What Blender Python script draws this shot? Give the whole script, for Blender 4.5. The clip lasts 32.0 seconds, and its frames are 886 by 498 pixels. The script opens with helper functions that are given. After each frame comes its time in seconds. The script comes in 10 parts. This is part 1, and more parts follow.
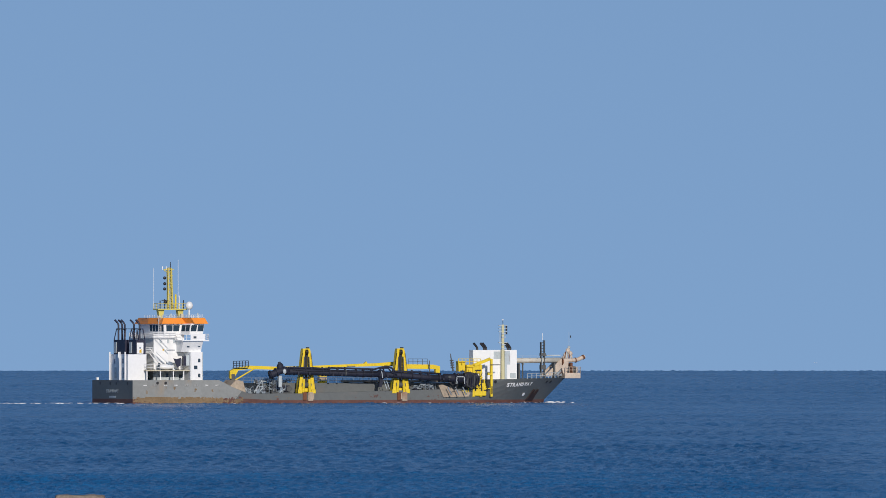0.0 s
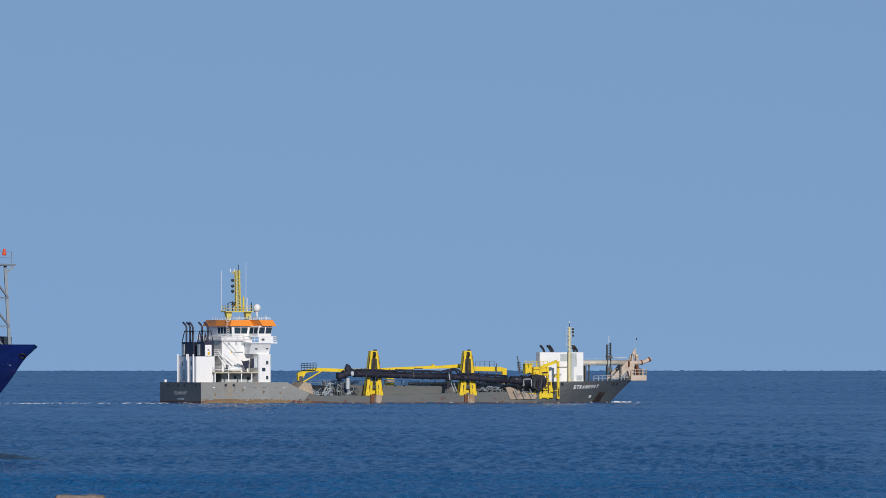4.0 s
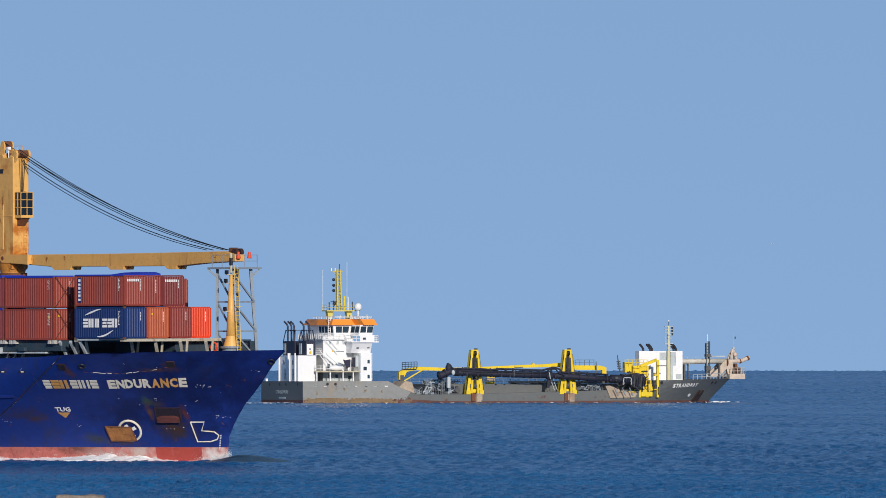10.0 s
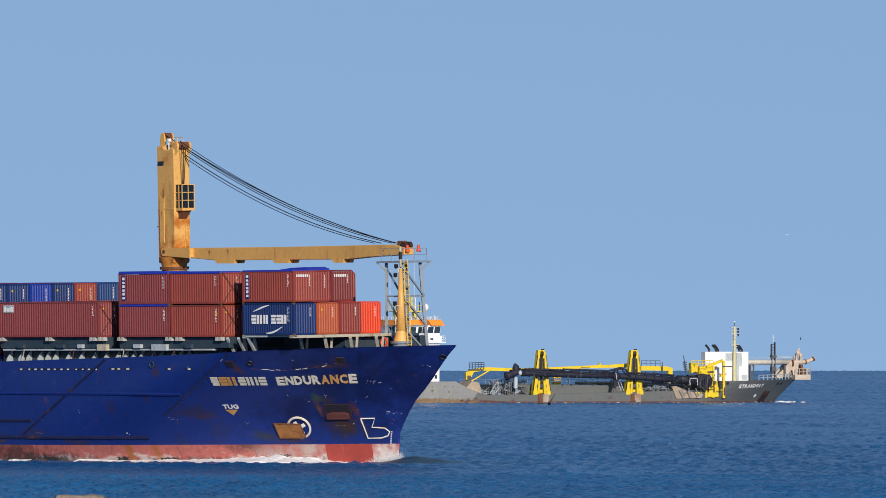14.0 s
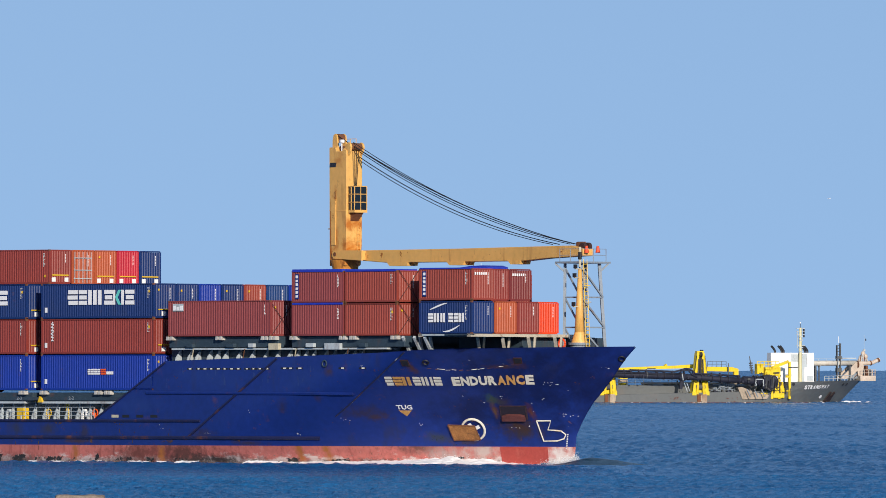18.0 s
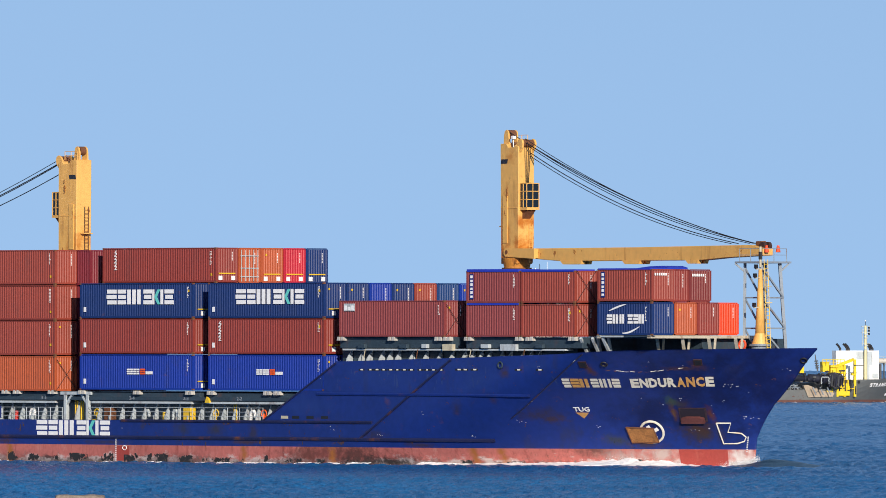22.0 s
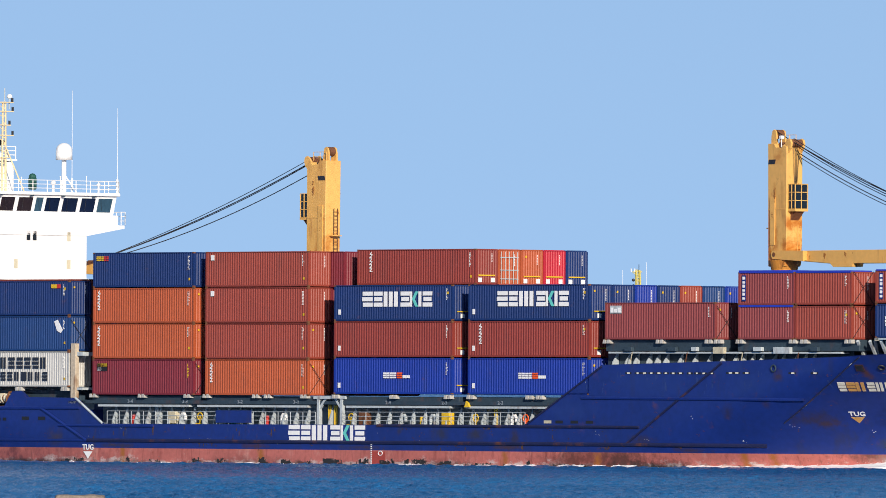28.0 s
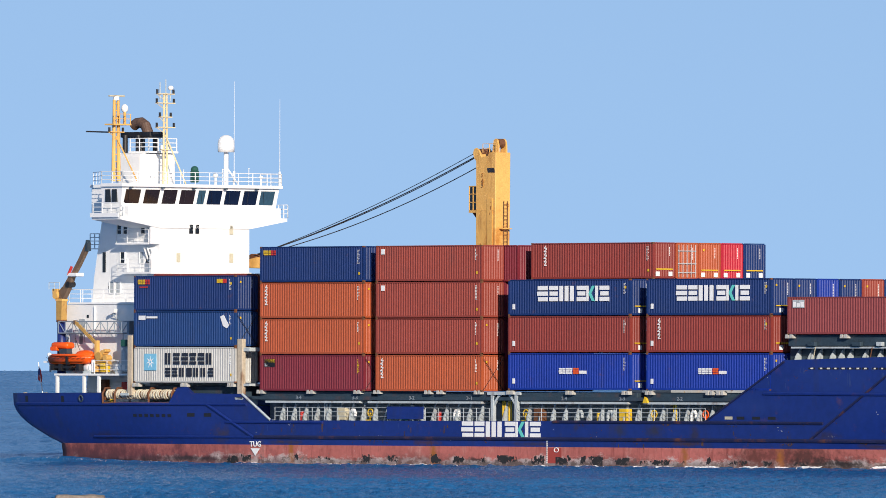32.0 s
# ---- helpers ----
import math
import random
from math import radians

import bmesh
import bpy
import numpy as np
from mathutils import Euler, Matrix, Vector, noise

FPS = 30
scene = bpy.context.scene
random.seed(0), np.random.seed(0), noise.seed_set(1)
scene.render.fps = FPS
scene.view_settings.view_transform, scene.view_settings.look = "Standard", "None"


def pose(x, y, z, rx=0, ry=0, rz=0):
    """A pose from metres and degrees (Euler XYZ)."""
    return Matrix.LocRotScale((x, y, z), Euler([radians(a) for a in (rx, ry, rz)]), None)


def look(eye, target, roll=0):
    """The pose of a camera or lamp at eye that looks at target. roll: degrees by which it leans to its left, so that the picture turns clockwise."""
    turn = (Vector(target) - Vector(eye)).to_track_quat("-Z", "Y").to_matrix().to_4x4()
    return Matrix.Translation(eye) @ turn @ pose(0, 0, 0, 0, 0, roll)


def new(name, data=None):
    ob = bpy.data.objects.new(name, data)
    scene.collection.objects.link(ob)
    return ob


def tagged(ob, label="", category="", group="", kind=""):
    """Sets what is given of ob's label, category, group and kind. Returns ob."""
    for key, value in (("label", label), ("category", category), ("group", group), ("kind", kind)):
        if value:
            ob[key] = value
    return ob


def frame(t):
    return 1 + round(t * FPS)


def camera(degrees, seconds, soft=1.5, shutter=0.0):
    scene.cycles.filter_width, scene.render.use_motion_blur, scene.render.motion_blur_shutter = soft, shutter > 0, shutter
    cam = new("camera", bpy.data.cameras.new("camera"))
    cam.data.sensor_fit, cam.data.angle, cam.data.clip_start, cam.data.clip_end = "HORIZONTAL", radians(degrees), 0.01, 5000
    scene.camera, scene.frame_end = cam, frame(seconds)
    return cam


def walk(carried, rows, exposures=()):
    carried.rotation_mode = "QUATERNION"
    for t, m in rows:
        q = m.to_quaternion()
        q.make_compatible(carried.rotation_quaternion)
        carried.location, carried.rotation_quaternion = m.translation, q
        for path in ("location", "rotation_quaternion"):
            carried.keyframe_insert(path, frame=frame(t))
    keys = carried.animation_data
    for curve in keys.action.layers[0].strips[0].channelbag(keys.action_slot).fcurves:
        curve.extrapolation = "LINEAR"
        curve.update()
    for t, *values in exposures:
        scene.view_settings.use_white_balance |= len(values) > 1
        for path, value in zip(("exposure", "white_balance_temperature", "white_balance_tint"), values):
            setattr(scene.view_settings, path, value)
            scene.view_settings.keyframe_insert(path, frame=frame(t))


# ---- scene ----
# ---------- camera: a long lens on a tripod, nine metres above the water
cam = camera(4.083, 32.0, soft=0.85)
walk(cam, [(t, pose(0, 0, 9.02, 90.473, 0, 0)) for t in (0.0, 32.0)],
     exposures=[(0, -0.04, 6500, 13), (5, -0.06, 6500, 13), (8, 0.13, 6600, 13), (10, 0.14, 6650, 13), (13, 0.17, 6800, 13), (17, 0.45, 6850, 13), (19, 0.44, 6900, 13), (21, 0.5, 6950, 13), (23, 0.62, 7050, 13), (28, 0.62, 7050, 13), (32, 0.62, 7000, 13)])

# ---------- ways of the two ships
HEADING, SPEED, SLOWING = 46.39, 5.094, -0.0041
SEAWAY = [  # seconds, heave, bow up, roll
    (0.0, 0.3, -0.12, -0.6), (1.0, 0.36, -0.15, -0.75), (2.0, 0.4, -0.17, -0.85), (3.0, 0.43, -0.18, -0.95),
    (4.0, 0.438, -0.18, -0.999), (5.0, 0.438, -0.18, -0.999), (6.0, 0.41, -0.16, -0.985), (7.0, 0.282, -0.057, -0.775),
    (8.0, 0.072, 0.016, -0.453), (9.0, -0.1, 0.041, -0.067), (10.0, -0.178, -0.032, 0.281), (11.0, -0.127, -0.115, 0.653),
    (12.0, -0.017, -0.134, 0.917), (13.0, 0.105, -0.061, 1.041), (14.0, 0.167, 0.035, 1.023), (15.0, 0.161, 0.175, 0.859),
    (16.0, 0.054, 0.276, 0.46), (17.0, -0.009, 0.24, 0.099), (18.0, -0.065, 0.121, -0.344), (19.0, -0.146, -0.01, -0.696),
    (20.0, -0.141, -0.151, -0.925), (21.0, -0.098, -0.176, -0.674), (22.0, 0.023, -0.08, -0.028), (23.0, 0.145, 0.128, 0.704),
    (24.0, 0.189, 0.368, 1.276), (25.0, 0.118, 0.519, 1.504), (26.0, -0.051, 0.502, 1.214), (27.0, -0.238, 0.241, 0.331),
    (28.0, -0.316, -0.027, -0.428), (29.0, -0.308, -0.265, -1.002), (30.0, -0.141, -0.293, -0.994), (31.0, 0.021, -0.189, -0.669),
    (32.0, 0.108, -0.002, -0.193)]


def ship_at(t, heave=0.0, bow=0.0, roll=0.0):
    """The container ship's pose; its own x runs ahead from the stem head, y to port, z up from the water."""
    s = SPEED * (t - 16) + 0.5 * SLOWING * (t - 16) ** 2
    a = radians(HEADING)
    return pose(8.33 + s * math.cos(a), 992.26 - s * math.sin(a), heave + math.sin(radians(bow)) * 60, roll, -bow, -HEADING - 0.001 * (t - 16))


SHIP_ROWS = [(t, ship_at(t, *r)) for t, *r in SEAWAY]
WATER_ROWS = [(float(t), ship_at(t)) for t in range(0, 33, 2)]

D_HEADING, D_SPEED = 22.0, 3.161
D_SEAWAY = [(0, 0.24, 0.03), (1, 0.28, 0.1), (2, 0.1, 0.14), (3, -0.11, 0.09), (4, -0.16, 0.0), (5, -0.15, -0.09), (6, -0.1, -0.16),
            (7, -0.03, -0.08), (8, 0.03, 0.03), (9, 0.04, 0.13), (10, 0.04, 0.06), (12, 0.01, -0.05), (14, -0.06, 0.0), (16, -0.14, -0.07),
            (18, -0.19, -0.1), (20, 0.03, 0.02), (21, 0.13, 0.06), (23, 0.1, 0.03), (26, 0.0, 0.0), (29, 0.1, 0.05), (32, 0.0, 0.0)]


def dredger_at(t, heave=0.0, bow=0.0):
    """The dredger's pose; its x runs ahead from the starboard stern corner, y to port."""
    a = radians(D_HEADING)
    return pose(-53.69 + D_SPEED * t * math.cos(a), 2149.7 + D_SPEED * t * math.sin(a), heave - math.sin(radians(bow)) * 40, 0, -bow, D_HEADING)


DREDGER_ROWS = [(float(t), dredger_at(t, *r)) for t, *r in D_SEAWAY]
D_WATER_ROWS = [(float(t), dredger_at(t)) for t in (0, 16, 32)]
MOVING = []  # (thing, its pose on its ship, that ship's rows)

# ---------- light: clear sky, sun behind the camera and to its right
SUN_EL, SUN_AZ = 18.0, 13.0  # azimuth: degrees to the right of straight behind the camera
toward = Vector((math.sin(radians(SUN_AZ)) * math.cos(radians(SUN_EL)), -math.cos(radians(SUN_AZ)) * math.cos(radians(SUN_EL)), math.sin(radians(SUN_EL))))
world = bpy.data.worlds.new("sky")
scene.world = world
world.use_nodes = True
wn, wl = world.node_tree.nodes, world.node_tree.links
wn.clear()
w_co = wn.new("ShaderNodeTexCoord")
w_up = wn.new("ShaderNodeVectorMath")
w_up.operation = "MULTIPLY_ADD"
w_up.inputs[1].default_value = (1, 1, 0.75)
w_up.inputs[2].default_value = (0, 0, 0.3)
w_sky = wn.new("ShaderNodeTexSky")
w_sky.sky_type, w_sky.sun_disc = "NISHITA", False
w_sky.sun_elevation, w_sky.sun_rotation = radians(SUN_EL), math.atan2(toward.x, toward.y)
w_sky.air_density, w_sky.dust_density, w_sky.ozone_density = 1.0, 0.4, 2.6
w_bg = wn.new("ShaderNodeBackground")
w_bg.inputs["Strength"].default_value = 0.11
w_out = wn.new("ShaderNodeOutputWorld")
wl.new(w_co.outputs["Generated"], w_up.inputs[0])
wl.new(w_up.outputs[0], w_sky.inputs[0])
wl.new(w_sky.outputs[0], w_bg.inputs[0])
wl.new(w_bg.outputs[0], w_out.inputs[0])
sun = new("sun", bpy.data.lights.new("sun", "SUN"))
sun.data.energy, sun.data.angle, sun.data.color = 2.95, radians(0.53), (1.0, 0.93, 0.83)
sun.matrix_world = look(toward * 300, (0, 0, 0))


# ---------- materials
def mat(name, color, rough=0.5, metal=0.0, vary=0.12, scale=1.2, bump=0.02, stain=None, stain_amt=0.0, stain_scale=(0.6, 0.6, 0.25), chips=None, chip_amt=0.0, chip_scale=3.0):
    """Paint or metal with variation at two scales, run-down stains and worn chips."""
    m = bpy.data.materials.new(name)
    m.use_nodes = True
    n, l = m.node_tree.nodes, m.node_tree.links
    b = n["Principled BSDF"]
    co = n.new("ShaderNodeTexCoord")
    info = n.new("ShaderNodeObjectInfo")
    shift = n.new("ShaderNodeVectorMath")
    shift.operation = "MULTIPLY_ADD"
    shift.inputs[1].default_value = (17.0, 31.0, 23.0)
    l.new(info.outputs["Random"], shift.inputs[0])
    l.new(co.outputs["Object"], shift.inputs[2])
    big = n.new("ShaderNodeTexNoise")
    big.inputs["Scale"].default_value, big.inputs["Detail"].default_value = 0.35 * scale, 3
    fine = n.new("ShaderNodeTexNoise")
    fine.inputs["Scale"].default_value, fine.inputs["Detail"].default_value = 4.0 * scale, 5
    for t in (big, fine):
        l.new(shift.outputs[0], t.inputs["Vector"])
    add = n.new("ShaderNodeMath")
    add.operation = "ADD"
    l.new(big.outputs["Fac"], add.inputs[0])
    l.new(fine.outputs["Fac"], add.inputs[1])
    ramp = n.new("ShaderNodeMapRange")
    ramp.inputs["From Min"].default_value, ramp.inputs["From Max"].default_value = 0.6, 1.4
    ramp.inputs["To Min"].default_value, ramp.inputs["To Max"].default_value = 1 - vary, 1 + vary
    l.new(add.outputs[0], ramp.inputs["Value"])
    mul = n.new("ShaderNodeVectorMath")
    mul.operation = "SCALE"
    mul.inputs[0].default_value = color
    l.new(ramp.outputs[0], mul.inputs["Scale"])
    last = mul.outputs[0]

    def layer(last, col, amt, sc, lo):
        mp = n.new("ShaderNodeVectorMath")
        mp.operation = "MULTIPLY"
        mp.inputs[1].default_value = sc
        l.new(shift.outputs[0], mp.inputs[0])
        t = n.new("ShaderNodeTexNoise")
        t.inputs["Scale"].default_value, t.inputs["Detail"].default_value, t.inputs["Roughness"].default_value = 1.0, 6, 0.65
        l.new(mp.outputs[0], t.inputs["Vector"])
        r = n.new("ShaderNodeMapRange")
        r.inputs["From Min"].default_value, r.inputs["From Max"].default_value = lo, lo + 0.14
        r.inputs["To Max"].default_value = amt
        l.new(t.outputs["Fac"], r.inputs["Value"])
        mx = n.new("ShaderNodeMix")
        mx.data_type = "RGBA"
        l.new(r.outputs[0], mx.inputs["Factor"])
        l.new(last, mx.inputs["A"])
        mx.inputs["B"].default_value = (*col, 1)
        return mx.outputs["Result"]

    if stain:
        last = layer(last, stain, stain_amt, stain_scale, 0.56)
    if chips:
        last = layer(last, chips, chip_amt, (chip_scale,) * 3, 0.62)
    l.new(last, b.inputs["Base Color"])
    b.inputs["Roughness"].default_value, b.inputs["Metallic"].default_value = rough, metal
    if bump:
        bp = n.new("ShaderNodeBump")
        bp.inputs["Strength"].default_value, bp.inputs["Distance"].default_value = 0.5, bump
        l.new(fine.outputs["Fac"], bp.inputs["Height"])
        l.new(bp.outputs[0], b.inputs["Normal"])
    return m


RUST = (0.16, 0.055, 0.02)
M_NAVY = mat("navy hull paint", (0.0078, 0.028, 0.186), 0.42, vary=0.2, scale=0.5, stain=(0.03, 0.03, 0.06), stain_amt=0.5, stain_scale=(0.5, 0.5, 0.1), chips=RUST, chip_amt=0.35, chip_scale=0.9)
M_BOOT = mat("red antifouling paint", (0.5, 0.145, 0.12), 0.7, vary=0.2, scale=0.7, stain=(0.62, 0.3, 0.25), stain_amt=0.7, stain_scale=(0.7, 0.7, 0.5), chips=(0.3, 0.06, 0.05), chip_amt=0.7, chip_scale=0.9)
M_BLACK_SCUFF = mat("black fender scuff", (0.02, 0.02, 0.022), 0.8, vary=0.3, stain=(0.3, 0.2, 0.18), stain_amt=0.7, stain_scale=(2, 2, 2.5))
M_RUSTY = mat("rusted steel", (0.17, 0.065, 0.028), 0.8, vary=0.35, bump=0.03)
M_COAM = mat("dark slate coaming paint", (0.03, 0.055, 0.078), 0.6, vary=0.3, stain=RUST, stain_amt=0.35)
M_GREY = mat("pale grey deck paint", (0.47, 0.53, 0.55), 0.55, vary=0.18, stain=RUST, stain_amt=0.5, stain_scale=(1.2, 1.2, 0.5))
M_CREAM = mat("cream stained steel", (0.55, 0.5, 0.36), 0.6, vary=0.2, stain=RUST, stain_amt=0.6, stain_scale=(1.5, 1.5, 0.6))
M_WHITE = mat("white ship paint", (0.88, 0.89, 0.88), 0.42, vary=0.05, scale=0.6, stain=(0.7, 0.7, 0.68), stain_amt=0.3, stain_scale=(0.8, 0.8, 0.15))
M_DECK = mat("dull green-grey deck", (0.1, 0.13, 0.13), 0.8, vary=0.25)
M_OCHRE = mat("ochre crane paint", (0.8, 0.45, 0.125), 0.45, vary=0.12, scale=0.5, stain=(0.3, 0.1, 0.02), stain_amt=0.55, stain_scale=(1.0, 1.0, 0.16), chips=(0.2, 0.07, 0.02), chip_amt=0.6, chip_scale=1.6)
M_YELLOW = mat("yellow paint", (0.78, 0.5, 0.03), 0.45, vary=0.15, stain=(0.3, 0.14, 0.03), stain_amt=0.4, stain_scale=(1.2, 1.2, 0.4))
M_GLASS = mat("dark window glass", (0.012, 0.016, 0.022), 0.06, vary=0.05, bump=0)
M_GLASS_TEAL = mat("tinted cab glass", (0.006, 0.012, 0.02), 0.08, vary=0.1, bump=0)
M_PALE_PANE = mat("pale grey window glass", (0.42, 0.47, 0.5), 0.12, vary=0.3, bump=0)
M_BLIND = mat("cream window blind", (0.6, 0.56, 0.42), 0.4, vary=0.2, bump=0)
M_ROPE = mat("greased steel wire", (0.012, 0.012, 0.016), 0.6, vary=0.2, bump=0)
M_BLACK = mat("black paint", (0.015, 0.015, 0.018), 0.5, vary=0.25)
M_ORANGE = mat("orange lifeboat shell", (0.95, 0.115, 0.008), 0.35, vary=0.06, scale=0.6)
M_FOAM = mat("white water foam", (0.86, 0.89, 0.9), 0.9, vary=0.12, scale=1.5, bump=0.12)
M_LETTER = mat("white lettering paint", (0.9, 0.9, 0.88), 0.5, vary=0.08, bump=0)
M_LETTER_RUSTY = mat("rust-streaked lettering", (0.78, 0.74, 0.62), 0.55, vary=0.12, bump=0, stain=(0.62, 0.27, 0.04), stain_amt=0.85, stain_scale=(0.4, 0.4, 0.5))
M_LETTER_ORANGE = mat("orange rusted lettering", (0.66, 0.34, 0.1), 0.6, vary=0.2, bump=0, stain=(0.75, 0.68, 0.52), stain_amt=0.7, stain_scale=(1.6, 1.6, 1.2))
M_TEAL = mat("teal lettering paint", (0.12, 0.62, 0.55), 0.5, vary=0.05, bump=0)
M_INK = mat("dark lettering paint", (0.02, 0.025, 0.04), 0.5, vary=0.15, bump=0)
M_SKYBLUE = mat("light blue panel paint", (0.2, 0.55, 0.75), 0.5, vary=0.1, bump=0)
M_RED = mat("red paint", (0.6, 0.04, 0.03), 0.5, vary=0.12)
M_GREEN = mat("dark green cover", (0.01, 0.09, 0.07), 0.7, vary=0.2)
M_RUN = mat("orange rust run", (0.38, 0.14, 0.03), 0.8, vary=0.35)
M_RUST_FILM = mat("brown rust bloom", (0.09, 0.045, 0.03), 0.85, vary=0.4, stain=(0.2, 0.08, 0.03), stain_amt=0.7, stain_scale=(2, 2, 2))
M_STEEL = mat("blue-grey lattice paint", (0.22, 0.27, 0.32), 0.55, vary=0.2, stain=RUST, stain_amt=0.5, stain_scale=(1.5, 1.5, 0.5))
M_MAST = mat("faded cream-yellow mast paint", (0.78, 0.62, 0.36), 0.5, vary=0.15)
M_EXHAUST = mat("scorched exhaust pipe", (0.12, 0.07, 0.05), 0.6, vary=0.5, scale=1.5)


def stain_or_shade(m, u, w, ru, rw, colour, amt, grain=1.6):
    """A cloudy stain, or the bow's painted shade, on a shell's paint round station u and height w, broken up by noise.
    """
    n, l = m.node_tree.nodes, m.node_tree.links
    base = n["Principled BSDF"].inputs["Base Color"]
    last = base.links[0].from_socket
    co = n.new("ShaderNodeTexCoord")
    place = n.new("ShaderNodeVectorMath")
    place.operation = "MULTIPLY_ADD"
    place.inputs[1].default_value, place.inputs[2].default_value = (1 / ru, 0, 1 / rw), (-u / ru, 0, -w / rw)
    l.new(co.outputs["Object"], place.inputs[0])
    far = n.new("ShaderNodeVectorMath")
    far.operation = "LENGTH"
    l.new(place.outputs[0], far.inputs[0])
    t = n.new("ShaderNodeTexNoise")
    t.inputs["Scale"].default_value, t.inputs["Detail"].default_value, t.inputs["Roughness"].default_value = grain, 7, 0.7
    l.new(co.outputs["Object"], t.inputs["Vector"])
    edge = n.new("ShaderNodeMath")
    edge.operation = "MULTIPLY_ADD"
    edge.inputs[1].default_value = 2.2
    l.new(t.outputs["Fac"], edge.inputs[0])
    l.new(far.outputs["Value"], edge.inputs[2])
    r = n.new("ShaderNodeMapRange")
    r.inputs["From Min"].default_value, r.inputs["From Max"].default_value = 2.0, 1.2
    r.inputs["To Max"].default_value = amt
    l.new(edge.outputs[0], r.inputs["Value"])
    mx = n.new("ShaderNodeMix")
    mx.data_type = "RGBA"
    mx.inputs["B"].default_value = (*colour, 1)
    l.new(r.outputs[0], mx.inputs["Factor"])
    l.new(last, mx.inputs["A"])
    l.new(mx.outputs["Result"], base)


def scoured(m, top=0.8):
    """Pale primer showing where the paint low on the shell is scraped, with drips down from it."""
    n, l = m.node_tree.nodes, m.node_tree.links
    base = n["Principled BSDF"].inputs["Base Color"]
    co = n.new("ShaderNodeTexCoord")
    for sc, lean, lo, hi, colour in (((2.6, 2.6, 0.3), 0.0, 0.53, 0.7, (0.27, 0.06, 0.05)), ((5.0, 5.0, 0.22), 0.0, 0.58, 0.68, (0.2, 0.075, 0.05)), ((0.35, 0.35, 1.3), 0.5, 0.6, 0.72, (0.045, 0.03, 0.028)), ((0.5, 0.5, 1.1), 0.34, 0.52, 0.62, (0.6, 0.5, 0.47)), ((1.5, 1.5, 2.2), 0.22, 0.6, 0.64, (0.2, 0.15, 0.13))):
        mp = n.new("ShaderNodeVectorMath")
        mp.operation = "MULTIPLY"
        mp.inputs[1].default_value = sc
        l.new(co.outputs["Object"], mp.inputs[0])
        t = n.new("ShaderNodeTexNoise")
        t.inputs["Scale"].default_value, t.inputs["Detail"].default_value, t.inputs["Roughness"].default_value = 1.0, 9, 0.72
        l.new(mp.outputs[0], t.inputs["Vector"])
        xyz = n.new("ShaderNodeSeparateXYZ")
        l.new(co.outputs["Object"], xyz.inputs[0])
        low = n.new("ShaderNodeMapRange")
        low.inputs["From Min"].default_value, low.inputs["From Max"].default_value = 0.0, top * 1.5
        low.inputs["To Min"].default_value, low.inputs["To Max"].default_value = lean * 0.5, -lean * 0.5
        l.new(xyz.outputs["Z"], low.inputs["Value"])
        add = n.new("ShaderNodeMath")
        l.new(t.outputs["Fac"], add.inputs[0])
        l.new(low.outputs[0], add.inputs[1])
        r = n.new("ShaderNodeMapRange")
        r.inputs["From Min"].default_value, r.inputs["From Max"].default_value, r.inputs["To Max"].default_value = lo, hi, 0.9
        l.new(add.outputs[0], r.inputs["Value"])
        mx = n.new("ShaderNodeMix")
        mx.data_type = "RGBA"
        mx.inputs["B"].default_value = (*colour, 1)
        l.new(base.links[0].from_socket, mx.inputs["A"])
        l.new(r.outputs[0], mx.inputs["Factor"])
        l.new(mx.outputs["Result"], base)


scoured(M_BOOT)


# ---------- mesh helpers
def part(name, bm, material, parent, label="", smooth=False, kind=""):
    """Links a bmesh as one mesh object under a thing or a part."""
    me = bpy.data.meshes.new(name)
    bm.normal_update()
    bm.to_mesh(me)
    bm.free()
    if smooth:
        me.polygons.foreach_set("use_smooth", [True] * len(me.polygons))
    me.materials.append(material)
    ob = new(name, me)
    ob.parent = parent
    return tagged(ob, label, kind=kind)


def same(name, me, parent, m=None, label="", material=None):
    """One more object on a mesh that exists already."""
    ob = new(name, me)
    ob.parent = parent
    if m is not None:
        ob.matrix_basis = m
    if material:
        ob.material_slots[0].link = "OBJECT"
        ob.material_slots[0].material = material
    return tagged(ob, label)


def box(bm, x0, x1, y0, y1, z0, z1, bevel=0.0):
    r = bmesh.ops.create_cube(bm, size=1.0, matrix=Matrix.Translation(((x0 + x1) / 2, (y0 + y1) / 2, (z0 + z1) / 2)) @ Matrix.Diagonal((x1 - x0, y1 - y0, z1 - z0, 1)))
    if bevel:
        es = {e for v in r["verts"] for e in v.link_edges}
        bmesh.ops.bevel(bm, geom=list(es), offset=bevel, segments=2, affect="EDGES", profile=0.5)
    return bm


def boxm(*a, bevel=0.0):
    return box(bmesh.new(), *a, bevel=bevel)


def rod(bm, p, q, r0, r1=None, n=8):
    """A round bar from p to q, tapering from r0 to r1."""
    p, q = Vector(p), Vector(q)
    d = q - p
    m = Matrix.Translation((p + q) / 2) @ d.to_track_quat("Z", "Y").to_matrix().to_4x4()
    bmesh.ops.create_cone(bm, cap_ends=True, segments=n, radius1=r0, radius2=r0 if r1 is None else r1, depth=d.length, matrix=m)
    return bm


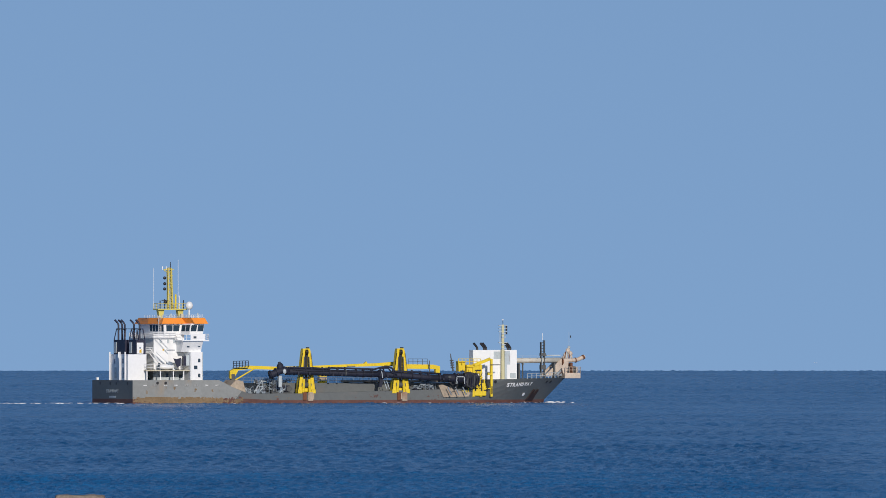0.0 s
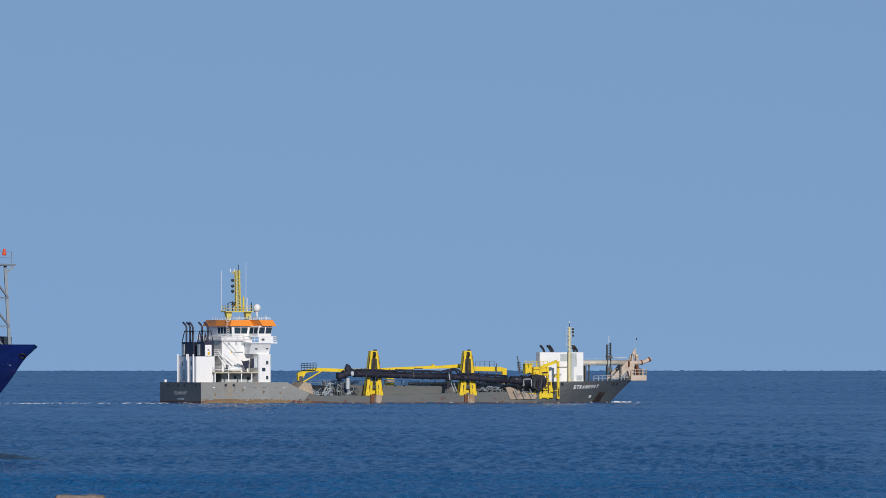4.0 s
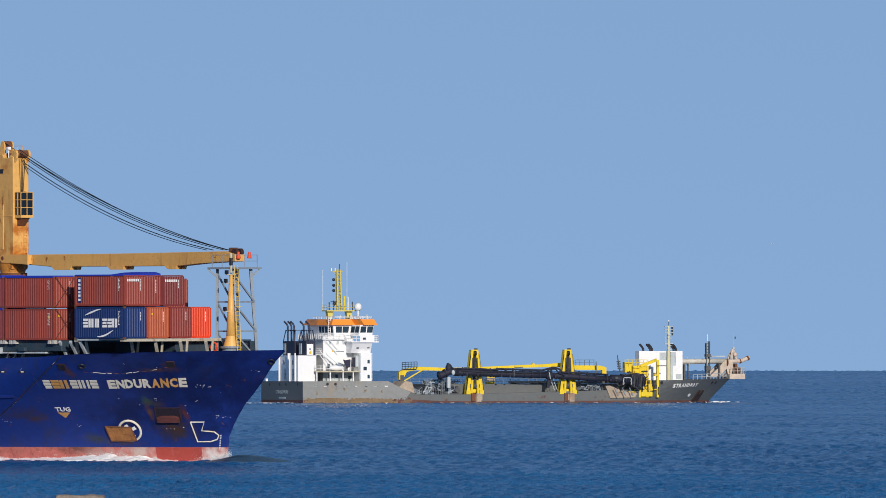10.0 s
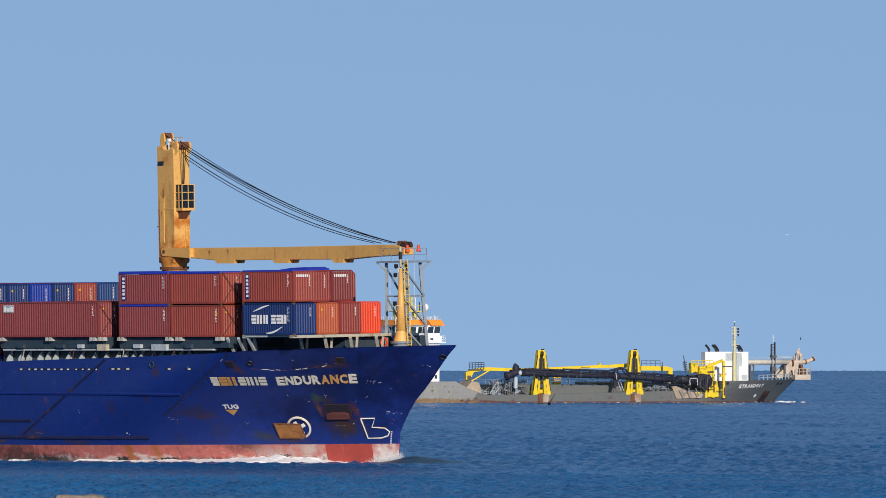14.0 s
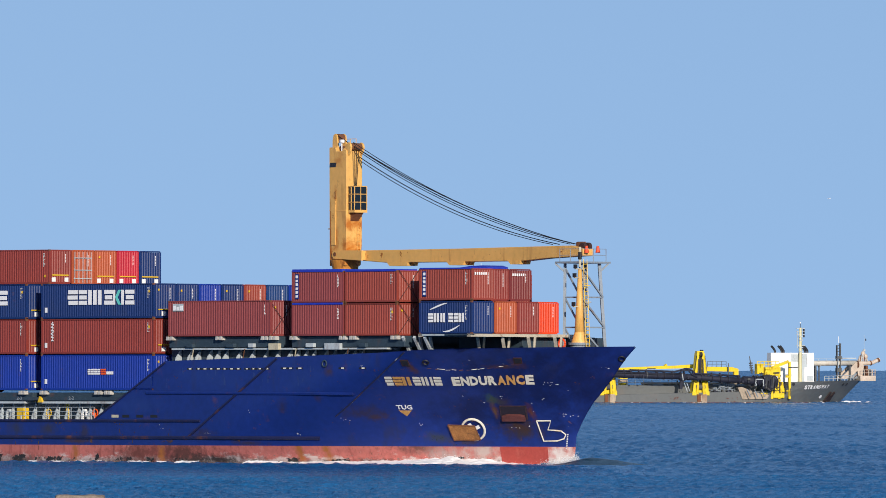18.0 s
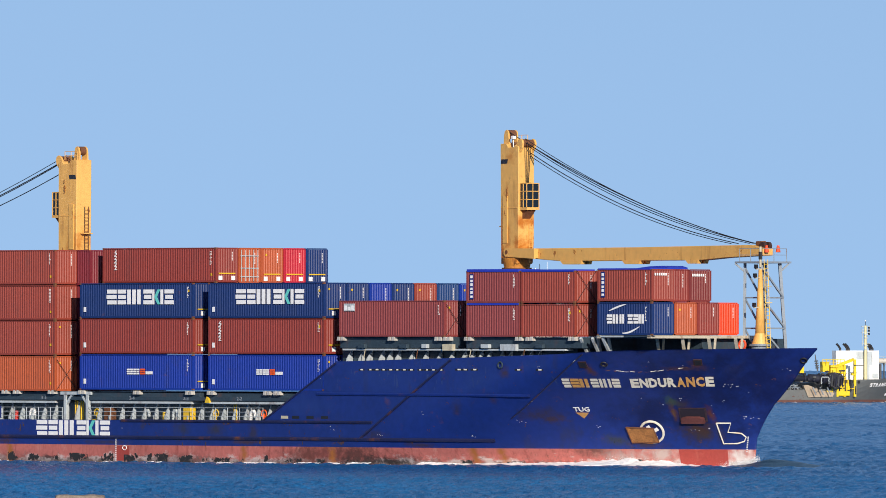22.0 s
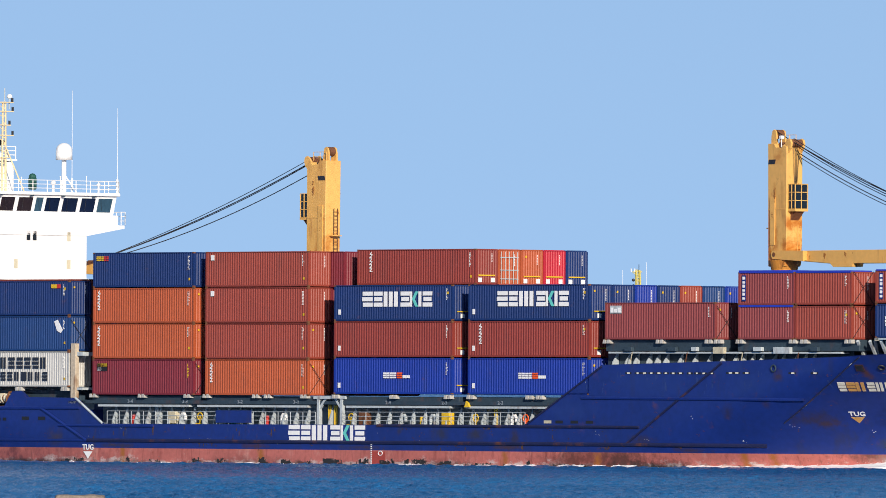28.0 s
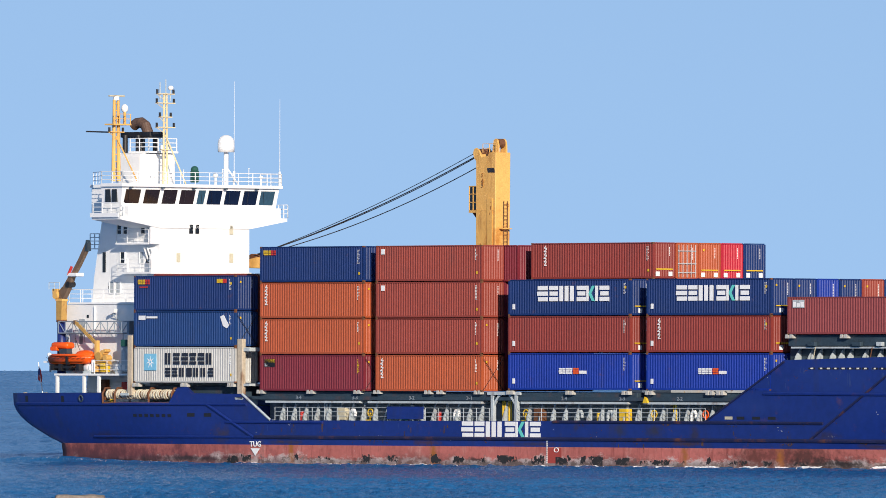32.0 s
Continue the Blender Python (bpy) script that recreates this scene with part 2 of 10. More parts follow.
def beam(bm, p, q, w, h):
    """A square-section bar from p to q."""
    p, q = Vector(p), Vector(q)
    d = q - p
    m = Matrix.Translation((p + q) / 2) @ d.to_track_quat("X", "Z").to_matrix().to_4x4() @ Matrix.Diagonal((d.length, w, h, 1))
    bmesh.ops.create_cube(bm, size=1.0, matrix=m)
    return bm


def tube(bm, pts, r, n=6):
    """One round bar swept along a line of points."""
    pts = [Vector(p) for p in pts]
    rings = []
    side = None
    for i, p in enumerate(pts):
        d = (pts[min(i + 1, len(pts) - 1)] - pts[max(i - 1, 0)]).normalized()
        if side is None:
            side = d.orthogonal().normalized()
        side = (side - d * side.dot(d))
        side = side.normalized() if side.length > 1e-4 else d.orthogonal().normalized()
        up = d.cross(side)
        rings.append([bm.verts.new(p + (side * math.cos(k * 2 * math.pi / n) + up * math.sin(k * 2 * math.pi / n)) * r) for k in range(n)])
    for a, b in zip(rings, rings[1:]):
        for k in range(n):
            bm.faces.new((a[k], a[(k + 1) % n], b[(k + 1) % n], b[k]))
    bm.faces.new(rings[0][::-1]), bm.faces.new(rings[-1])
    return bm


def ball(bm, c, rx, ry, rz, seg=14):
    bmesh.ops.create_uvsphere(bm, u_segments=seg, v_segments=max(6, seg // 2), radius=1, matrix=Matrix.Translation(c) @ Matrix.Diagonal((rx, ry, rz, 1)))
    return bm


def prism(bm, pts, d0, d1, axis="y"):
    """A flat outline, pushed along an axis from d0 to d1. Outline in (x, z) for y, (x, y) for z, (y, z) for x."""
    def at(a, b, d):
        return {"y": (a, d, b), "z": (a, b, d), "x": (d, a, b)}[axis]
    lo, hi = [bm.verts.new(at(a, b, d0)) for a, b in pts], [bm.verts.new(at(a, b, d1)) for a, b in pts]
    bm.faces.new(lo), bm.faces.new(hi[::-1])
    k = len(pts)
    for i in range(k):
        bm.faces.new((lo[i], hi[i], hi[(i + 1) % k], lo[(i + 1) % k]))
    bmesh.ops.recalc_face_normals(bm, faces=bm.faces[:])
    return bm


def rail(bm, pts, height=1.05, bars=3, post=1.5, r=0.025):
    """A guard rail along points on a deck."""
    for a, b in zip(pts, pts[1:]):
        a, b = Vector(a), Vector(b)
        k = max(1, round((b - a).length / post))
        for i in range(k + 1):
            p = a.lerp(b, i / k)
            rod(bm, p, p + Vector((0, 0, height)), r * 1.3, n=5)
        for j in range(bars):
            up = Vector((0, 0, height * (j + 1) / bars))
            rod(bm, a + up, b + up, r, n=5)
    return bm


def words(name, text, size, m, material, parent, label="", stretch=1.0, bold=0.0, space=1.0):
    """Raised lettering as a mesh: text in its local xy, at the pose m under its parent."""
    cu = bpy.data.curves.new(name, "FONT")
    cu.body, cu.size, cu.extrude, cu.align_x, cu.align_y, cu.offset, cu.space_character = text, size, 0.012, "CENTER", "CENTER", bold, space
    cu.resolution_u = 2
    ob = bpy.data.objects.new(name, cu)
    me = bpy.data.meshes.new_from_object(ob)
    bpy.data.objects.remove(ob)
    bpy.data.curves.remove(cu)
    me.materials.clear()
    me.materials.append(material)
    for v in me.vertices:
        v.co.x *= stretch
    out = new(name, me)
    out.parent = parent
    out.matrix_basis = m
    return tagged(out, label)


def sign(name, text, width, height, m, material, parent, label="", bold=0.0):
    """Raised lettering stretched to a given width and height, centred on the pose m."""
    ob = words(name, text, 1.0, m, material, parent, label, 1.0, bold)
    me = ob.data
    co = np.empty(len(me.vertices) * 3)
    me.vertices.foreach_get("co", co)
    co = co.reshape(-1, 3)
    lo, hi = co.min(0), co.max(0)
    mid, span = (lo + hi) / 2, hi - lo
    co[:, 0] = (co[:, 0] - mid[0]) * width / max(span[0], 1e-6)
    co[:, 1] = (co[:, 1] - mid[1]) * height / max(span[1], 1e-6)
    me.vertices.foreach_set("co", co.ravel())
    me.update()
    return ob


def thing(name, label, category, group="", place=None, rows=None):
    """An empty at a thing's base, and its place on the ship that carries it."""
    e = new(name)
    tagged(e, label, category, group)
    if rows is not None:
        MOVING.append((e, place if place is not None else Matrix(), rows))
        e.matrix_world = rows[0][1] @ (place if place is not None else Matrix())
    elif place is not None:
        e.matrix_world = place
    return e


def lerp(x, pts):
    """Piecewise straight line through (x, y) points."""
    if x <= pts[0][0]:
        return pts[0][1]
    for (a, p), (b, q) in zip(pts, pts[1:]):
        if x <= b:
            return p + (q - p) * (x - a) / (b - a)
    return pts[-1][1]


def smooth01(x):
    x = min(1.0, max(0.0, x))
    return x * x * (3 - 2 * x)


def frayed(name, at, u0, u1, w0, w1, du, dw, material, parent, label, ragged, rnd, fx=1.0, fz=1.0):
    """A worn patch with a noisy, frayed outline on any surface at(station, height)."""
    nu, nw = max(4, int((u1 - u0) / du)), max(4, int((w1 - w0) / dw))
    seed, k = rnd.uniform(0, 90), 0.07 / du
    bm = bmesh.new()
    g = {}

    def corner(i, j):
        if (i, j) not in g:
            g[i, j] = bm.verts.new(at(u0 + (u1 - u0) * i / nu, w0 + (w1 - w0) * j / nw))
        return g[i, j]
    for i in range(nu):
        for j in range(nw):
            a_, b_ = (i + 0.5) / nu * 2 - 1, (j + 0.5) / nw * 2 - 1
            x, z = (u0 + (u1 - u0) * i / nu) * k * fx, (w0 + (w1 - w0) * j / nw) * k * fz
            wear = noise.noise((x * 1.3, z * 1.8, seed)) * 0.8 + noise.noise((x * 4.5, z * 5.5, seed)) * 0.7 + noise.noise((x * 11, z * 11, seed)) * 0.8
            if 1.0 - (a_ ** 4 + b_ ** 4) ** 0.5 + wear >= ragged * 1.6:
                bm.faces.new((corner(i, j), corner(i + 1, j), corner(i + 1, j + 1), corner(i, j + 1)))
    return part(name, bm, material, parent, label, kind="stuff")


# ---------- the sea: one sheet to the horizon, with real swell where the lens looks
def build_sea():
    rng = np.random.RandomState(4)
    out = np.array([300, 420, 700, 1200, 2500, 4900])
    fan = np.linspace(-1, 1, 480)
    ys = np.concatenate([[-900, -300, 0, 200, 400, 600, 690], np.arange(722, 900, 0.45), np.geomspace(900, 3300, 1150), np.linspace(3304, 4965, 320)])
    # the mesh is finest between the shore and the ships, and widens with the distance
    half = 20 + 0.04 * np.clip(ys, 0, None)
    X = np.concatenate([np.broadcast_to(-out[::-1], (len(ys), 6)), fan[None] * half[:, None], np.broadcast_to(out, (len(ys), 6))], 1)
    Y = np.broadcast_to(ys[:, None], X.shape)
    Z = np.zeros(X.shape)
    for i in range(64):
        L = 0.45 * (2.8 / 0.45) ** rng.rand()
        a = rng.normal(2.3, 0.6)
        k = 2 * np.pi / L
        amp = 0.0088 * L ** 0.8 * rng.uniform(0.5, 1.3)
        ph = k * (X * np.cos(a) + Y * np.sin(a)) + rng.rand() * 6.28
        Z += amp * (np.sin(ph) + 0.25 * np.cos(2 * ph)) * np.clip((L * 900 - Y + 1000) / 500, 0.75, 1)
    gust = 1 + 0.2 * np.sin(X / 31 + Y / 47 + 1) * np.sin(Y / 83 - X / 57) + 0.12 * np.sin(X / 13 - Y / 29)
    edge = np.clip((half[:, None] - np.abs(X)) / 20, 0, 1) * np.clip((Y - 690) / 40, 0, 1) * (1 + 1.6 * np.clip((Y - 1900) / 1400, 0, 1))
    Z = Z * edge * gust
    Z += 1.264 * np.clip((Y - 2700) / 2265, 0, 1)
    co = np.stack([X, Y, Z], -1).reshape(-1, 3)
    nx, ny = X.shape[1], len(ys)
    i = (np.arange(ny - 1)[:, None] * nx + np.arange(nx - 1)[None]).ravel()
    quads = np.stack([i, i + 1, i + 1 + nx, i + nx], -1)
    me = bpy.data.meshes.new("water")
    me.vertices.add(len(co))
    me.vertices.foreach_set("co", co.ravel().astype(np.float32))
    me.loops.add(quads.size)
    me.loops.foreach_set("vertex_index", quads.ravel().astype(np.int32))
    me.polygons.add(len(quads))
    me.polygons.foreach_set("loop_start", (np.arange(len(quads)) * 4).astype(np.int32))
    me.polygons.foreach_set("use_smooth", np.ones(len(quads), dtype=bool))
    me.update(calc_edges=True)
    m = bpy.data.materials.new("sea water")
    m.use_nodes = True
    n, l = m.node_tree.nodes, m.node_tree.links
    b = n["Principled BSDF"]
    g = n.new("ShaderNodeNewGeometry")
    far = n.new("ShaderNodeTexNoise")
    far.inputs["Scale"].default_value, far.inputs["Detail"].default_value = 0.05, 5
    streak = n.new("ShaderNodeVectorMath")
    streak.operation = "MULTIPLY"
    streak.inputs[1].default_value = (1.0, 0.3, 1.0)
    l.new(g.outputs["Position"], streak.inputs[0])
    l.new(streak.outputs[0], far.inputs["Vector"])
    mx = n.new("ShaderNodeMix")
    mx.data_type = "RGBA"
    mx.inputs["A"].default_value, mx.inputs["B"].default_value = (0.004, 0.088, 0.245, 1), (0.026, 0.21, 0.485, 1)
    l.new(far.outputs["Fac"], mx.inputs["Factor"])
    l.new(mx.outputs["Result"], b.inputs["Base Color"])
    b.inputs["Roughness"].default_value, b.inputs["IOR"].default_value = 0.2, 1.062
    b.inputs["Specular IOR Level"].default_value = 0.3
    squeeze = n.new("ShaderNodeVectorMath")
    squeeze.operation = "MULTIPLY"
    squeeze.inputs[1].default_value = (0.9, 0.09, 1.0)
    l.new(g.outputs["Position"], squeeze.inputs[0])
    rip = n.new("ShaderNodeTexNoise")
    rip.inputs["Scale"].default_value, rip.inputs["Detail"].default_value, rip.inputs["Roughness"].default_value = 1.7, 4, 0.62
    l.new(squeeze.outputs[0], rip.inputs["Vector"])
    bp = n.new("ShaderNodeBump")
    bp.inputs["Strength"].default_value, bp.inputs["Distance"].default_value = 1.0, 0.42
    l.new(rip.outputs["Fac"], bp.inputs["Height"])
    l.new(bp.outputs[0], b.inputs["Normal"])
    me.materials.append(m)
    return tagged(new("water", me), "deep blue choppy sea reaching to the horizon", "sea", kind="structure")


sea = build_sea()
# ================= the container ship =================
STEM = [(-2.0, -7.6), (0.0, -7.1), (1.3, -6.95), (2.34, -6.83), (3.59, -6.03), (4.74, -5.11), (6.28, -3.28), (8.24, -1.44), (9.25, -0.22), (9.5, 0.1)]
STERN = [(-2.0, -128.6), (0.0, -129.0), (1.35, -129.1), (1.8, -130.5), (2.9, -133.2), (3.8, -134.6), (4.45, -135.1), (5.5, -135.2)]
SHEER = [(-135.5, 5.45), (-122.3, 5.52), (-122.0, 4.62), (-113.9, 4.62), (-112.8, 5.95), (-111.6, 6.0), (-110.9, 5.5), (-104.9, 5.45), (-101.6, 3.35),
         (-52.0, 3.45), (-43.4, 8.22), (-28.5, 8.56), (-15.0, 8.93), (-10.5, 9.1), (-4.5, 9.22), (0.0, 9.3)]
HALF = 11.0


def half_breadth(u, w):
    f = min(1.0, max(0.0, w / 9.0))
    length = 38 + (13.8 - 38) * f ** 0.8
    p = 1.7 - 0.43 * f
    d = lerp(w, STEM) - u
    hb = HALF
    if d < length:
        hb = HALF * (1 - max(0.0, 1 - max(0.0, d) / length) ** p)
    a = lerp(w, STERN)
    g = (u - a) / (30 - 2.0 * w)
    if g < 1:
        end = 8.9
        hb = min(hb, end + (HALF - end) * math.sin(max(0.0, g) * math.pi / 2) ** 0.8)
    return max(0.0, hb)


def hull_point(nom, w, side):
    u = nom + smooth01((nom + 18) / 18) * lerp(w, STEM) + smooth01((-119 - nom) / 16.4) * (lerp(w, STERN) + 135.4)
    return (u, side * half_breadth(u, w), w)


def stations():
    s = [-135.4, -134.5, -133, -131, -129, -127, -125, -122.31, -122.0, -120, -118, -116, -113.9, -113.4, -112.8, -112.2, -111.6, -110.9, -108, -104.9, -103.3, -101.6]
    s += list(np.linspace(-97, -56, 12)) + [-52, -49.1, -46.2, -43.4, -40, -36, -32, -28.5, -25, -22, -20, -18, -16.5, -15, -13.5, -12, -10.5, -9, -7.6, -6.4, -5.2, -4.2, -3.3, -2.5, -1.8, -1.2, -0.7, -0.35, -0.12, 0.0]
    return s


def hull_band(low, high, rows, close_top=False):
    """The shell between two heights, both sides and the transom. low, high: functions of the station."""
    bm = bmesh.new()
    grid = {}
    st = stations()
    for side in (-1, 1):
        for i, nom in enumerate(st):
            for j in range(rows + 1):
                w = low(nom) + (high(nom) - low(nom)) * j / rows
                if side == 1 and i == len(st) - 1:
                    grid[side, i, j] = grid[-1, i, j]
                else:
                    x, y, z = hull_point(nom, w, side)
                    grid[side, i, j] = bm.verts.new((x, y if i < len(st) - 1 else 0.0, z))
    for side in (-1, 1):
        for i in range(len(st) - 1):
            for j in range(rows):
                q = [grid[side, i, j], grid[side, i + 1, j], grid[side, i + 1, j + 1], grid[side, i, j + 1]]
                bm.faces.new(q if side < 0 else q[::-1])
    for j in range(rows):
        bm.faces.new((grid[1, 0, j], grid[-1, 0, j], grid[-1, 0, j + 1], grid[1, 0, j + 1]))
    return bm


def deck_plate(level, first, last):
    bm = bmesh.new()
    rowsv = []
    for nom in [s for s in stations() if first <= s <= last]:
        w = level(nom)
        x, y, z = hull_point(nom, w, -1)
        y = min(-0.05, y + 0.12)
        rowsv.append((bm.verts.new((x, y, z)), bm.verts.new((x, -y, z))))
    for (a, b), (c, d) in zip(rowsv, rowsv[1:]):
        bm.faces.new((a, c, d, b))
    return bm


M_SLATE = mat("grey-blue coaming paint", (0.2, 0.25, 0.29), 0.6, vary=0.25, stain=RUST, stain_amt=0.4)
BOOT = 1.38
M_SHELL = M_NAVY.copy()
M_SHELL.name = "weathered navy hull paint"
# darker navy over the bow: the shade of its flare, put into the paint
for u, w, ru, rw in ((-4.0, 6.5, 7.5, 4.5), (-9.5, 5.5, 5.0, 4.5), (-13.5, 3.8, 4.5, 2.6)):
    stain_or_shade(M_SHELL, u, w, ru, rw, (0.0042, 0.0095, 0.068), 0.85, 0.5)
for u, w, ru, rw, colour, amt in ((-10.7, 2.7, 2.1, 1.25, (0.034, 0.024, 0.03), 0.95), (-10.8, 3.0, 1.2, 0.6, (0.05, 0.024, 0.016), 0.9), (-11.7, 5.15, 0.75, 0.5, (0.03, 0.085, 0.06), 0.9), (-11.2, 5.0, 1.2, 0.6, (0.05, 0.03, 0.03), 0.6), (-12.0, 4.3, 0.4, 0.9, (0.09, 0.035, 0.02), 0.9), (-9.5, 4.1, 0.35, 0.9, (0.1, 0.03, 0.02), 0.9),
                                  (-22.0, 4.05, 2.6, 0.9, (0.04, 0.025, 0.03), 0.7), (-21.0, 3.7, 1.3, 0.4, (0.06, 0.03, 0.025), 0.7), (-15.6, 7.65, 0.5, 0.7, (0.1, 0.035, 0.015), 0.95), (-8.1, 7.95, 0.7, 0.5, (0.08, 0.03, 0.02), 0.8), (-9.3, 7.75, 1.6, 0.22, (0.07, 0.03, 0.02), 0.8),
                                  (-24.0, 7.35, 0.7, 0.6, (0.05, 0.025, 0.02), 0.8), (-17.2, 2.1, 1.5, 0.7, (0.04, 0.045, 0.035), 0.75), (-14.9, 1.7, 1.9, 0.45, (0.05, 0.03, 0.03), 0.7), (-29.5, 4.6, 0.9, 0.9, (0.03, 0.022, 0.035), 0.6), (-25.5, 5.2, 0.5, 0.5, (0.05, 0.025, 0.02), 0.6),
                                  (-61.5, 2.75, 1.1, 0.8, (0.03, 0.03, 0.04), 0.7), (-57.6, 2.7, 1.3, 0.8, (0.035, 0.03, 0.03), 0.75), (-53.2, 2.4, 0.8, 0.9, (0.035, 0.025, 0.03), 0.7), (-66.5, 2.9, 0.5, 0.6, (0.04, 0.03, 0.03), 0.6), (-70.5, 1.6, 3.5, 0.25, (0.05, 0.03, 0.025), 0.7), (-83.5, 1.65, 2.0, 0.3, (0.07, 0.03, 0.02), 0.7),
                                  (-54.0, 1.7, 2.5, 0.3, (0.06, 0.03, 0.02), 0.8), (-107.5, 2.2, 1.6, 0.9, (0.05, 0.035, 0.02), 0.6), (-100.0, 1.6, 2.6, 0.25, (0.05, 0.03, 0.025), 0.7), (-122.5, 2.0, 3.0, 0.5, (0.04, 0.025, 0.03), 0.6), (-39.0, 2.4, 2.0, 0.6, (0.035, 0.025, 0.035), 0.65), (-34.0, 1.6, 2.6, 0.3, (0.05, 0.03, 0.03), 0.7)):
    stain_or_shade(M_SHELL, u, w, ru, rw, colour, amt)
# pale chalking of the sun-bleached paint amidships
for u, w, ru, rw in ((-38.0, 6.9, 5.0, 1.6), (-27.0, 6.6, 3.5, 1.6), (-47.0, 4.6, 4.0, 1.0), (-31.0, 8.1, 4.0, 0.7), (-20.5, 7.9, 2.5, 0.6)):
    stain_or_shade(M_SHELL, u, w, ru, rw, (0.014, 0.04, 0.2), 0.6, 0.8)
ship = thing("container_ship", "navy blue container ship with red boot-topping, rusty and loaded", "ship", rows=SHIP_ROWS)
boot = part("boot_topping", hull_band(lambda s: -2.0, lambda s: BOOT, 5), M_BOOT, ship, "scraped red boot-topping paint", True)
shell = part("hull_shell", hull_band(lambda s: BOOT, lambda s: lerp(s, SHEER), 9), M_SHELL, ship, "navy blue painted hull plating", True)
sol = shell.modifiers.new("plate", "SOLIDIFY")
sol.thickness, sol.offset, sol.use_rim = 0.1, -1, False
cap = bmesh.new()
for side in (-1, 1):
    edge = []
    for nom in stations()[:-1]:
        x, y, z = hull_point(nom, lerp(nom, SHEER), side)
        edge.append((cap.verts.new((x, y * 1.002, z + 0.012)), cap.verts.new((x, y - side * min(0.14, abs(y)), z + 0.012))))
    for (a, b), (c, d) in zip(edge, edge[1:]):
        cap.faces.new((a, b, d, c) if side < 0 else (a, c, d, b))
part("bulwark_cap", cap, M_NAVY, ship, "navy bulwark capping")
part("deck", deck_plate(lambda s: 2.9, -104, -50.5), M_DECK, ship)
part("forecastle_deck", deck_plate(lambda s: 7.3 if s < -25 else 7.9, -45, -0.4), M_DECK, ship)
part("poop_deck", deck_plate(lambda s: 4.5, -135.4, -104.8), M_DECK, ship)
part("bulkhead", boxm(-46.5, -46.3, -10.8, 10.8, 2.9, 7.3), M_NAVY, ship)
part("bulkhead", boxm(-104.6, -104.4, -10.8, 10.8, 2.9, 4.5), M_NAVY, ship)
part("hatch_coaming", boxm(-104.3, -47, -8.6, 8.6, 2.9, 4.95), M_SLATE, ship, "grey-blue hatch coaming")
part("hatch_coaming", boxm(-46, -15.6, -8.2, 8.2, 7.3, 9.6), M_COAM, ship)
for a, b in ((-103.4, -90.3), (-89.6, -76.4), (-74.6, -60.0), (-59.0, -44.7)):
    part("hatch_cover", boxm(a, b, -10.6, 10.6, 4.95, 5.66, bevel=0.05), M_COAM, ship)
for a, b in ((-43.4, -30.4), (-28.8, -15.6)):
    part("hatch_cover", boxm(a, b, -10.6, 10.6, 9.3, 10.19, bevel=0.05), M_COAM, ship)
part("hatch_cover", boxm(-118.4, -105.6, -10.0, 10.0, 5.2, 6.1, bevel=0.05), M_COAM, ship)


# ---------- containers
PITCH = 0.278


def corrugated(bm, length, height, depth=0.045):
    """A corrugated wall in its xz plane, from 0 to length and 0 to height; ribs stand out to -y."""
    k = max(3, round(length / PITCH))
    p = length / k
    prof = []
    for i in range(k):
        x = i * p
        prof += [(x, 0), (x + 0.26 * p, 0), (x + 0.5 * p, depth), (x + 0.76 * p, depth)]
    prof.append((length, 0))
    lo = [bm.verts.new((x, d, 0)) for x, d in prof]
    hi = [bm.verts.new((x, d, height)) for x, d in prof]
    for i in range(len(prof) - 1):
        bm.faces.new((lo[i], lo[i + 1], hi[i + 1], hi[i]))
    return bm


KITS = {}


def to_mesh(name, bm, material):
    me = bpy.data.meshes.new(name)
    bm.normal_update()
    bm.to_mesh(me)
    bm.free()
    me.materials.append(material)
    return me


def container_kit(length, height):
    """Shared meshes of one size of container: x from its aft end, y from its starboard side, z from its base."""
    key = (length, height)
    if key in KITS:
        return KITS[key]
    W, e = 2.438, 0.1
    fr = bmesh.new()
    for x in (0, length - 0.14):
        for y in (0, W - 0.14):
            box(fr, x, x + 0.14, y, y + 0.14, 0.1, height - 0.1)
    for y in (0.0, W - 0.1):
        box(fr, 0.14, length - 0.14, y, y + 0.08, 0.02, 0.17)
        box(fr, 0.14, length - 0.14, y, y + 0.07, height - 0.09, height - 0.01)
    for x in (0.0, length - 0.1):
        box(fr, x, x + 0.09, 0.14, W - 0.14, 0.02, 0.17)
        box(fr, x, x + 0.09, 0.14, W - 0.14, height - 0.11, height - 0.01)
    cast = bmesh.new()
    box(cast, -0.01, 0.17, -0.01, 0.17, 0, 0.118)
    sw = bmesh.new()
    corrugated(sw, length - 0.28, height - 0.25)
    ew = bmesh.new()
    corrugated(ew, W - 0.28, height - 0.26)
    roof = boxm(0.05, length - 0.05, 0.05, W - 0.05, height - 0.07, height - 0.035)
    floor = boxm(0.1, length - 0.1, 0.08, W - 0.08, 0.09, 0.16)
    door = boxm(0.02, W / 2 - 0.15, -0.02, 0.02, 0, height - 0.27)
    for k in (0.25, 0.75):
        rod(door, ((W / 2 - 0.13) * k, -0.05, 0.05), ((W / 2 - 0.13) * k, -0.05, height - 0.35), 0.02, n=5)
    KITS[key] = {"frame": to_mesh("frame", fr, M_NAVY), "casting": to_mesh("corner_casting", cast, M_RUSTY), "side": to_mesh("side_wall", sw, M_NAVY),
                 "end": to_mesh("end_wall", ew, M_NAVY), "roof": to_mesh("roof", roof, M_NAVY), "floor": to_mesh("floor", floor, M_RUSTY), "door": to_mesh("door", door, M_NAVY)}
    return KITS[key]


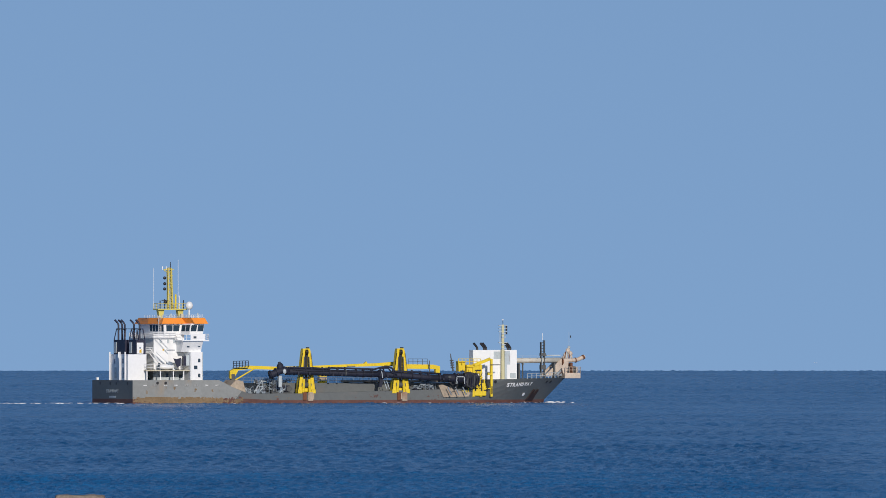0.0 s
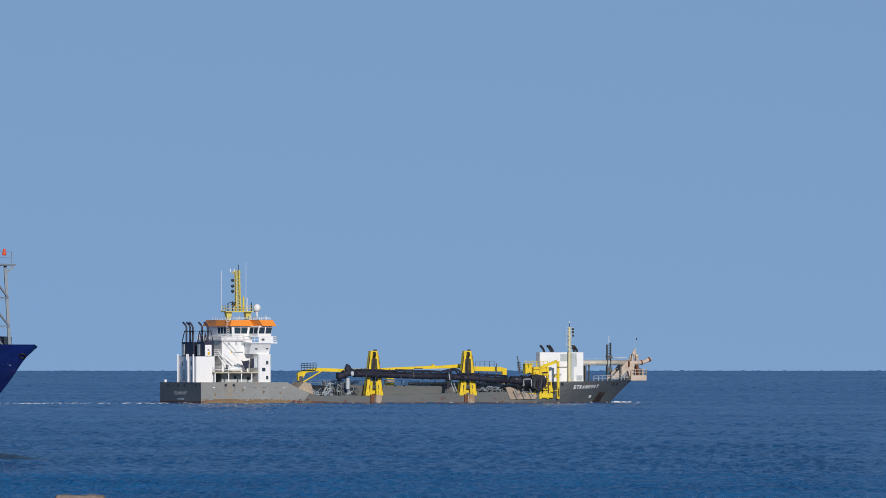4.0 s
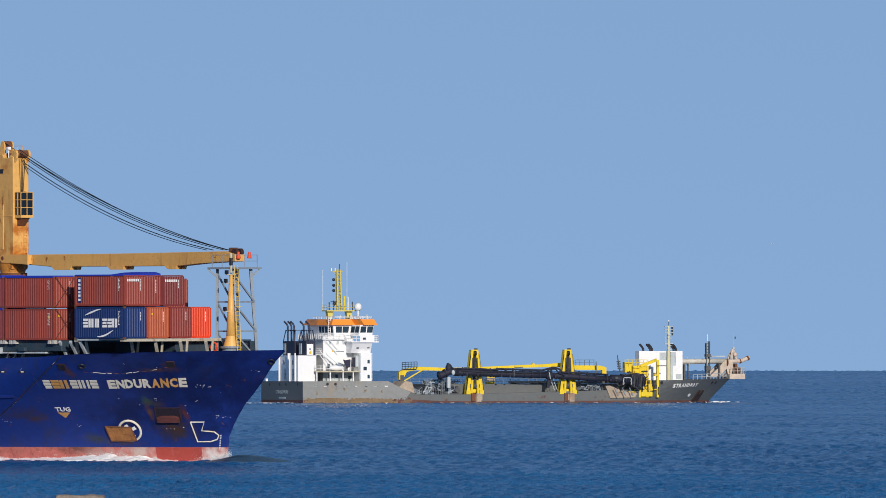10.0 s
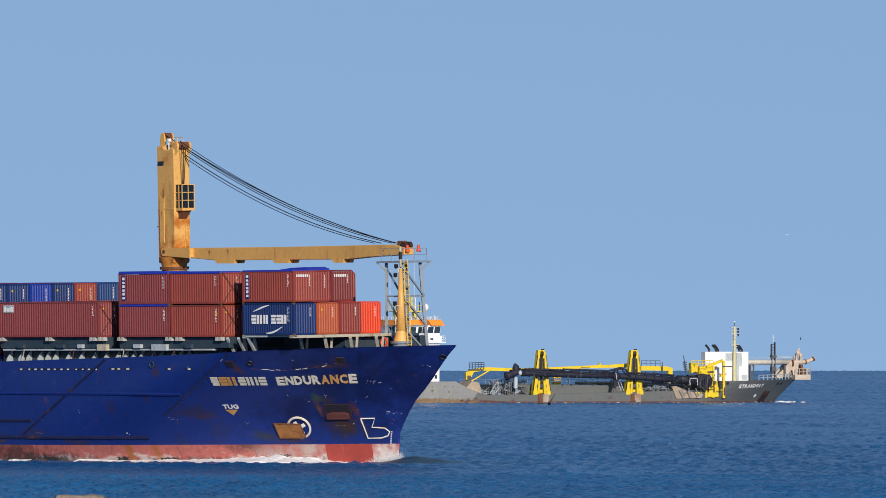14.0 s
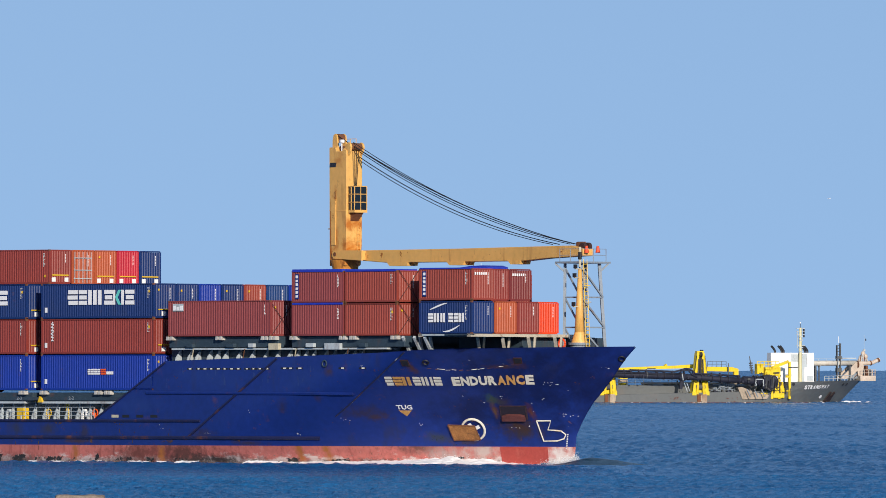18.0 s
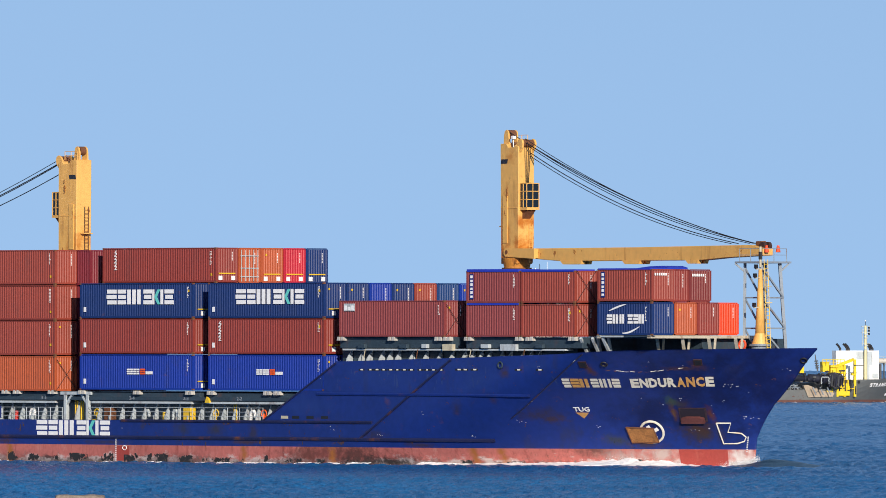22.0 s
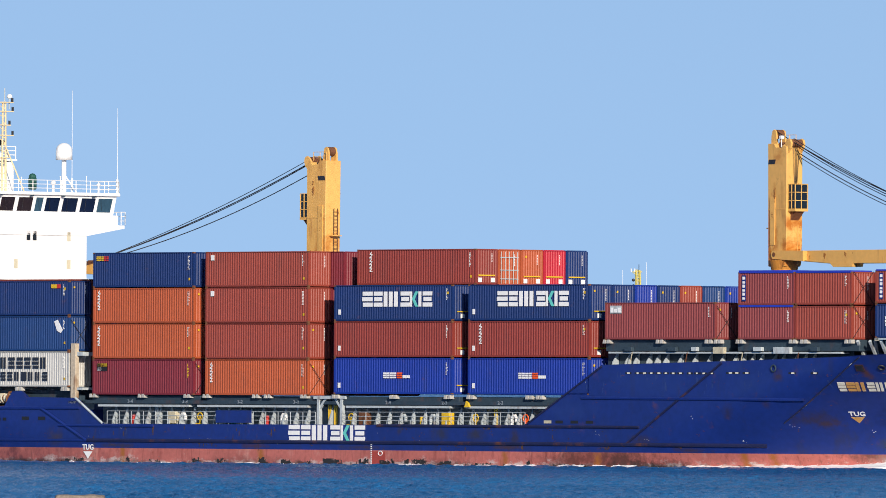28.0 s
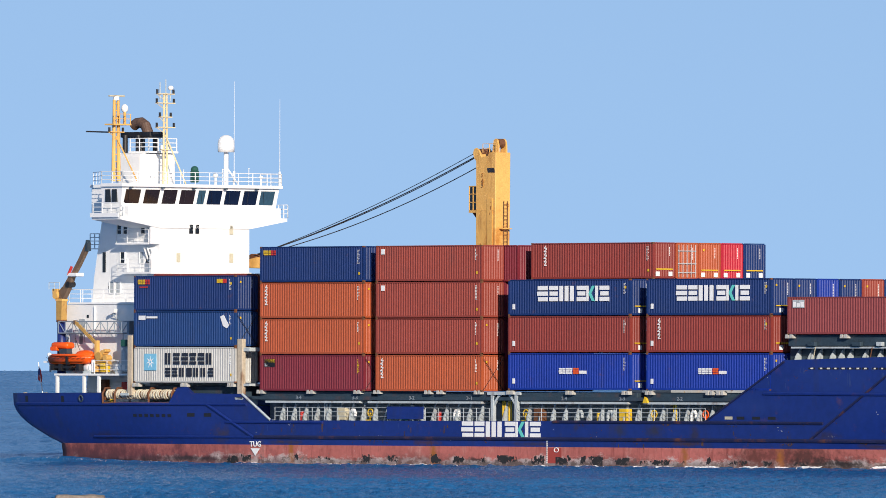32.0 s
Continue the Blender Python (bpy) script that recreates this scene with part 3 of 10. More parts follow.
def paint(name, c, rough=0.5):
    return mat(name, c, rough, vary=0.13, scale=0.8, stain=tuple(0.55 * v + 0.02 for v in c), stain_amt=0.45, stain_scale=(0.7, 0.7, 0.2), chips=(0.12, 0.05, 0.03), chip_amt=0.45, chip_scale=1.4)


P_REDBROWN = paint("red-brown container paint", (0.26, 0.04, 0.03))
P_BRICK = paint("brick red container paint", (0.3, 0.054, 0.036))
P_DARKRED = paint("dark red container paint", (0.19, 0.032, 0.03))
P_MAROON = paint("maroon container paint", (0.2, 0.022, 0.035))
P_FADED = paint("faded red container paint", (0.25, 0.05, 0.05))
P_ORANGE = paint("orange-brown container paint", (0.44, 0.09, 0.032))
P_BRIGHT = paint("bright orange-red container paint", (0.75, 0.06, 0.015))
P_CRIMSON = paint("crimson container paint", (0.5, 0.02, 0.04))
P_BLUE = paint("royal blue container paint", (0.004, 0.034, 0.3))
P_NAVY = paint("navy container paint", (0.0055, 0.029, 0.135))
P_DENIM = paint("denim blue container paint", (0.009, 0.048, 0.175))
P_PALE = paint("off-white container paint", (0.55, 0.55, 0.52), 0.55)


def container(u, v, w, length, height, colour, label, marks=(), full=True):
    """A steel box container, its aft starboard foot at (u, v, w) on the ship."""
    lift = 0.0 if not full or w < 6.6 or 10.1 < w < 10.4 else 0.05  # the twistlocks keep a dark gap between the tiers
    w, height = w + lift, height - lift
    k = container_kit(length, round(height, 3))
    W = 2.438
    c = thing("shipping_container", label, "shipping container", "containers on the ship", pose(u, v, w), SHIP_ROWS)
    same("frame", k["frame"], c, material=colour)
    same("side_wall", k["side"], c, pose(0.14, 0.02, 0.14), material=colour)
    same("end_wall", k["end"], c, pose(length - 0.02, 0.14, 0.14, 0, 0, 90), material=colour)
    same("roof", k["roof"], c, material=colour)
    if full:
        same("side_wall", k["side"], c, pose(length - 0.14, W - 0.02, 0.14, 0, 0, 180), material=colour)
        same("door", k["door"], c, pose(0.03, W - 0.14, 0.14, 0, 0, -90), material=colour)
        same("door", k["door"], c, pose(0.03, W / 2, 0.14, 0, 0, -90), material=colour)
        same("floor", k["floor"], c)
        for x in (0, length - 0.16):
            for z in (0, height - 0.118):
                same("corner_casting", k["casting"], c, pose(x, 0, z))
            if lift:
                same("twistlock", k["casting"], c, pose(x, 0.01, -lift))
    return c


L20, L40, L45 = 6.058, 12.192, 13.716
ROW = 2.5


def side_pose(x, z):
    """Lettering on a starboard wall, reading ahead."""
    return pose(x, -0.035, z, 90, 0, 0)


def end_pose(length, y, z):
    return pose(length + 0.02, y, z, 90, 0, 90)


def id_marks(c, length, height, rng, col=None):
    """Rows of unreadable number marks near the fore end, and small stickers."""
    bm = bmesh.new()
    for i in range(rng.randint(7, 10)):
        z = height - 0.4 - i * 0.115
        box(bm, length - 0.7, length - 0.645, -0.03, -0.008, z - 0.035, z + 0.035)
        if rng.random() < 0.4:
            box(bm, length - 0.56, length - 0.52, -0.03, -0.008, z - 0.04, z + 0.035)
    part("serial_mark", bm, col or M_LETTER, c, "small white number marks", kind="stuff")
    bm = bmesh.new()
    for i in range(rng.randint(6, 9)):
        z = height - 0.45 - i * 0.12
        box(bm, length - 0.02, length + 0.015, 1.77, 1.82, z - 0.045, z + 0.04)
    part("serial_mark", bm, col or M_LETTER, c, "small white number marks", kind="stuff")
    if rng.random() < (0.7 if length > 7 else 0.2):
        z = rng.choice((0.55, 0.75, height - 0.8))
        part("sticker", boxm(length - 0.6, length - 0.45, -0.032, -0.008, z, z + 0.2), M_YELLOW, c, "yellow warning sticker")
    if rng.random() < (0.6 if length > 7 else 0.1):
        part("sticker", boxm(length - 0.02, length + 0.016, 0.5, 0.64, height - 0.66, height - 0.5), M_YELLOW, c, "yellow warning sticker")


rng = random.Random(7)
HC, ST = 2.896, 2.591
V0 = -HALF


def filled(u, length, w, height, colours, first, last, skip=()):
    """Plain inboard containers of one tier."""
    rows_ = [r for r in range(first, last + 1) if r not in skip]
    base = w < 6.6 or 10.1 < w < 10.4
    for r in rows_:
        col, word = colours[r % len(colours)]
        if r == rows_[-1]:  # the port row stands on a lower box, so no tier joint runs right through the stack
            container(u, V0 + r * ROW, w if base else w - 0.15, length, round(height - 0.15, 3) if base else height, col, word + " steel container in the deck stack", full=False)
            continue
        container(u, V0 + r * ROW, w, length, height, col, word + " steel container in the deck stack", full=False)


REDS = [(P_BRICK, "brick red"), (P_REDBROWN, "red-brown"), (P_NAVY, "navy"), (P_ORANGE, "orange-brown"), (P_DENIM, "blue")]


def blocks(spans, height, m, material, parent, label, ways="h"):
    """A wordmark as plain bars, at the (start, end) widths given, centred on m. ways: h level bars, v upright bars, s one solid bar, c a bar and a chevron."""
    for i, (a, b) in enumerate(spans):
        lift, way, w = 0.012, ways[i % len(ways)], b - a
        bm = bmesh.new()
        if way == "c":
            prism(bm, [(a, 0.0), (a + 0.55 * w, height * 0.5), (b, height * 0.5), (a + 0.45 * w, 0.0), (b, -height * 0.5), (a + 0.55 * w, -height * 0.5)], -lift, lift, "z")
        elif way == "v" and w > 0.3 * height:
            n = 3 if w > 1.1 * height else 2
            for k in range(n):
                box(bm, a + w * k / n, a + w * (k + 0.62) / n + 0.02 * w, -height * 0.5, height * 0.5, -lift, lift)
        elif way == "h" and height > 0.35 and w > 0.35 * height:  # three stacked bars
            for k in (-1, 0, 1):
                d = (0.0, 0.05, 0.0, 0.08)[(i + k) % 4] * w
                box(bm, a + d, b - d * (i % 2), k * height * 0.365 - height * 0.135, k * height * 0.365 + height * 0.135, -lift, lift)
        else:
            box(bm, a, b, -height * 0.5, height * 0.5, -lift, lift)
        o = part("logo", bm, material[i] if isinstance(material, list) else material, parent, label)
        o.matrix_basis = m


def even(n, width, gap=0.14):
    w = width / n
    return [(-width / 2 + i * w, -width / 2 + (i + 1 - gap) * w) for i in range(n)]


def column_mark(c, height, x=0.75):
    """A small upright column of white marks."""
    bm = bmesh.new()
    for i in range(6):
        z = height - 0.5 - i * 0.27
        d = (0.03, -0.02, 0.02, -0.03, 0.0, 0.03)[i]
        box(bm, x - 0.14 + d, x + 0.14 + d, -0.034, -0.008, z, z + 0.07)
        beam(bm, (x - 0.12 + d, -0.02, z + 0.04), (x + 0.12 - d, -0.02, z + 0.23), 0.026, 0.075)
    part("logo", bm, M_LETTER, c, "white upright wordmark")


def logo_bars(c, x, z, w, h, material, label):
    part("logo", boxm(x, x + w, -0.034, -0.008, z, z + h), material, c, label)


def wordmark(parent, m, width, height):
    """The heavy hull wordmark: white blocks of one height with a teal chevron among them."""
    spans = [((a / 9 - 0.5) * width, (b / 9 - 0.5) * width) for a, b in ((0, 1.33), (1.51, 2.61), (2.79, 4.78), (4.96, 6.1), (6.16, 6.42), (6.42, 7.2), (7.25, 7.6), (7.8, 9.0))]
    blocks(spans, height, m, [M_TEAL if i == 5 else M_LETTER for i in range(8)], parent, "white and teal wordmark", "hhvhscsh")


# bay 8, before the deckhouse
for tier, (w, h, col, lab) in enumerate(((6.35, HC, P_PALE, "off-white container with dark lettering and rust streaks"), (9.25, HC, P_DENIM, "blue container with a small white emblem"), (12.14, HC, P_NAVY, "navy container with yellow lettering"))):
    c = container(-118.05, V0, w, L40, h, col, lab)
    id_marks(c, L40, h, rng)
    if tier == 0:
        blocks(even(6, 5.9, 0.2), 0.92, side_pose(6.75, 1.95), M_INK, c, "dark wordmark", "vhhhhv")
        blocks(even(7, 6.0, 0.24), 0.72, side_pose(6.8, 0.85), M_INK, c, "dark wordmark", "hhvsvvh")
        part("logo", boxm(1.3, 2.75, -0.034, -0.008, 1.0, 2.35), M_SKYBLUE, c, "light blue square emblem")
        star = bmesh.new()
        for k in range(7):
            a = k * 2 * math.pi / 7 + math.pi / 2
            prism(star, [(2.02 + 0.5 * math.cos(a), 1.68 + 0.5 * math.sin(a)), (2.02 + 0.13 * math.cos(a + 0.6), 1.68 + 0.13 * math.sin(a + 0.6)), (2.02 + 0.13 * math.cos(a - 0.6), 1.68 + 0.13 * math.sin(a - 0.6))], -0.045, -0.034)
        part("star", star, M_LETTER, c, "white star emblem")
    if tier == 2:
        blocks(even(5, 1.5, 0.2), 0.38, side_pose(1.25, h - 0.55), [M_YELLOW, M_YELLOW, M_YELLOW, M_RED, M_RED], c, "yellow and red wordmark")
        blocks(even(5, 1.2, 0.2), 0.32, side_pose(10.6, h - 0.5), [M_YELLOW, M_YELLOW, M_YELLOW, M_RED, M_RED], c, "yellow and red wordmark")
        logo_bars(c, 0.7, h - 1.02, 1.0, 0.1, M_RED, "small red bar")
    if tier == 1:
        logo_bars(c, 0.6, h - 0.75, 0.8, 0.35, M_LETTER, "white emblem")
        logo_bars(c, 1.55, h - 0.62, 1.3, 0.16, M_LETTER, "small white lettering bar")
        part("logo", prism(bmesh.new(), [(10.4, h - 0.5), (10.8, h - 0.35), (11.45, h - 1.2), (11.2, h - 1.45), (10.75, h - 1.25)], -0.034, -0.008), M_LETTER, c, "white slanted emblem")
for w in (6.35, 9.25, 12.14):
    container(-118.5, V0 + ROW, w + 0.17, L40, HC, P_BRICK, "brick red steel container in the deck stack", full=False)
    filled(-118.05, L40, w, HC, REDS, 2, 7)

# bay 7
for w, h, col, lab, kind in ((5.72, HC, P_MAROON, "maroon container with a small yellow emblem", "m"), (8.62, HC, P_ORANGE, "orange-brown container with vertical white lettering", "t"),
                             (11.52, HC, P_ORANGE, "orange-brown container with vertical white lettering", "t"), (14.42, HC, P_NAVY, "navy container with yellow lettering", "s")):
    c = container(-102.95, V0, w, L40, h, col, lab)
    id_marks(c, L40, h, rng, M_YELLOW if kind == "m" else None)
    if kind == "t":
        column_mark(c, h)
    elif kind == "s":
        blocks(even(5, 1.5, 0.2), 0.38, side_pose(1.2, h - 0.55), [M_YELLOW, M_YELLOW, M_YELLOW, M_RED, M_RED], c, "yellow and red wordmark")
    else:
        logo_bars(c, 0.6, h - 0.95, 1.2, 0.6, M_BLACK, "black emblem")
        logo_bars(c, 0.62, h - 0.62, 1.16, 0.27, M_YELLOW, "yellow emblem")
        logo_bars(c, 0.62, h - 0.93, 0.5, 0.26, M_WHITE, "white emblem corner")
    filled(-102.95, L40, w, h, REDS, 1, 7, skip=(5, 6, 7))
# bay 6
for w, h, col, lab, kind in ((5.72, HC, P_ORANGE, "orange-brown container with vertical white lettering", "t"), (8.62, HC, P_BRICK, "plain brick red container", ""),
                             (11.52, HC, P_BRICK, "brick red container with a small white emblem", "e"), (14.42, HC, P_BRICK, "brick red container with a small white emblem", "e")):
    c = container(-89.35, V0, w, L40, h, col, lab)
    id_marks(c, L40, h, rng)
    if kind == "t":
        column_mark(c, h)
    if kind == "e":
        logo_bars(c, 0.65, h - 0.75, 0.4, 0.42, M_LETTER, "white square emblem")
    filled(-89.35, L45 if w > 14 else L40, w, h, [(P_BRICK, "brick red"), (P_MAROON, "maroon"), (P_REDBROWN, "red-brown")], 1, 7, skip=(5, 6, 7))
# bays 5 and 4, forty-five foot boxes
for u in (-74.1, -58.57):
    for w, h, col, lab, kind in ((5.86, HC, P_BLUE, "royal blue container with white lettering", "u"), (8.77, HC, P_REDBROWN, "red-brown container with white number marks", "t"), (11.66, HC, P_NAVY, "navy container with a large white wordmark", "k")):
        c = container(u, V0, w, L45, h, col, lab)
        id_marks(c, L45, h, rng)
        part("sticker", boxm(0.5, 0.78, -0.032, -0.008, 0.5, 0.9), M_LETTER, c, "white label")
        if kind == "u":
            blocks(even(4, 1.55, 0.16), 0.46, side_pose(6.55, 1.5), M_LETTER, c, "white wordmark")
            blocks(even(2, 0.66, 0.12), 0.46, side_pose(7.68, 1.5), M_ORANGE, c, "orange wordmark end")
            blocks(even(4, 0.86, 0.2), 0.24, side_pose(8.48, 1.4), M_LETTER, c, "small white wordmark")
        if kind == "k":
            wordmark(c, side_pose(7.35, 1.72), 8.1, 1.2)
        if kind == "t" and u > -60:
            column_mark(c, h, 1.4)
        part("bar", boxm(L45 + 0.0, L45 + 0.05, 0.5, 2.0, 0.68, 0.76), M_YELLOW, c, "yellow warning bar")
        part("sticker", boxm(L45 - 0.02, L45 + 0.02, 0.9, 1.3, 0.2, 0.55), M_LETTER, c, "white label")
for w, cols in ((5.86, REDS), (8.77, REDS)):
    for u in (-74.1, -58.57):
        filled(u, L45, w, HC, cols, 1, 7)
filled(-74.1, L45, 11.66, HC, [(P_NAVY, "navy")], 1, 7)
for r, (col, word) in enumerate(((P_NAVY, "navy"), (P_BLUE, "royal blue"), (P_NAVY, "navy"), (P_BRICK, "brick red"), (P_DENIM, "denim blue"), (P_BLUE, "royal blue"), (P_PALE, "off-white")), start=1):
    c = container(-58.57, V0 + r * ROW, 11.66 if r < 7 else 11.51, L45, HC, col, word + " container with white number marks", full=False)
    id_marks(c, L45, HC, rng)
for r, (col, word) in enumerate(((P_REDBROWN, "red-brown"), (P_ORANGE, "rusty orange"), (P_ORANGE, "orange-brown"), (P_CRIMSON, "crimson"), (P_NAVY, "navy")), start=1):
    c = container(-74.1, V0 + r * ROW, 14.55, L45, HC, col, word + " container on the top tier", full=r == 1)
    id_marks(c, L45, HC, rng)
    if r == 1:
        column_mark(c, HC, 1.6)
    if r == 2:
        bm = bmesh.new()
        for k in range(5):
            rod(bm, (L45 + 0.03, 0.3 + 0.45 * k, 0.15), (L45 + 0.03, 0.3 + 0.45 * k, 2.7), 0.03, n=5)
        for z in (0.5, 1.2, 2.2):
            box(bm, L45 + 0.01, L45 + 0.05, 0.2, 2.2, z, z + 0.06)
        part("locking_bar", bm, M_GREY, c, "pale door locking bars")
    else:
        part("bar", boxm(L45 + 0.0, L45 + 0.05, 0.3, 2.1, 0.7, 0.79), M_YELLOW, c, "yellow warning bar")
        part("sticker", boxm(L45 - 0.02, L45 + 0.02, 0.3, 0.7, 0.2, 0.55), M_LETTER, c, "white label")
        part("sticker", boxm(L45 - 0.02, L45 + 0.02, 1.7, 2.1, 0.2, 0.55), M_LETTER, c, "white label")
# bay 3
c = container(-43.1, V0, 10.2, L40, HC, P_FADED, "faded maroon container with a pale label")
id_marks(c, L40, HC, rng)
logo_bars(c, 0.6, 2.05, 1.25, 0.6, M_GREY, "pale square label")
for k in range(3):
    part("logo", boxm(0.65 + 0.4 * k, 0.95 + 0.42 * k, -0.042, -0.034, 2.12, 2.5 - 0.1 * (k % 2)), M_LETTER, c, "white block on the label")
filled(-43.1, L40, 10.2, HC, REDS, 1, 4)
# bays 2 and 1, twenty foot boxes
for u in (-28.38, -22.15):
    for i, w in enumerate((10.2, 12.82)):
        c = container(u, V0, w, L20, ST, P_BRICK if u > -25 else P_FADED, ("brick red" if u > -25 else "faded red") + " twenty-foot container with white number marks")
        id_marks(c, L20, ST, rng)
        if i and u < -25:
            part("sign", boxm(0.42, 0.85, -0.034, -0.008, 0.3, 2.3), M_NAVY, c, "navy vertical nameplate")
            for k in range(6):
                part("logo", boxm(0.5, 0.77, -0.042, -0.034, 0.42 + 0.31 * k, 0.6 + 0.31 * k + 0.04 * (k % 2)), M_LETTER, c, "small white plate mark")
        filled(u, L20, w, ST, REDS, 1, 5)
tarp = mat("blue tarpaulin", (0.015, 0.04, 0.45), 0.6, vary=0.15)
for u in (-28.38, -22.15):
    for w, hgt in ((15.42, 0.13), (12.8, 0.06)) if u < -25 else ((15.42, 0.09),):
        c = thing("tarpaulin", "blue tarpaulin stretched over an open-top container", "tarpaulin", "tarpaulins on the containers", pose(u, V0, w), SHIP_ROWS)
        part("sheet", boxm(0.06, L20 - 0.06, -0.03, 2.3, -0.1, hgt, bevel=0.03), tarp, c)
tb = thing("tarpaulin", "blue tarpaulin stretched over an open-top container", "tarpaulin", "tarpaulins on the containers", pose(-13.53, V0, 12.95 + ST - 0.03), SHIP_ROWS)
part("sheet", boxm(0.06, L20 - 0.1, -0.02, 2.3, -0.06, 0.06, bevel=0.02), tarp, tb)
for r, (col, word) in enumerate(((P_BLUE, "royal blue"), (P_ORANGE, "orange-brown"), (P_REDBROWN, "red-brown"), (P_BRIGHT, "bright orange-red"))):
    du = 0 if r < 3 else -0.35
    c = container(-13.53 + du, V0 + r * ROW, 10.33, L20, ST, P_NAVY if r == 0 else col, ("navy container with a white curved emblem" if r == 0 else word + " twenty-foot container at the bow"), full=r == 0)
    id_marks(c, L20, ST, rng)
    if r == 0:
        blocks([(-2.12, -1.55), (-1.45, -0.75), (-0.68, -0.1), (0.22, 0.75), (0.85, 1.35), (1.42, 2.12)], 0.72, side_pose(3.2, 1.28), M_LETTER, c, "white wordmark", "hvvhhv")
        for sgn in (1, -1):
            arc = bmesh.new()
            pts = [(3.0 + sgn * (-1.7 + 1.9 * k / 8), 1.3 + sgn * (0.62 + 0.5 * math.sin(k / 8 * 1.5))) for k in range(9)]
            outl = [(a, b + 0.02) for a, b in pts] + [(a, b - 0.03 - 0.1 * math.sin(math.pi * (i / 8))) for i, (a, b) in reversed(list(enumerate(pts)))]
            part("logo", prism(arc, outl, -0.036, -0.008), M_LETTER, c, "white swoosh")
for r in range(4):
    du = 0 if r == 0 else -0.9
    if r == 3:
        continue
    col, word = ((P_BRICK, "brick red"), (P_REDBROWN, "red-brown"), (P_DARKRED, "dark red"))[r]
    c = container(-13.53 + du, V0 + r * ROW, 12.95, L20, ST - 0.03, col, word + " twenty-foot container with a white nameplate", full=r == 0)
    id_marks(c, L20, ST, rng)
    if r == 0:
        part("sign", boxm(0.42, 0.85, -0.034, -0.008, 0.3, 2.3), M_NAVY, c, "navy vertical nameplate")
        for k in range(6):
                part("logo", boxm(0.5, 0.77, -0.042, -0.034, 0.42 + 0.31 * k, 0.6 + 0.31 * k + 0.04 * (k % 2)), M_LETTER, c, "small white plate mark")
    if r == 1:
        tp = thing("tarpaulin", "blue tarpaulin stretched over an open-top container", "tarpaulin", "tarpaulins on the containers", pose(-13.53 + du, V0 + r * ROW, 12.95 + ST - 0.03), SHIP_ROWS)
        part("sheet", prism(bmesh.new(), [(2.2, 0.0), (L20 - 0.02, 0.0), (L20 - 0.02, 0.12), (L20 - 0.6, 0.26), (4.0, 0.22), (2.6, 0.08)], 0.1, 2.35), tarp, tp)
    if r != 1:
        blocks(even(6, 1.4, 0.4), 0.2, end_pose(L20, 1.0, 2.1), M_LETTER, c, "small white wordmark", "s")
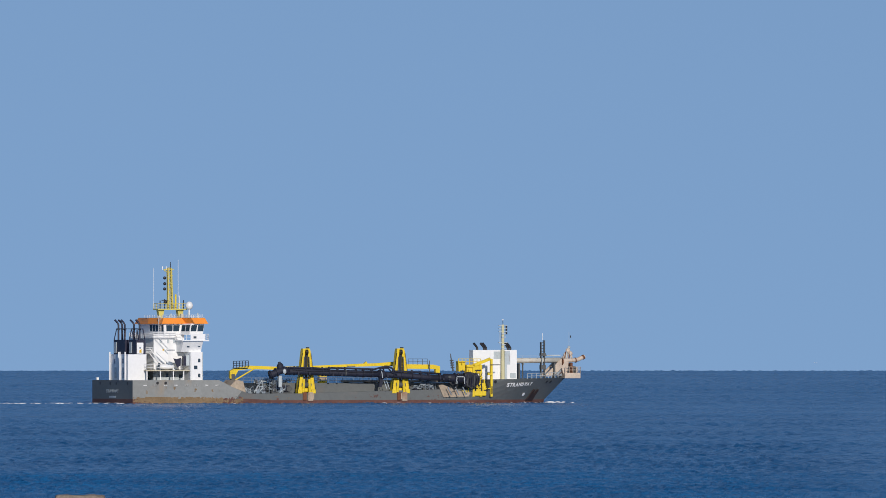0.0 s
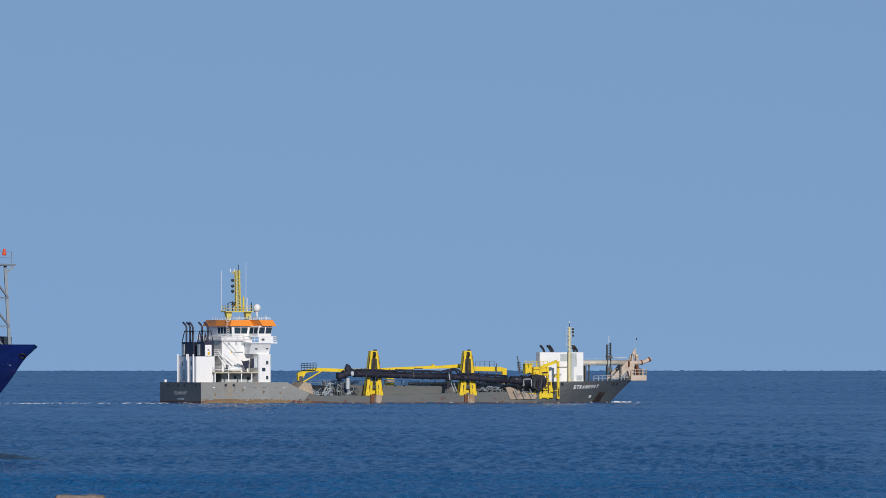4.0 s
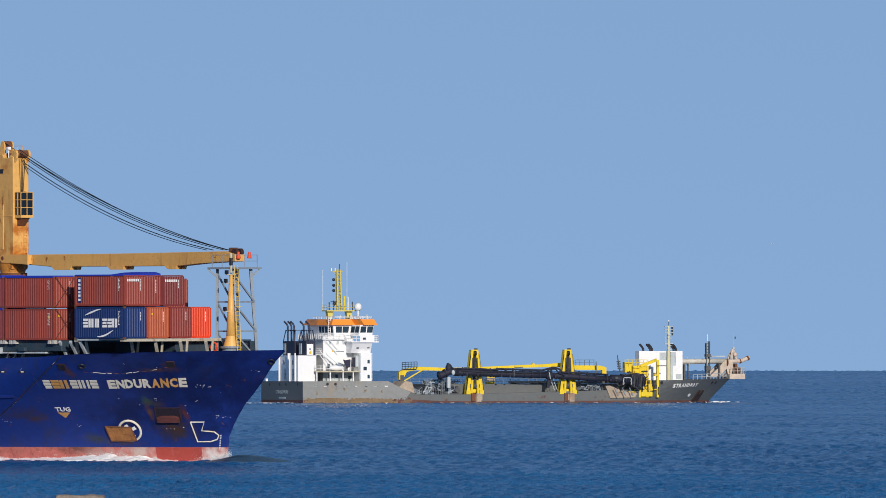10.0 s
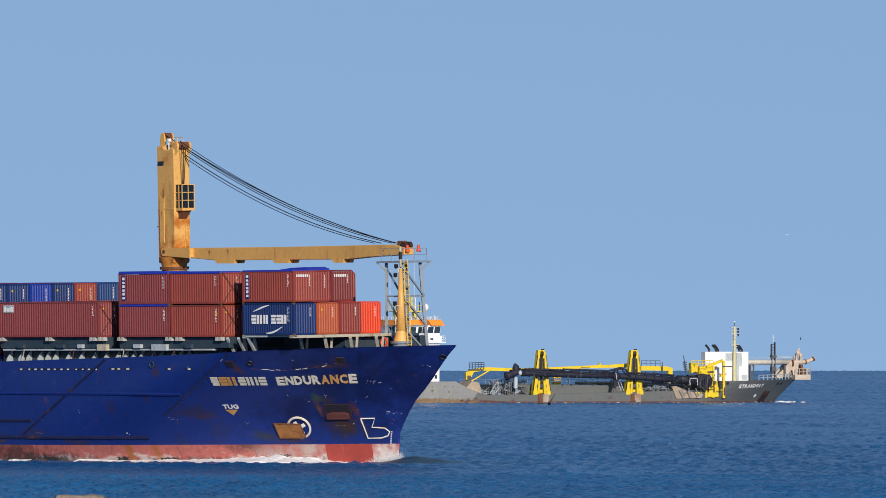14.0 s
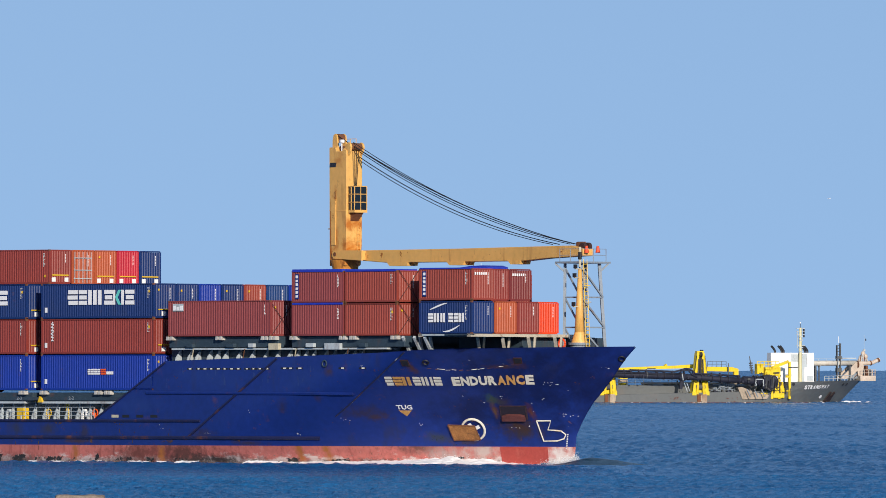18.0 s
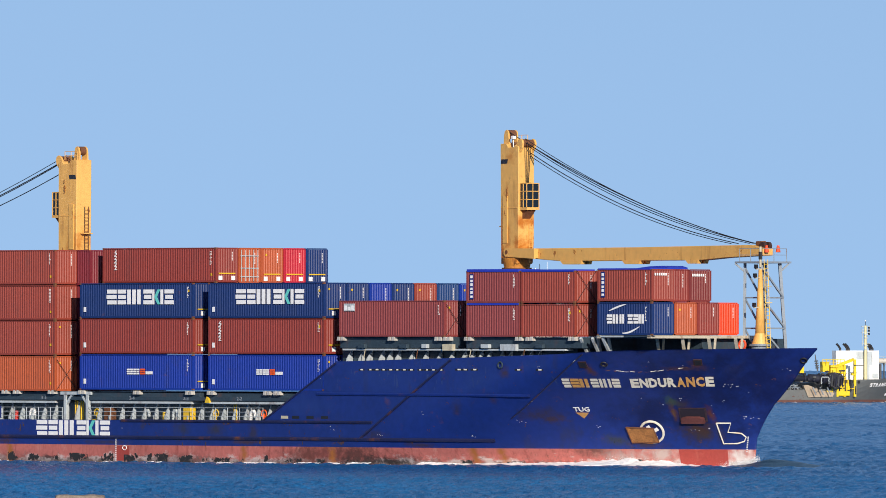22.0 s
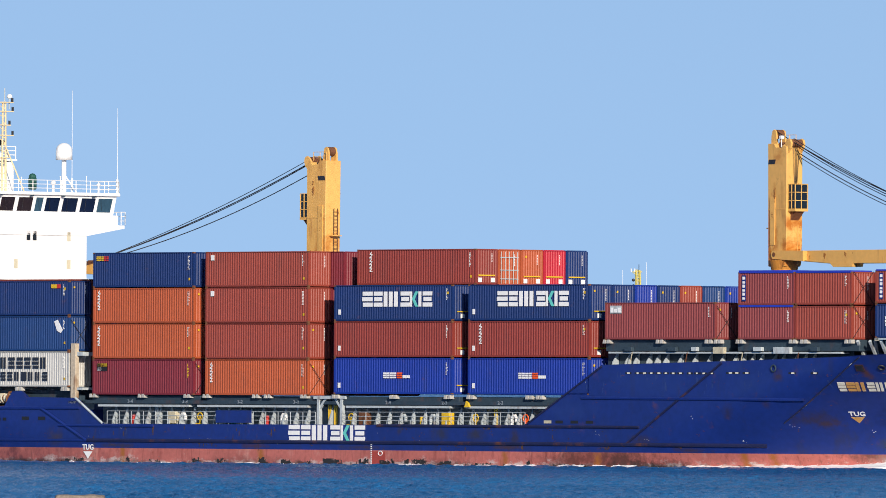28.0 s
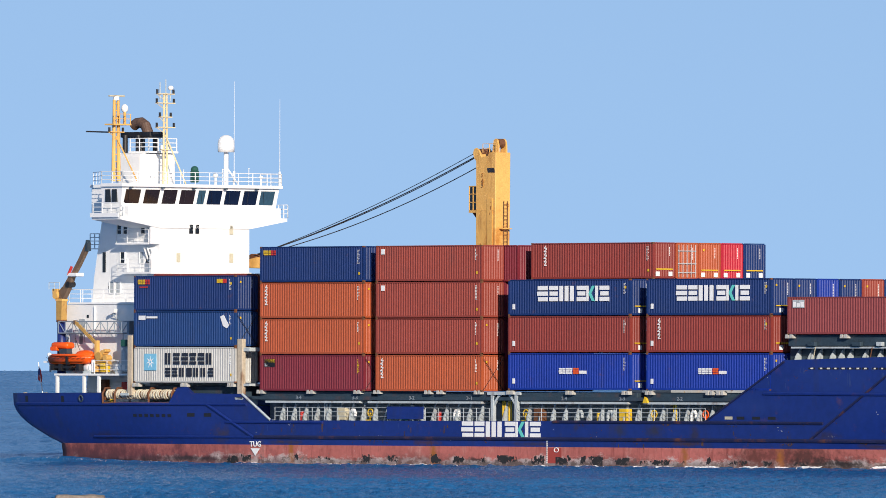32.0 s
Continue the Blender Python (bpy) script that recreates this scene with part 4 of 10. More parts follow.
# ---------- deck cranes
def crane(label, place, jib_len, jib_rise, cab_side, top, coat, wires):
    """A slewing deck crane; its jib points along its own x. Base at the hatch level."""
    c = thing("ship_crane", label, "crane", "cranes on the ship", place, SHIP_ROWS)
    part("pedestal", rod(bmesh.new(), (0, 0, -6.0), (0, 0, 0.9), 1.05, n=24), M_PEDESTAL, c, "rust-soaked pedestal")
    part("skirt", rod(bmesh.new(), (0, 0, 0.5), (0, 0, 1.4), 1.0, 1.25, 24), M_PEDESTAL, c)
    part("slew_ring", rod(bmesh.new(), (0, 0, 0.35), (0, 0, 0.6), 1.22, n=24), M_RUSTY, c, "rusty slewing ring")
    m = bmesh.new()
    prism(m, [(-1.1, 0.9), (1.05, 0.9), (1.25, 2.6), (1.25, top - 0.25), (0.75, top - 0.1), (0.5, top - 0.35), (-0.1, top - 0.3), (-0.35, top), (-1.2, top)], -0.8, 0.8)
    bmesh.ops.bevel(m, geom=m.edges[:], offset=0.05, segments=1, affect="EDGES")
    mast = part("mast", m, coat, c, "ochre painted box-section mast with rust runs")
    ear = [(0.8, top - 0.75), (1.25, top - 0.75), (1.6, top - 0.35), (1.68, top), (1.58, top + 0.26), (1.34, top + 0.38), (1.1, top + 0.26), (0.8, top - 0.1)]
    horn = [(-1.15, top - 0.3), (-0.35, top - 0.3), (-0.5, top + 0.5), (-0.58, top + 0.98), (-0.8, top + 1.12), (-1.0, top + 1.0), (-1.12, top + 0.6)]
    for y in (-0.72, 0.54):
        part("mast_head", prism(bmesh.new(), ear, y, y + 0.18), M_OCHRE, c, "rounded sheave bracket")
    for y in (-0.5, 0.34):
        part("mast_head", prism(bmesh.new(), horn, y, y + 0.16), M_OCHRE, c, "tall sheave bracket")
    part("sheave", rod(bmesh.new(), (1.34, -0.5, top + 0.02), (1.34, 0.5, top + 0.02), 0.3, n=16), M_RUSTY, c, "greased sheave")
    part("sheave", rod(bmesh.new(), (-0.78, -0.3, top + 0.75), (-0.78, 0.3, top + 0.75), 0.36, n=18), M_RUSTY, c, "greased sheave")
    part("winch_motor", boxm(-0.2, 0.45, -0.5, 0.3, top - 0.35, top + 0.1, bevel=0.06), M_RUSTY, c)
    part("lamp", rod(bmesh.new(), (0.3, -0.6, top - 0.3), (0.3, -0.6, top + 0.35), 0.05, n=6), M_LETTER, c)
    part("lamp", boxm(0.15, 0.5, -0.75, -0.45, top + 0.35, top + 0.62, bevel=0.05), M_LETTER, c, "white floodlight")
    part("guard_rail", rail(bmesh.new(), [(-1.1, 0.7, top), (0.5, 0.7, top)], 0.7, 2, 0.8, 0.025), M_OCHRE, c)
    for y in (-0.83, 0.805):
        for x, w_ in ((-1.1, 0.2), (-0.86, 0.14), (-0.68, 0.18), (-0.46, 0.2)):
            part("makers_mark", prism(bmesh.new(), [(x, top - 1.62), (x + w_, top - 1.62), (x + w_ + 0.1, top - 1.26), (x + 0.1, top - 1.26)], y, y + 0.025), M_INK, c, "small dark maker's mark")
    for y0, y1 in ((-0.86, -0.8), (0.8, 0.86)):
        part("hatch", boxm(-0.8, -0.2, y0, y1, 2.6, 6.4), M_OCHRE, c, "tall access panel")
    rnd_ = random.Random(len(label))
    for sgn in (-1, 1):
        side = lambda u, w: (u, sgn * 0.868, w)
        frayed("rust_patch", side, -0.75, -0.25, 3.2, 6.5, 0.05, 0.06, M_RUN, c, "long rust run below the panel", 0.8, rnd_, 0.8, 0.25)
        for k in range(5 if coat == M_CRANE else 2):
            x, z = rnd_.uniform(-1.1, 0.8), rnd_.uniform(1.2, top - 0.8)
            frayed("rust_patch", lambda u, w: (u, sgn * 0.872, w), x, x + rnd_.uniform(0.15, 0.4), z - rnd_.uniform(0.8, 2.4), z, 0.05, 0.06, M_RUN, c, "rust run", rnd_.uniform(0.5, 0.75), rnd_)
        frayed("rust_patch", lambda u, w: (u, sgn * 0.815, w), -1.1, 1.1, 0.9, 2.0, 0.06, 0.06, M_RUN, c, "rust at the mast's foot", 0.75, rnd_)
    for k in range(6 if coat == M_CRANE else 2):
        y, z = rnd_.uniform(-0.7, 0.5), rnd_.uniform(1.6, top - 0.6)
        frayed("rust_patch", lambda u, w: (1.265, u, w), y, y + 0.3, z - rnd_.uniform(0.6, 1.8), z, 0.05, 0.06, M_RUN, c, "rust run", 0.62, rnd_)
        frayed("rust_patch", lambda u, w: (-1.215, u, w), y, y + 0.3, z - rnd_.uniform(0.6, 1.8), z, 0.05, 0.06, M_RUN, c, "rust run", 0.65, rnd_)
    lad2 = bmesh.new()
    for y in (-0.35, 0.05):
        rod(lad2, (-1.35, y, 1.0), (-1.35, y, 6.2), 0.03, n=5)
    for k in range(17):
        rod(lad2, (-1.35, -0.35, 1.1 + 0.3 * k), (-1.35, 0.05, 1.1 + 0.3 * k), 0.02, n=4)
    part("ladder", lad2, M_RUSTY, c, "rusty ladder")
    part("step", boxm(-1.6, -1.2, -0.6, 0.4, 3.9, 3.98), M_OCHRE, c)
    for y in (-0.84, 0.8):
        part("seam", boxm(-1.1, 1.1, y, y + 0.04, 5.4, 5.46), M_OCHRE, c)
    cab = part("cab", boxm(1.22, 2.1, cab_side - 0.6, cab_side + 0.6, 5.45, 7.38, bevel=0.05), M_GLASS_TEAL, c, "glazed driver's cab")
    fr = bmesh.new()
    for x in (1.22, 1.66, 2.12):
        for y in (cab_side - 0.62, cab_side + 0.62):
            box(fr, x - 0.03, x + 0.03, y - 0.03, y + 0.03, 5.4, 7.43)
    for z in (5.44, 6.1, 6.76, 7.4):
        for y in (cab_side - 0.62, cab_side + 0.62):
            box(fr, 1.2, 2.15, y - 0.03, y + 0.03, z - 0.025, z + 0.025)
        box(fr, 2.09, 2.16, cab_side - 0.62, cab_side + 0.62, z - 0.025, z + 0.025)
    box(fr, 2.08, 2.15, cab_side - 0.025, cab_side + 0.025, 5.44, 7.4)
    part("cab_frame", fr, M_OCHRE, cab)
    part("cab_floor", boxm(1.1, 2.2, cab_side - 0.66, cab_side + 0.62, 5.25, 5.41), M_OCHRE, cab)
    part("cab_bracket", prism(bmesh.new(), [(1.2, 4.5), (1.2, 5.25), (2.0, 5.25)], cab_side - 0.4, cab_side + 0.4), M_RUSTY, cab)
    lad = bmesh.new()
    for y in (0.25, 0.6):
        rod(lad, (1.3, y, 1.0), (1.3, y, 4.1), 0.03, n=5)
    for k in range(10):
        rod(lad, (1.3, 0.25, 1.1 + 0.3 * k), (1.3, 0.6, 1.1 + 0.3 * k), 0.02, n=5)
    part("ladder", lad, M_OCHRE, c)
    j = bmesh.new()
    d = jib_rise
    q = jib_len / 33.0
    outline = [(1.3, 1.4), (6.4 * q, 1.1), (15 * q, 1.1 + d * 0.5), (25 * q, 1.12 + d), (28 * q, 1.3 + d), (jib_len, 1.45 + d), (jib_len, 2.05 + d), (jib_len - 1.5, 2.3 + d), (jib_len * 0.5, 2.18 + d * 0.5), (1.3, 2.14)]
    prism(j, outline, -0.5, 0.5)
    bmesh.ops.bevel(j, geom=j.edges[:], offset=0.04, segments=1, affect="EDGES")
    jib = part("jib", j, M_OCHRE, c, "long ochre box-section jib lying level")
    for y in (-0.98, 0.82):
        part("fork", prism(bmesh.new(), [(-0.5, 1.72), (-0.3, 1.5), (1.3, 1.42), (3.6, 1.3), (3.6, 2.14), (-0.3, 2.16), (-0.5, 1.98)], y, y + 0.16), M_OCHRE, jib, "ochre jib fork beside the mast")
        part("pin", rod(bmesh.new(), (-0.1, y - 0.04, 1.85), (-0.1, y + 0.2, 1.85), 0.17, n=12), M_RUSTY, jib, "rusty jib pivot pin")
    part("fork_root", boxm(2.6, 3.5, -0.85, 0.85, 1.36, 2.1), M_OCHRE, jib)
    for x0, x1 in ((6.5, 10.0), (14.7, 17.7), (23.0, 25.3)):
        x0, x1 = x0 * q, x1 * q
        z = 1.08 + d * (0.5 if x0 > 12 else 0.2)
        for y0, y1 in ((-0.55, -0.12), (0.12, 0.55)):
            part("bracket", prism(bmesh.new(), [(x0, z + 0.06), (x1 - 0.6, z + 0.06), (x1 - 0.75, z - 0.24), (x0 + 0.4, z - 0.24)], y0, y1), M_OCHRE, jib, "pale jib bracket")
    rj = random.Random(9)
    for k in range(16):
        x = rj.uniform(1.0, 6.0) if k < 9 else rj.uniform(6, jib_len - 1)
        frayed("rust_patch", lambda u, w: (u, -0.515, w), x, x + rj.uniform(0.2, 0.6), rj.uniform(1.4, 1.8), 2.12, 0.05, 0.05, M_RUN, jib, "rust on the jib", rj.uniform(0.7, 0.85), rj)
    for y in (-0.25, 0.25):
        part("sheave", rod(bmesh.new(), (jib_len - 0.3, y - 0.14, 2.2 + d), (jib_len - 0.3, y + 0.14, 2.2 + d), 0.33, n=14), M_LEAD, jib)
    part("hook_block", boxm(jib_len - 1.3, jib_len - 0.5, -0.25, 0.25, 2.1 + d, 2.6 + d, bevel=0.08), M_RUSTY, jib)
    part("weight", rod(bmesh.new(), (jib_len + 0.2, -0.3, 1.7 + d), (jib_len + 0.2, -0.3, 2.25 + d), 0.2, 0.1, n=12), M_BRIGHT_RED, jib, "red-orange marker cone")
    part("weight", rod(bmesh.new(), (jib_len + 0.9, 0.3, 1.7 + d), (jib_len + 0.9, 0.3, 2.25 + d), 0.2, 0.1, n=12), M_BRIGHT_RED, jib, "red-orange marker cone")
    for y, x0, z0, end, sag, r in wires:
        a, b = Vector((x0, y, z0)), Vector((end, y, 2.42 + d))
        pts = [a.lerp(b, k / 18) - Vector((0, 0, sag * 4 * (k / 18) * (1 - k / 18))) for k in range(19)]
        part("wire", tube(bmesh.new(), pts, r, 5), M_ROPE, c, "black luffing wire")
    w = bmesh.new()
    for y in (-0.3, -0.1, 0.1, 0.3):
        rod(w, (1.45, y, top - 0.3), (1.4, y * 0.4, 7.4), 0.02, n=4)
    part("wire", w, M_ROPE, c)
    return c


M_PANES = [mat("brown-tinted glass", (0.024, 0.016, 0.018), 0.08, vary=0.25, bump=0), mat("navy-tinted glass", (0.007, 0.013, 0.036), 0.08, vary=0.25, bump=0), mat("pale teal glass", (0.035, 0.085, 0.13), 0.1, vary=0.2, bump=0)]
M_LEAD = mat("dark rusted steel", (0.05, 0.022, 0.02), 0.85, vary=0.5, scale=3.0)
M_PEDESTAL = mat("rust-soaked ochre paint", (0.55, 0.23, 0.04), 0.6, vary=0.25, stain=(0.2, 0.06, 0.015), stain_amt=0.7, stain_scale=(1.2, 1.2, 0.3))
M_BRIGHT_RED = mat("red-orange marker paint", (0.8, 0.08, 0.02), 0.5, vary=0.1)
M_CRANE = M_OCHRE.copy()
M_CRANE.name = "rust-stained ochre crane paint"
for u, w, ru, rw, amt in ((-0.6, 4.6, 0.35, 2.4, 0.85), (-1.05, 2.8, 0.5, 2.4, 0.95), (-0.2, 3.0, 0.7, 1.6, 0.7), (0.9, 2.6, 0.5, 0.8, 0.7), (0.3, 1.4, 1.6, 0.7, 0.85), (0.2, 9.6, 0.9, 0.8, 0.5), (1.3, 1.6, 0.6, 2.2, 0.95), (1.3, 4.3, 0.4, 0.9, 0.8), (-0.95, 3.6, 0.28, 3.4, 1.0), (-0.85, 1.3, 0.8, 1.6, 1.0), (-0.3, 7.0, 0.25, 0.6, 0.5)):
    stain_or_shade(M_CRANE, u, w, ru, rw, (0.5, 0.15, 0.012), min(1.0, amt * 1.2), 2.2)
M_CRANE_AFT = M_OCHRE.copy()
M_CRANE_AFT.name = "ochre crane paint with a rust sheet"
stain_or_shade(M_CRANE_AFT, -0.55, 2.6, 1.0, 3.6, (0.5, 0.15, 0.012), 0.9, 1.4)
crane("ochre deck crane with its jib lowered onto the bow rest", pose(-40.41, 6.16, 15.2, 0, 0, -7.2), 33.0, -0.03, 0.0, 10.62, M_CRANE,
      ((-0.34, -0.7, 11.6, 31.6, 0.95, 0.04), (-0.3, 1.5, 11.0, 31.8, 0.98, 0.03), (-0.1, 1.55, 10.6, 31.5, 1.02, 0.036), (0.05, 1.55, 10.35, 30.6, 1.0, 0.03), (0.15, 1.5, 9.9, 29.0, 0.98, 0.038), (0.3, 1.4, 9.6, 27.9, 0.96, 0.03)))
crane("ochre deck crane with its jib lowered towards the deckhouse", pose(-92.3, 4.8, 14.9, 0, 0, 177.6), 30.6, -0.5, 0.1, 10.1, M_CRANE_AFT,
      ((-0.3, 1.5, 10.5, 30.4, 0.5, 0.03), (-0.1, 1.5, 10.1, 30.2, 0.55, 0.042), (0.05, 1.5, 9.95, 30.2, 0.62, 0.036), (0.25, 1.5, 9.0, 29.6, 0.74, 0.04)))

# ---------- deckhouse
house = thing("deckhouse", "white deckhouse with a wide wheelhouse and open wings", "deckhouse", place=pose(0, 0, -0.33), rows=SHIP_ROWS)
part("tower", prism(bmesh.new(), [(-130.6, 4.5), (-121.58, 4.5), (-121.58, 20.2), (-128.6, 20.2), (-129.6, 15.2)], -5.0, 5.0), M_WHITE, house, "white painted steel tower")
part("lower_house", boxm(-131.0, -121.6, -7.42, 7.42, 7.3, 13.08), M_WHITE, house, "white lower house")
part("poop_house", boxm(-129.0, -121.6, -6.0, 6.0, 4.5, 7.2), M_WHITE, house)
for z, y, a, b in ((7.25, 9.2, -129.8, -120.4), (13.1, 7.5, -130.0, -121.6), (15.6, 6.2, -125.6, -121.3), (18.0, 6.0, -125.9, -121.9)):
    part("gallery", boxm(a, b, -y, y if z < 14 else 5.0, z, z + 0.16), M_WHITE, house, "white open gallery")
    r = bmesh.new()
    if z > 8:
        rail(r, [(b, -y + 0.08, z + 0.16), (a + 0.08, -y + 0.08, z + 0.16), (a + 0.08, y - 0.08 if z < 14 else -5.0, z + 0.16)])
    else:
        rail(r, [(b, -y + 0.08, z + 0.16), (-124.9, -y + 0.08, z + 0.16)])
    part("guard_rail", r, M_WHITE, house, "white guard rail")
for x in (-129.55, -126.25, -124.45, -120.8):
    part("post", boxm(x - 0.11, x + 0.11, -9.15, -8.93, 4.5, 7.25), M_WHITE, house, "white deck post")
for z0, z1 in ((15.62, 17.45), (18.05, 19.7)):
    part("side_bulkhead", prism(bmesh.new(), [(-5.0, z0), (-5.0, z1), (-5.75, z1 - 0.1), (-6.0, z1 - 0.35), (-6.0, z0)], -121.72, -121.58, "x"), M_WHITE, house, "white end plate of a gallery")
    for x in (-122.1, -122.5, -122.9):
        part("bracket", prism(bmesh.new(), [(-5.0, z1 + 0.3), (-5.6, z1 + 0.3), (-5.0, z1 - 1.0)], x - 0.03, x + 0.03, "x"), M_WHITE, house, "white knee bracket")
part("door", boxm(-128.5, -128.15, -5.04, -4.9, 15.75, 17.4), M_GLASS, house, "dark open doorway")
part("platform", boxm(-131.8, -129.2, -3.6, -2.4, 17.68, 17.76), M_WHITE, house, "small white platform")
part("guard_rail", rail(bmesh.new(), [(-131.75, -2.5, 17.76), (-131.75, -3.5, 17.76), (-130.6, -3.5, 17.76)], 1.2, 4, 0.5, 0.03), M_GREY, house, "grey guard rail")
for u_, z in ((-127.7, 14.5), (-127.65, 12.1)):
    y = -5.0 if z > 13 else -7.42
    part("porthole", boxm(u_ - 0.13, u_ + 0.13, y - 0.03, y + 0.02, z - 0.13, z + 0.13, bevel=0.03), M_GLASS, house, "small dark porthole")
part("lamp", prism(bmesh.new(), [(-0.3, 0.0), (0.25, 0.2), (0.3, 0.5), (-0.2, 0.35)], -0.2, 0.2), M_LETTER, house, "white floodlight").matrix_basis = pose(-124.0, -7.9, 12.2)
part("lamp_arm", rod(bmesh.new(), (-124.0, -7.4, 11.8), (-124.0, -7.9, 12.25), 0.05, n=6), M_GREY, house)
part("pipe", rod(bmesh.new(), (-126.75, -7.5, 7.4), (-126.75, -7.5, 12.9), 0.07, n=8), M_WHITE, house, "white pipe up the wall")
part("door", boxm(-128.7, -127.95, -7.46, -7.3, 10.0, 11.9), M_PALE_PANE, house, "pale grey door")
for x in (-125.3, -122.5):
    part("guard_rail", rail(bmesh.new(), [(x, -7.6, 7.41), (x + 2.0, -7.6, 7.41)], 1.0, 4, 0.5, 0.03), M_WHITE, house, "white guard rail")
bm = bmesh.new()
prism(bm, [(-5.0, 19.35), (5.0, 19.35), (9.2, 20.02), (9.2, 20.28), (-9.4, 20.28), (-9.4, 20.02)], -125.0, -121.5, axis="x")
part("wing_deck", bm, M_WHITE, house, "white cantilevered bridge wing")
wh = bmesh.new()
lo, hi = [], []
for x, y in ((-122.45, -8.55), (-122.45, 8.55), (-124.6, 8.55), (-124.6, -8.55)):
    lo.append(wh.verts.new((x, y, 20.3)))
for x, y in ((-122.0, -8.75), (-122.0, 8.75), (-124.6, 8.75), (-124.6, -8.75)):
    hi.append(wh.verts.new((x, y, 22.7)))
for i in range(4):
    wh.faces.new((lo[i], lo[(i + 1) % 4], hi[(i + 1) % 4], hi[i]))
wh.faces.new(lo[::-1]), wh.faces.new(hi)
bmesh.ops.recalc_face_normals(wh, faces=wh.faces[:])
wheel = part("wheelhouse", wh, M_WHITE, house, "white wheelhouse with a row of raked windows")
part("wheelhouse_aft", boxm(-128.8, -124.2, -6.0, 6.0, 20.2, 22.7), M_WHITE, house)
part("apron", boxm(-122.4, -121.55, -8.5, 8.5, 20.15, 21.1), M_WHITE, house)
part("apron", boxm(-125.0, -121.6, -9.6, -9.5, 20.2, 20.55), M_WHITE, house)
for k, (y0, y1) in enumerate(((-8.4, -6.65), (-6.25, -4.55), (-4.2, -2.6), (-2.27, -0.6), (-0.33, 0.55), (0.8, 2.4), (2.72, 4.42), (4.75, 6.4), (6.65, 8.3))):
    bm = bmesh.new()
    vs = [bm.verts.new(p) for p in ((-122.24, y0, 21.35), (-122.24, y1 - 0.1, 21.35), (-122.0, y1, 22.5), (-122.0, y0 + 0.12, 22.5))]
    f = bm.faces.new(vs)
    ext = bmesh.ops.extrude_face_region(bm, geom=[f])
    bmesh.ops.translate(bm, verts=[v for v in ext["geom"] if isinstance(v, bmesh.types.BMVert)], vec=(-0.12, 0, 0))
    bmesh.ops.recalc_face_normals(bm, faces=bm.faces[:])
    win = part("window", bm, M_PANES[(0, 0, 0, 0, 2, 1, 1, 1, 2)[k]], wheel, "tinted wheelhouse window pane")
    part("wiper", rod(bmesh.new(), (-121.98, y0 + 0.3 + 0.08 * (k % 4), 22.4), (-122.18, y0 + 0.55, 21.5), 0.015, n=4), M_BLACK, win)
    part("blind", boxm(-122.12, -122.06, y0 + 0.15, y1 - 0.1, 22.42, 22.48), M_GREY, win)
for x0 in (-122.95, -123.75):
    part("window", boxm(x0 - 0.27, x0 + 0.27, -8.8, -8.6, 21.45, 22.5), M_GLASS, wheel)
part("roof", boxm(-124.5, -121.75, -8.95, 8.95, 22.7, 22.98, bevel=0.06), M_WHITE, house)
part("roof", boxm(-128.8, -124.5, -6.2, 6.2, 22.7, 22.95), M_WHITE, house)
r = bmesh.new()
rail(r, [(-128.6, -6.0, 22.95), (-124.4, -8.85, 22.95), (-121.85, -8.85, 22.95), (-121.85, 8.85, 22.95), (-124.4, 8.85, 22.95)], 1.0, 3, 1.6, 0.03)
part("guard_rail", r, M_WHITE, house, "white guard rail")
for y in (-1, 1):
    r = bmesh.new()
    rail(r, [(-121.6, y * 8.9, 20.3), (-121.6, y * 9.35, 20.3), (-124.9, y * 9.35, 20.3)], 1.1, 3, 1.1, 0.03)
    part("guard_rail", r, M_WHITE, house, "white guard rail")
for y in (-8, -4.5, -1, 2.5, 6):
    part("floodlight", boxm(-121.85, -121.6, y - 0.12, y + 0.12, 22.58, 22.7), M_COAM, house, "small dark floodlight")
# windows of the tower's fore side and starboard side
for y, z, n in ((-1.55, 19.3, 2), (2.95, 19.27, 1), (-2.95, 16.95, 1), (2.95, 16.95, 1)):
    for k in range(n):
        w = part("window", boxm(-121.54, -121.5, y + k * 0.69 - 0.2, y + k * 0.69 + 0.2, z - 0.38, z + 0.38, bevel=0.02), M_GLASS if n == 2 else M_BLIND, house)
for x, y, z, n in ((-125.7, -5.0, 19.3, 2), (-123.55, -5.0, 19.3, 1), (-122.95, -5.0, 16.95, 2), (-126.05, -5.0, 16.95, 1), (-126.6, -5.0, 14.5, 2), (-128.4, -7.42, 10.3, 1), (-127.2, -6.0, 5.9, 1), (-125.0, -6.0, 5.9, 1)):
    for k in range(n):
        part("window", boxm(x - k * 0.75 - 0.24, x - k * 0.75 + 0.24, y - 0.04, y + 0.03, z - 0.45, z + 0.45, bevel=0.03), M_PALE_PANE if z < 15 or (z < 17 and k) else M_GLASS, house)
        fr = bmesh.new()
        for d in (-0.29, 0.29):
            box(fr, x - k * 0.75 + d - 0.05, x - k * 0.75 + d + 0.05, y - 0.08, y, z - 0.52, z + 0.52)
        for d in (-0.5, 0.5):
            box(fr, x - k * 0.75 - 0.24, x - k * 0.75 + 0.24, y - 0.08, y, z + d - 0.05, z + d + 0.05)
        part("window_frame", fr, M_WHITE, house)

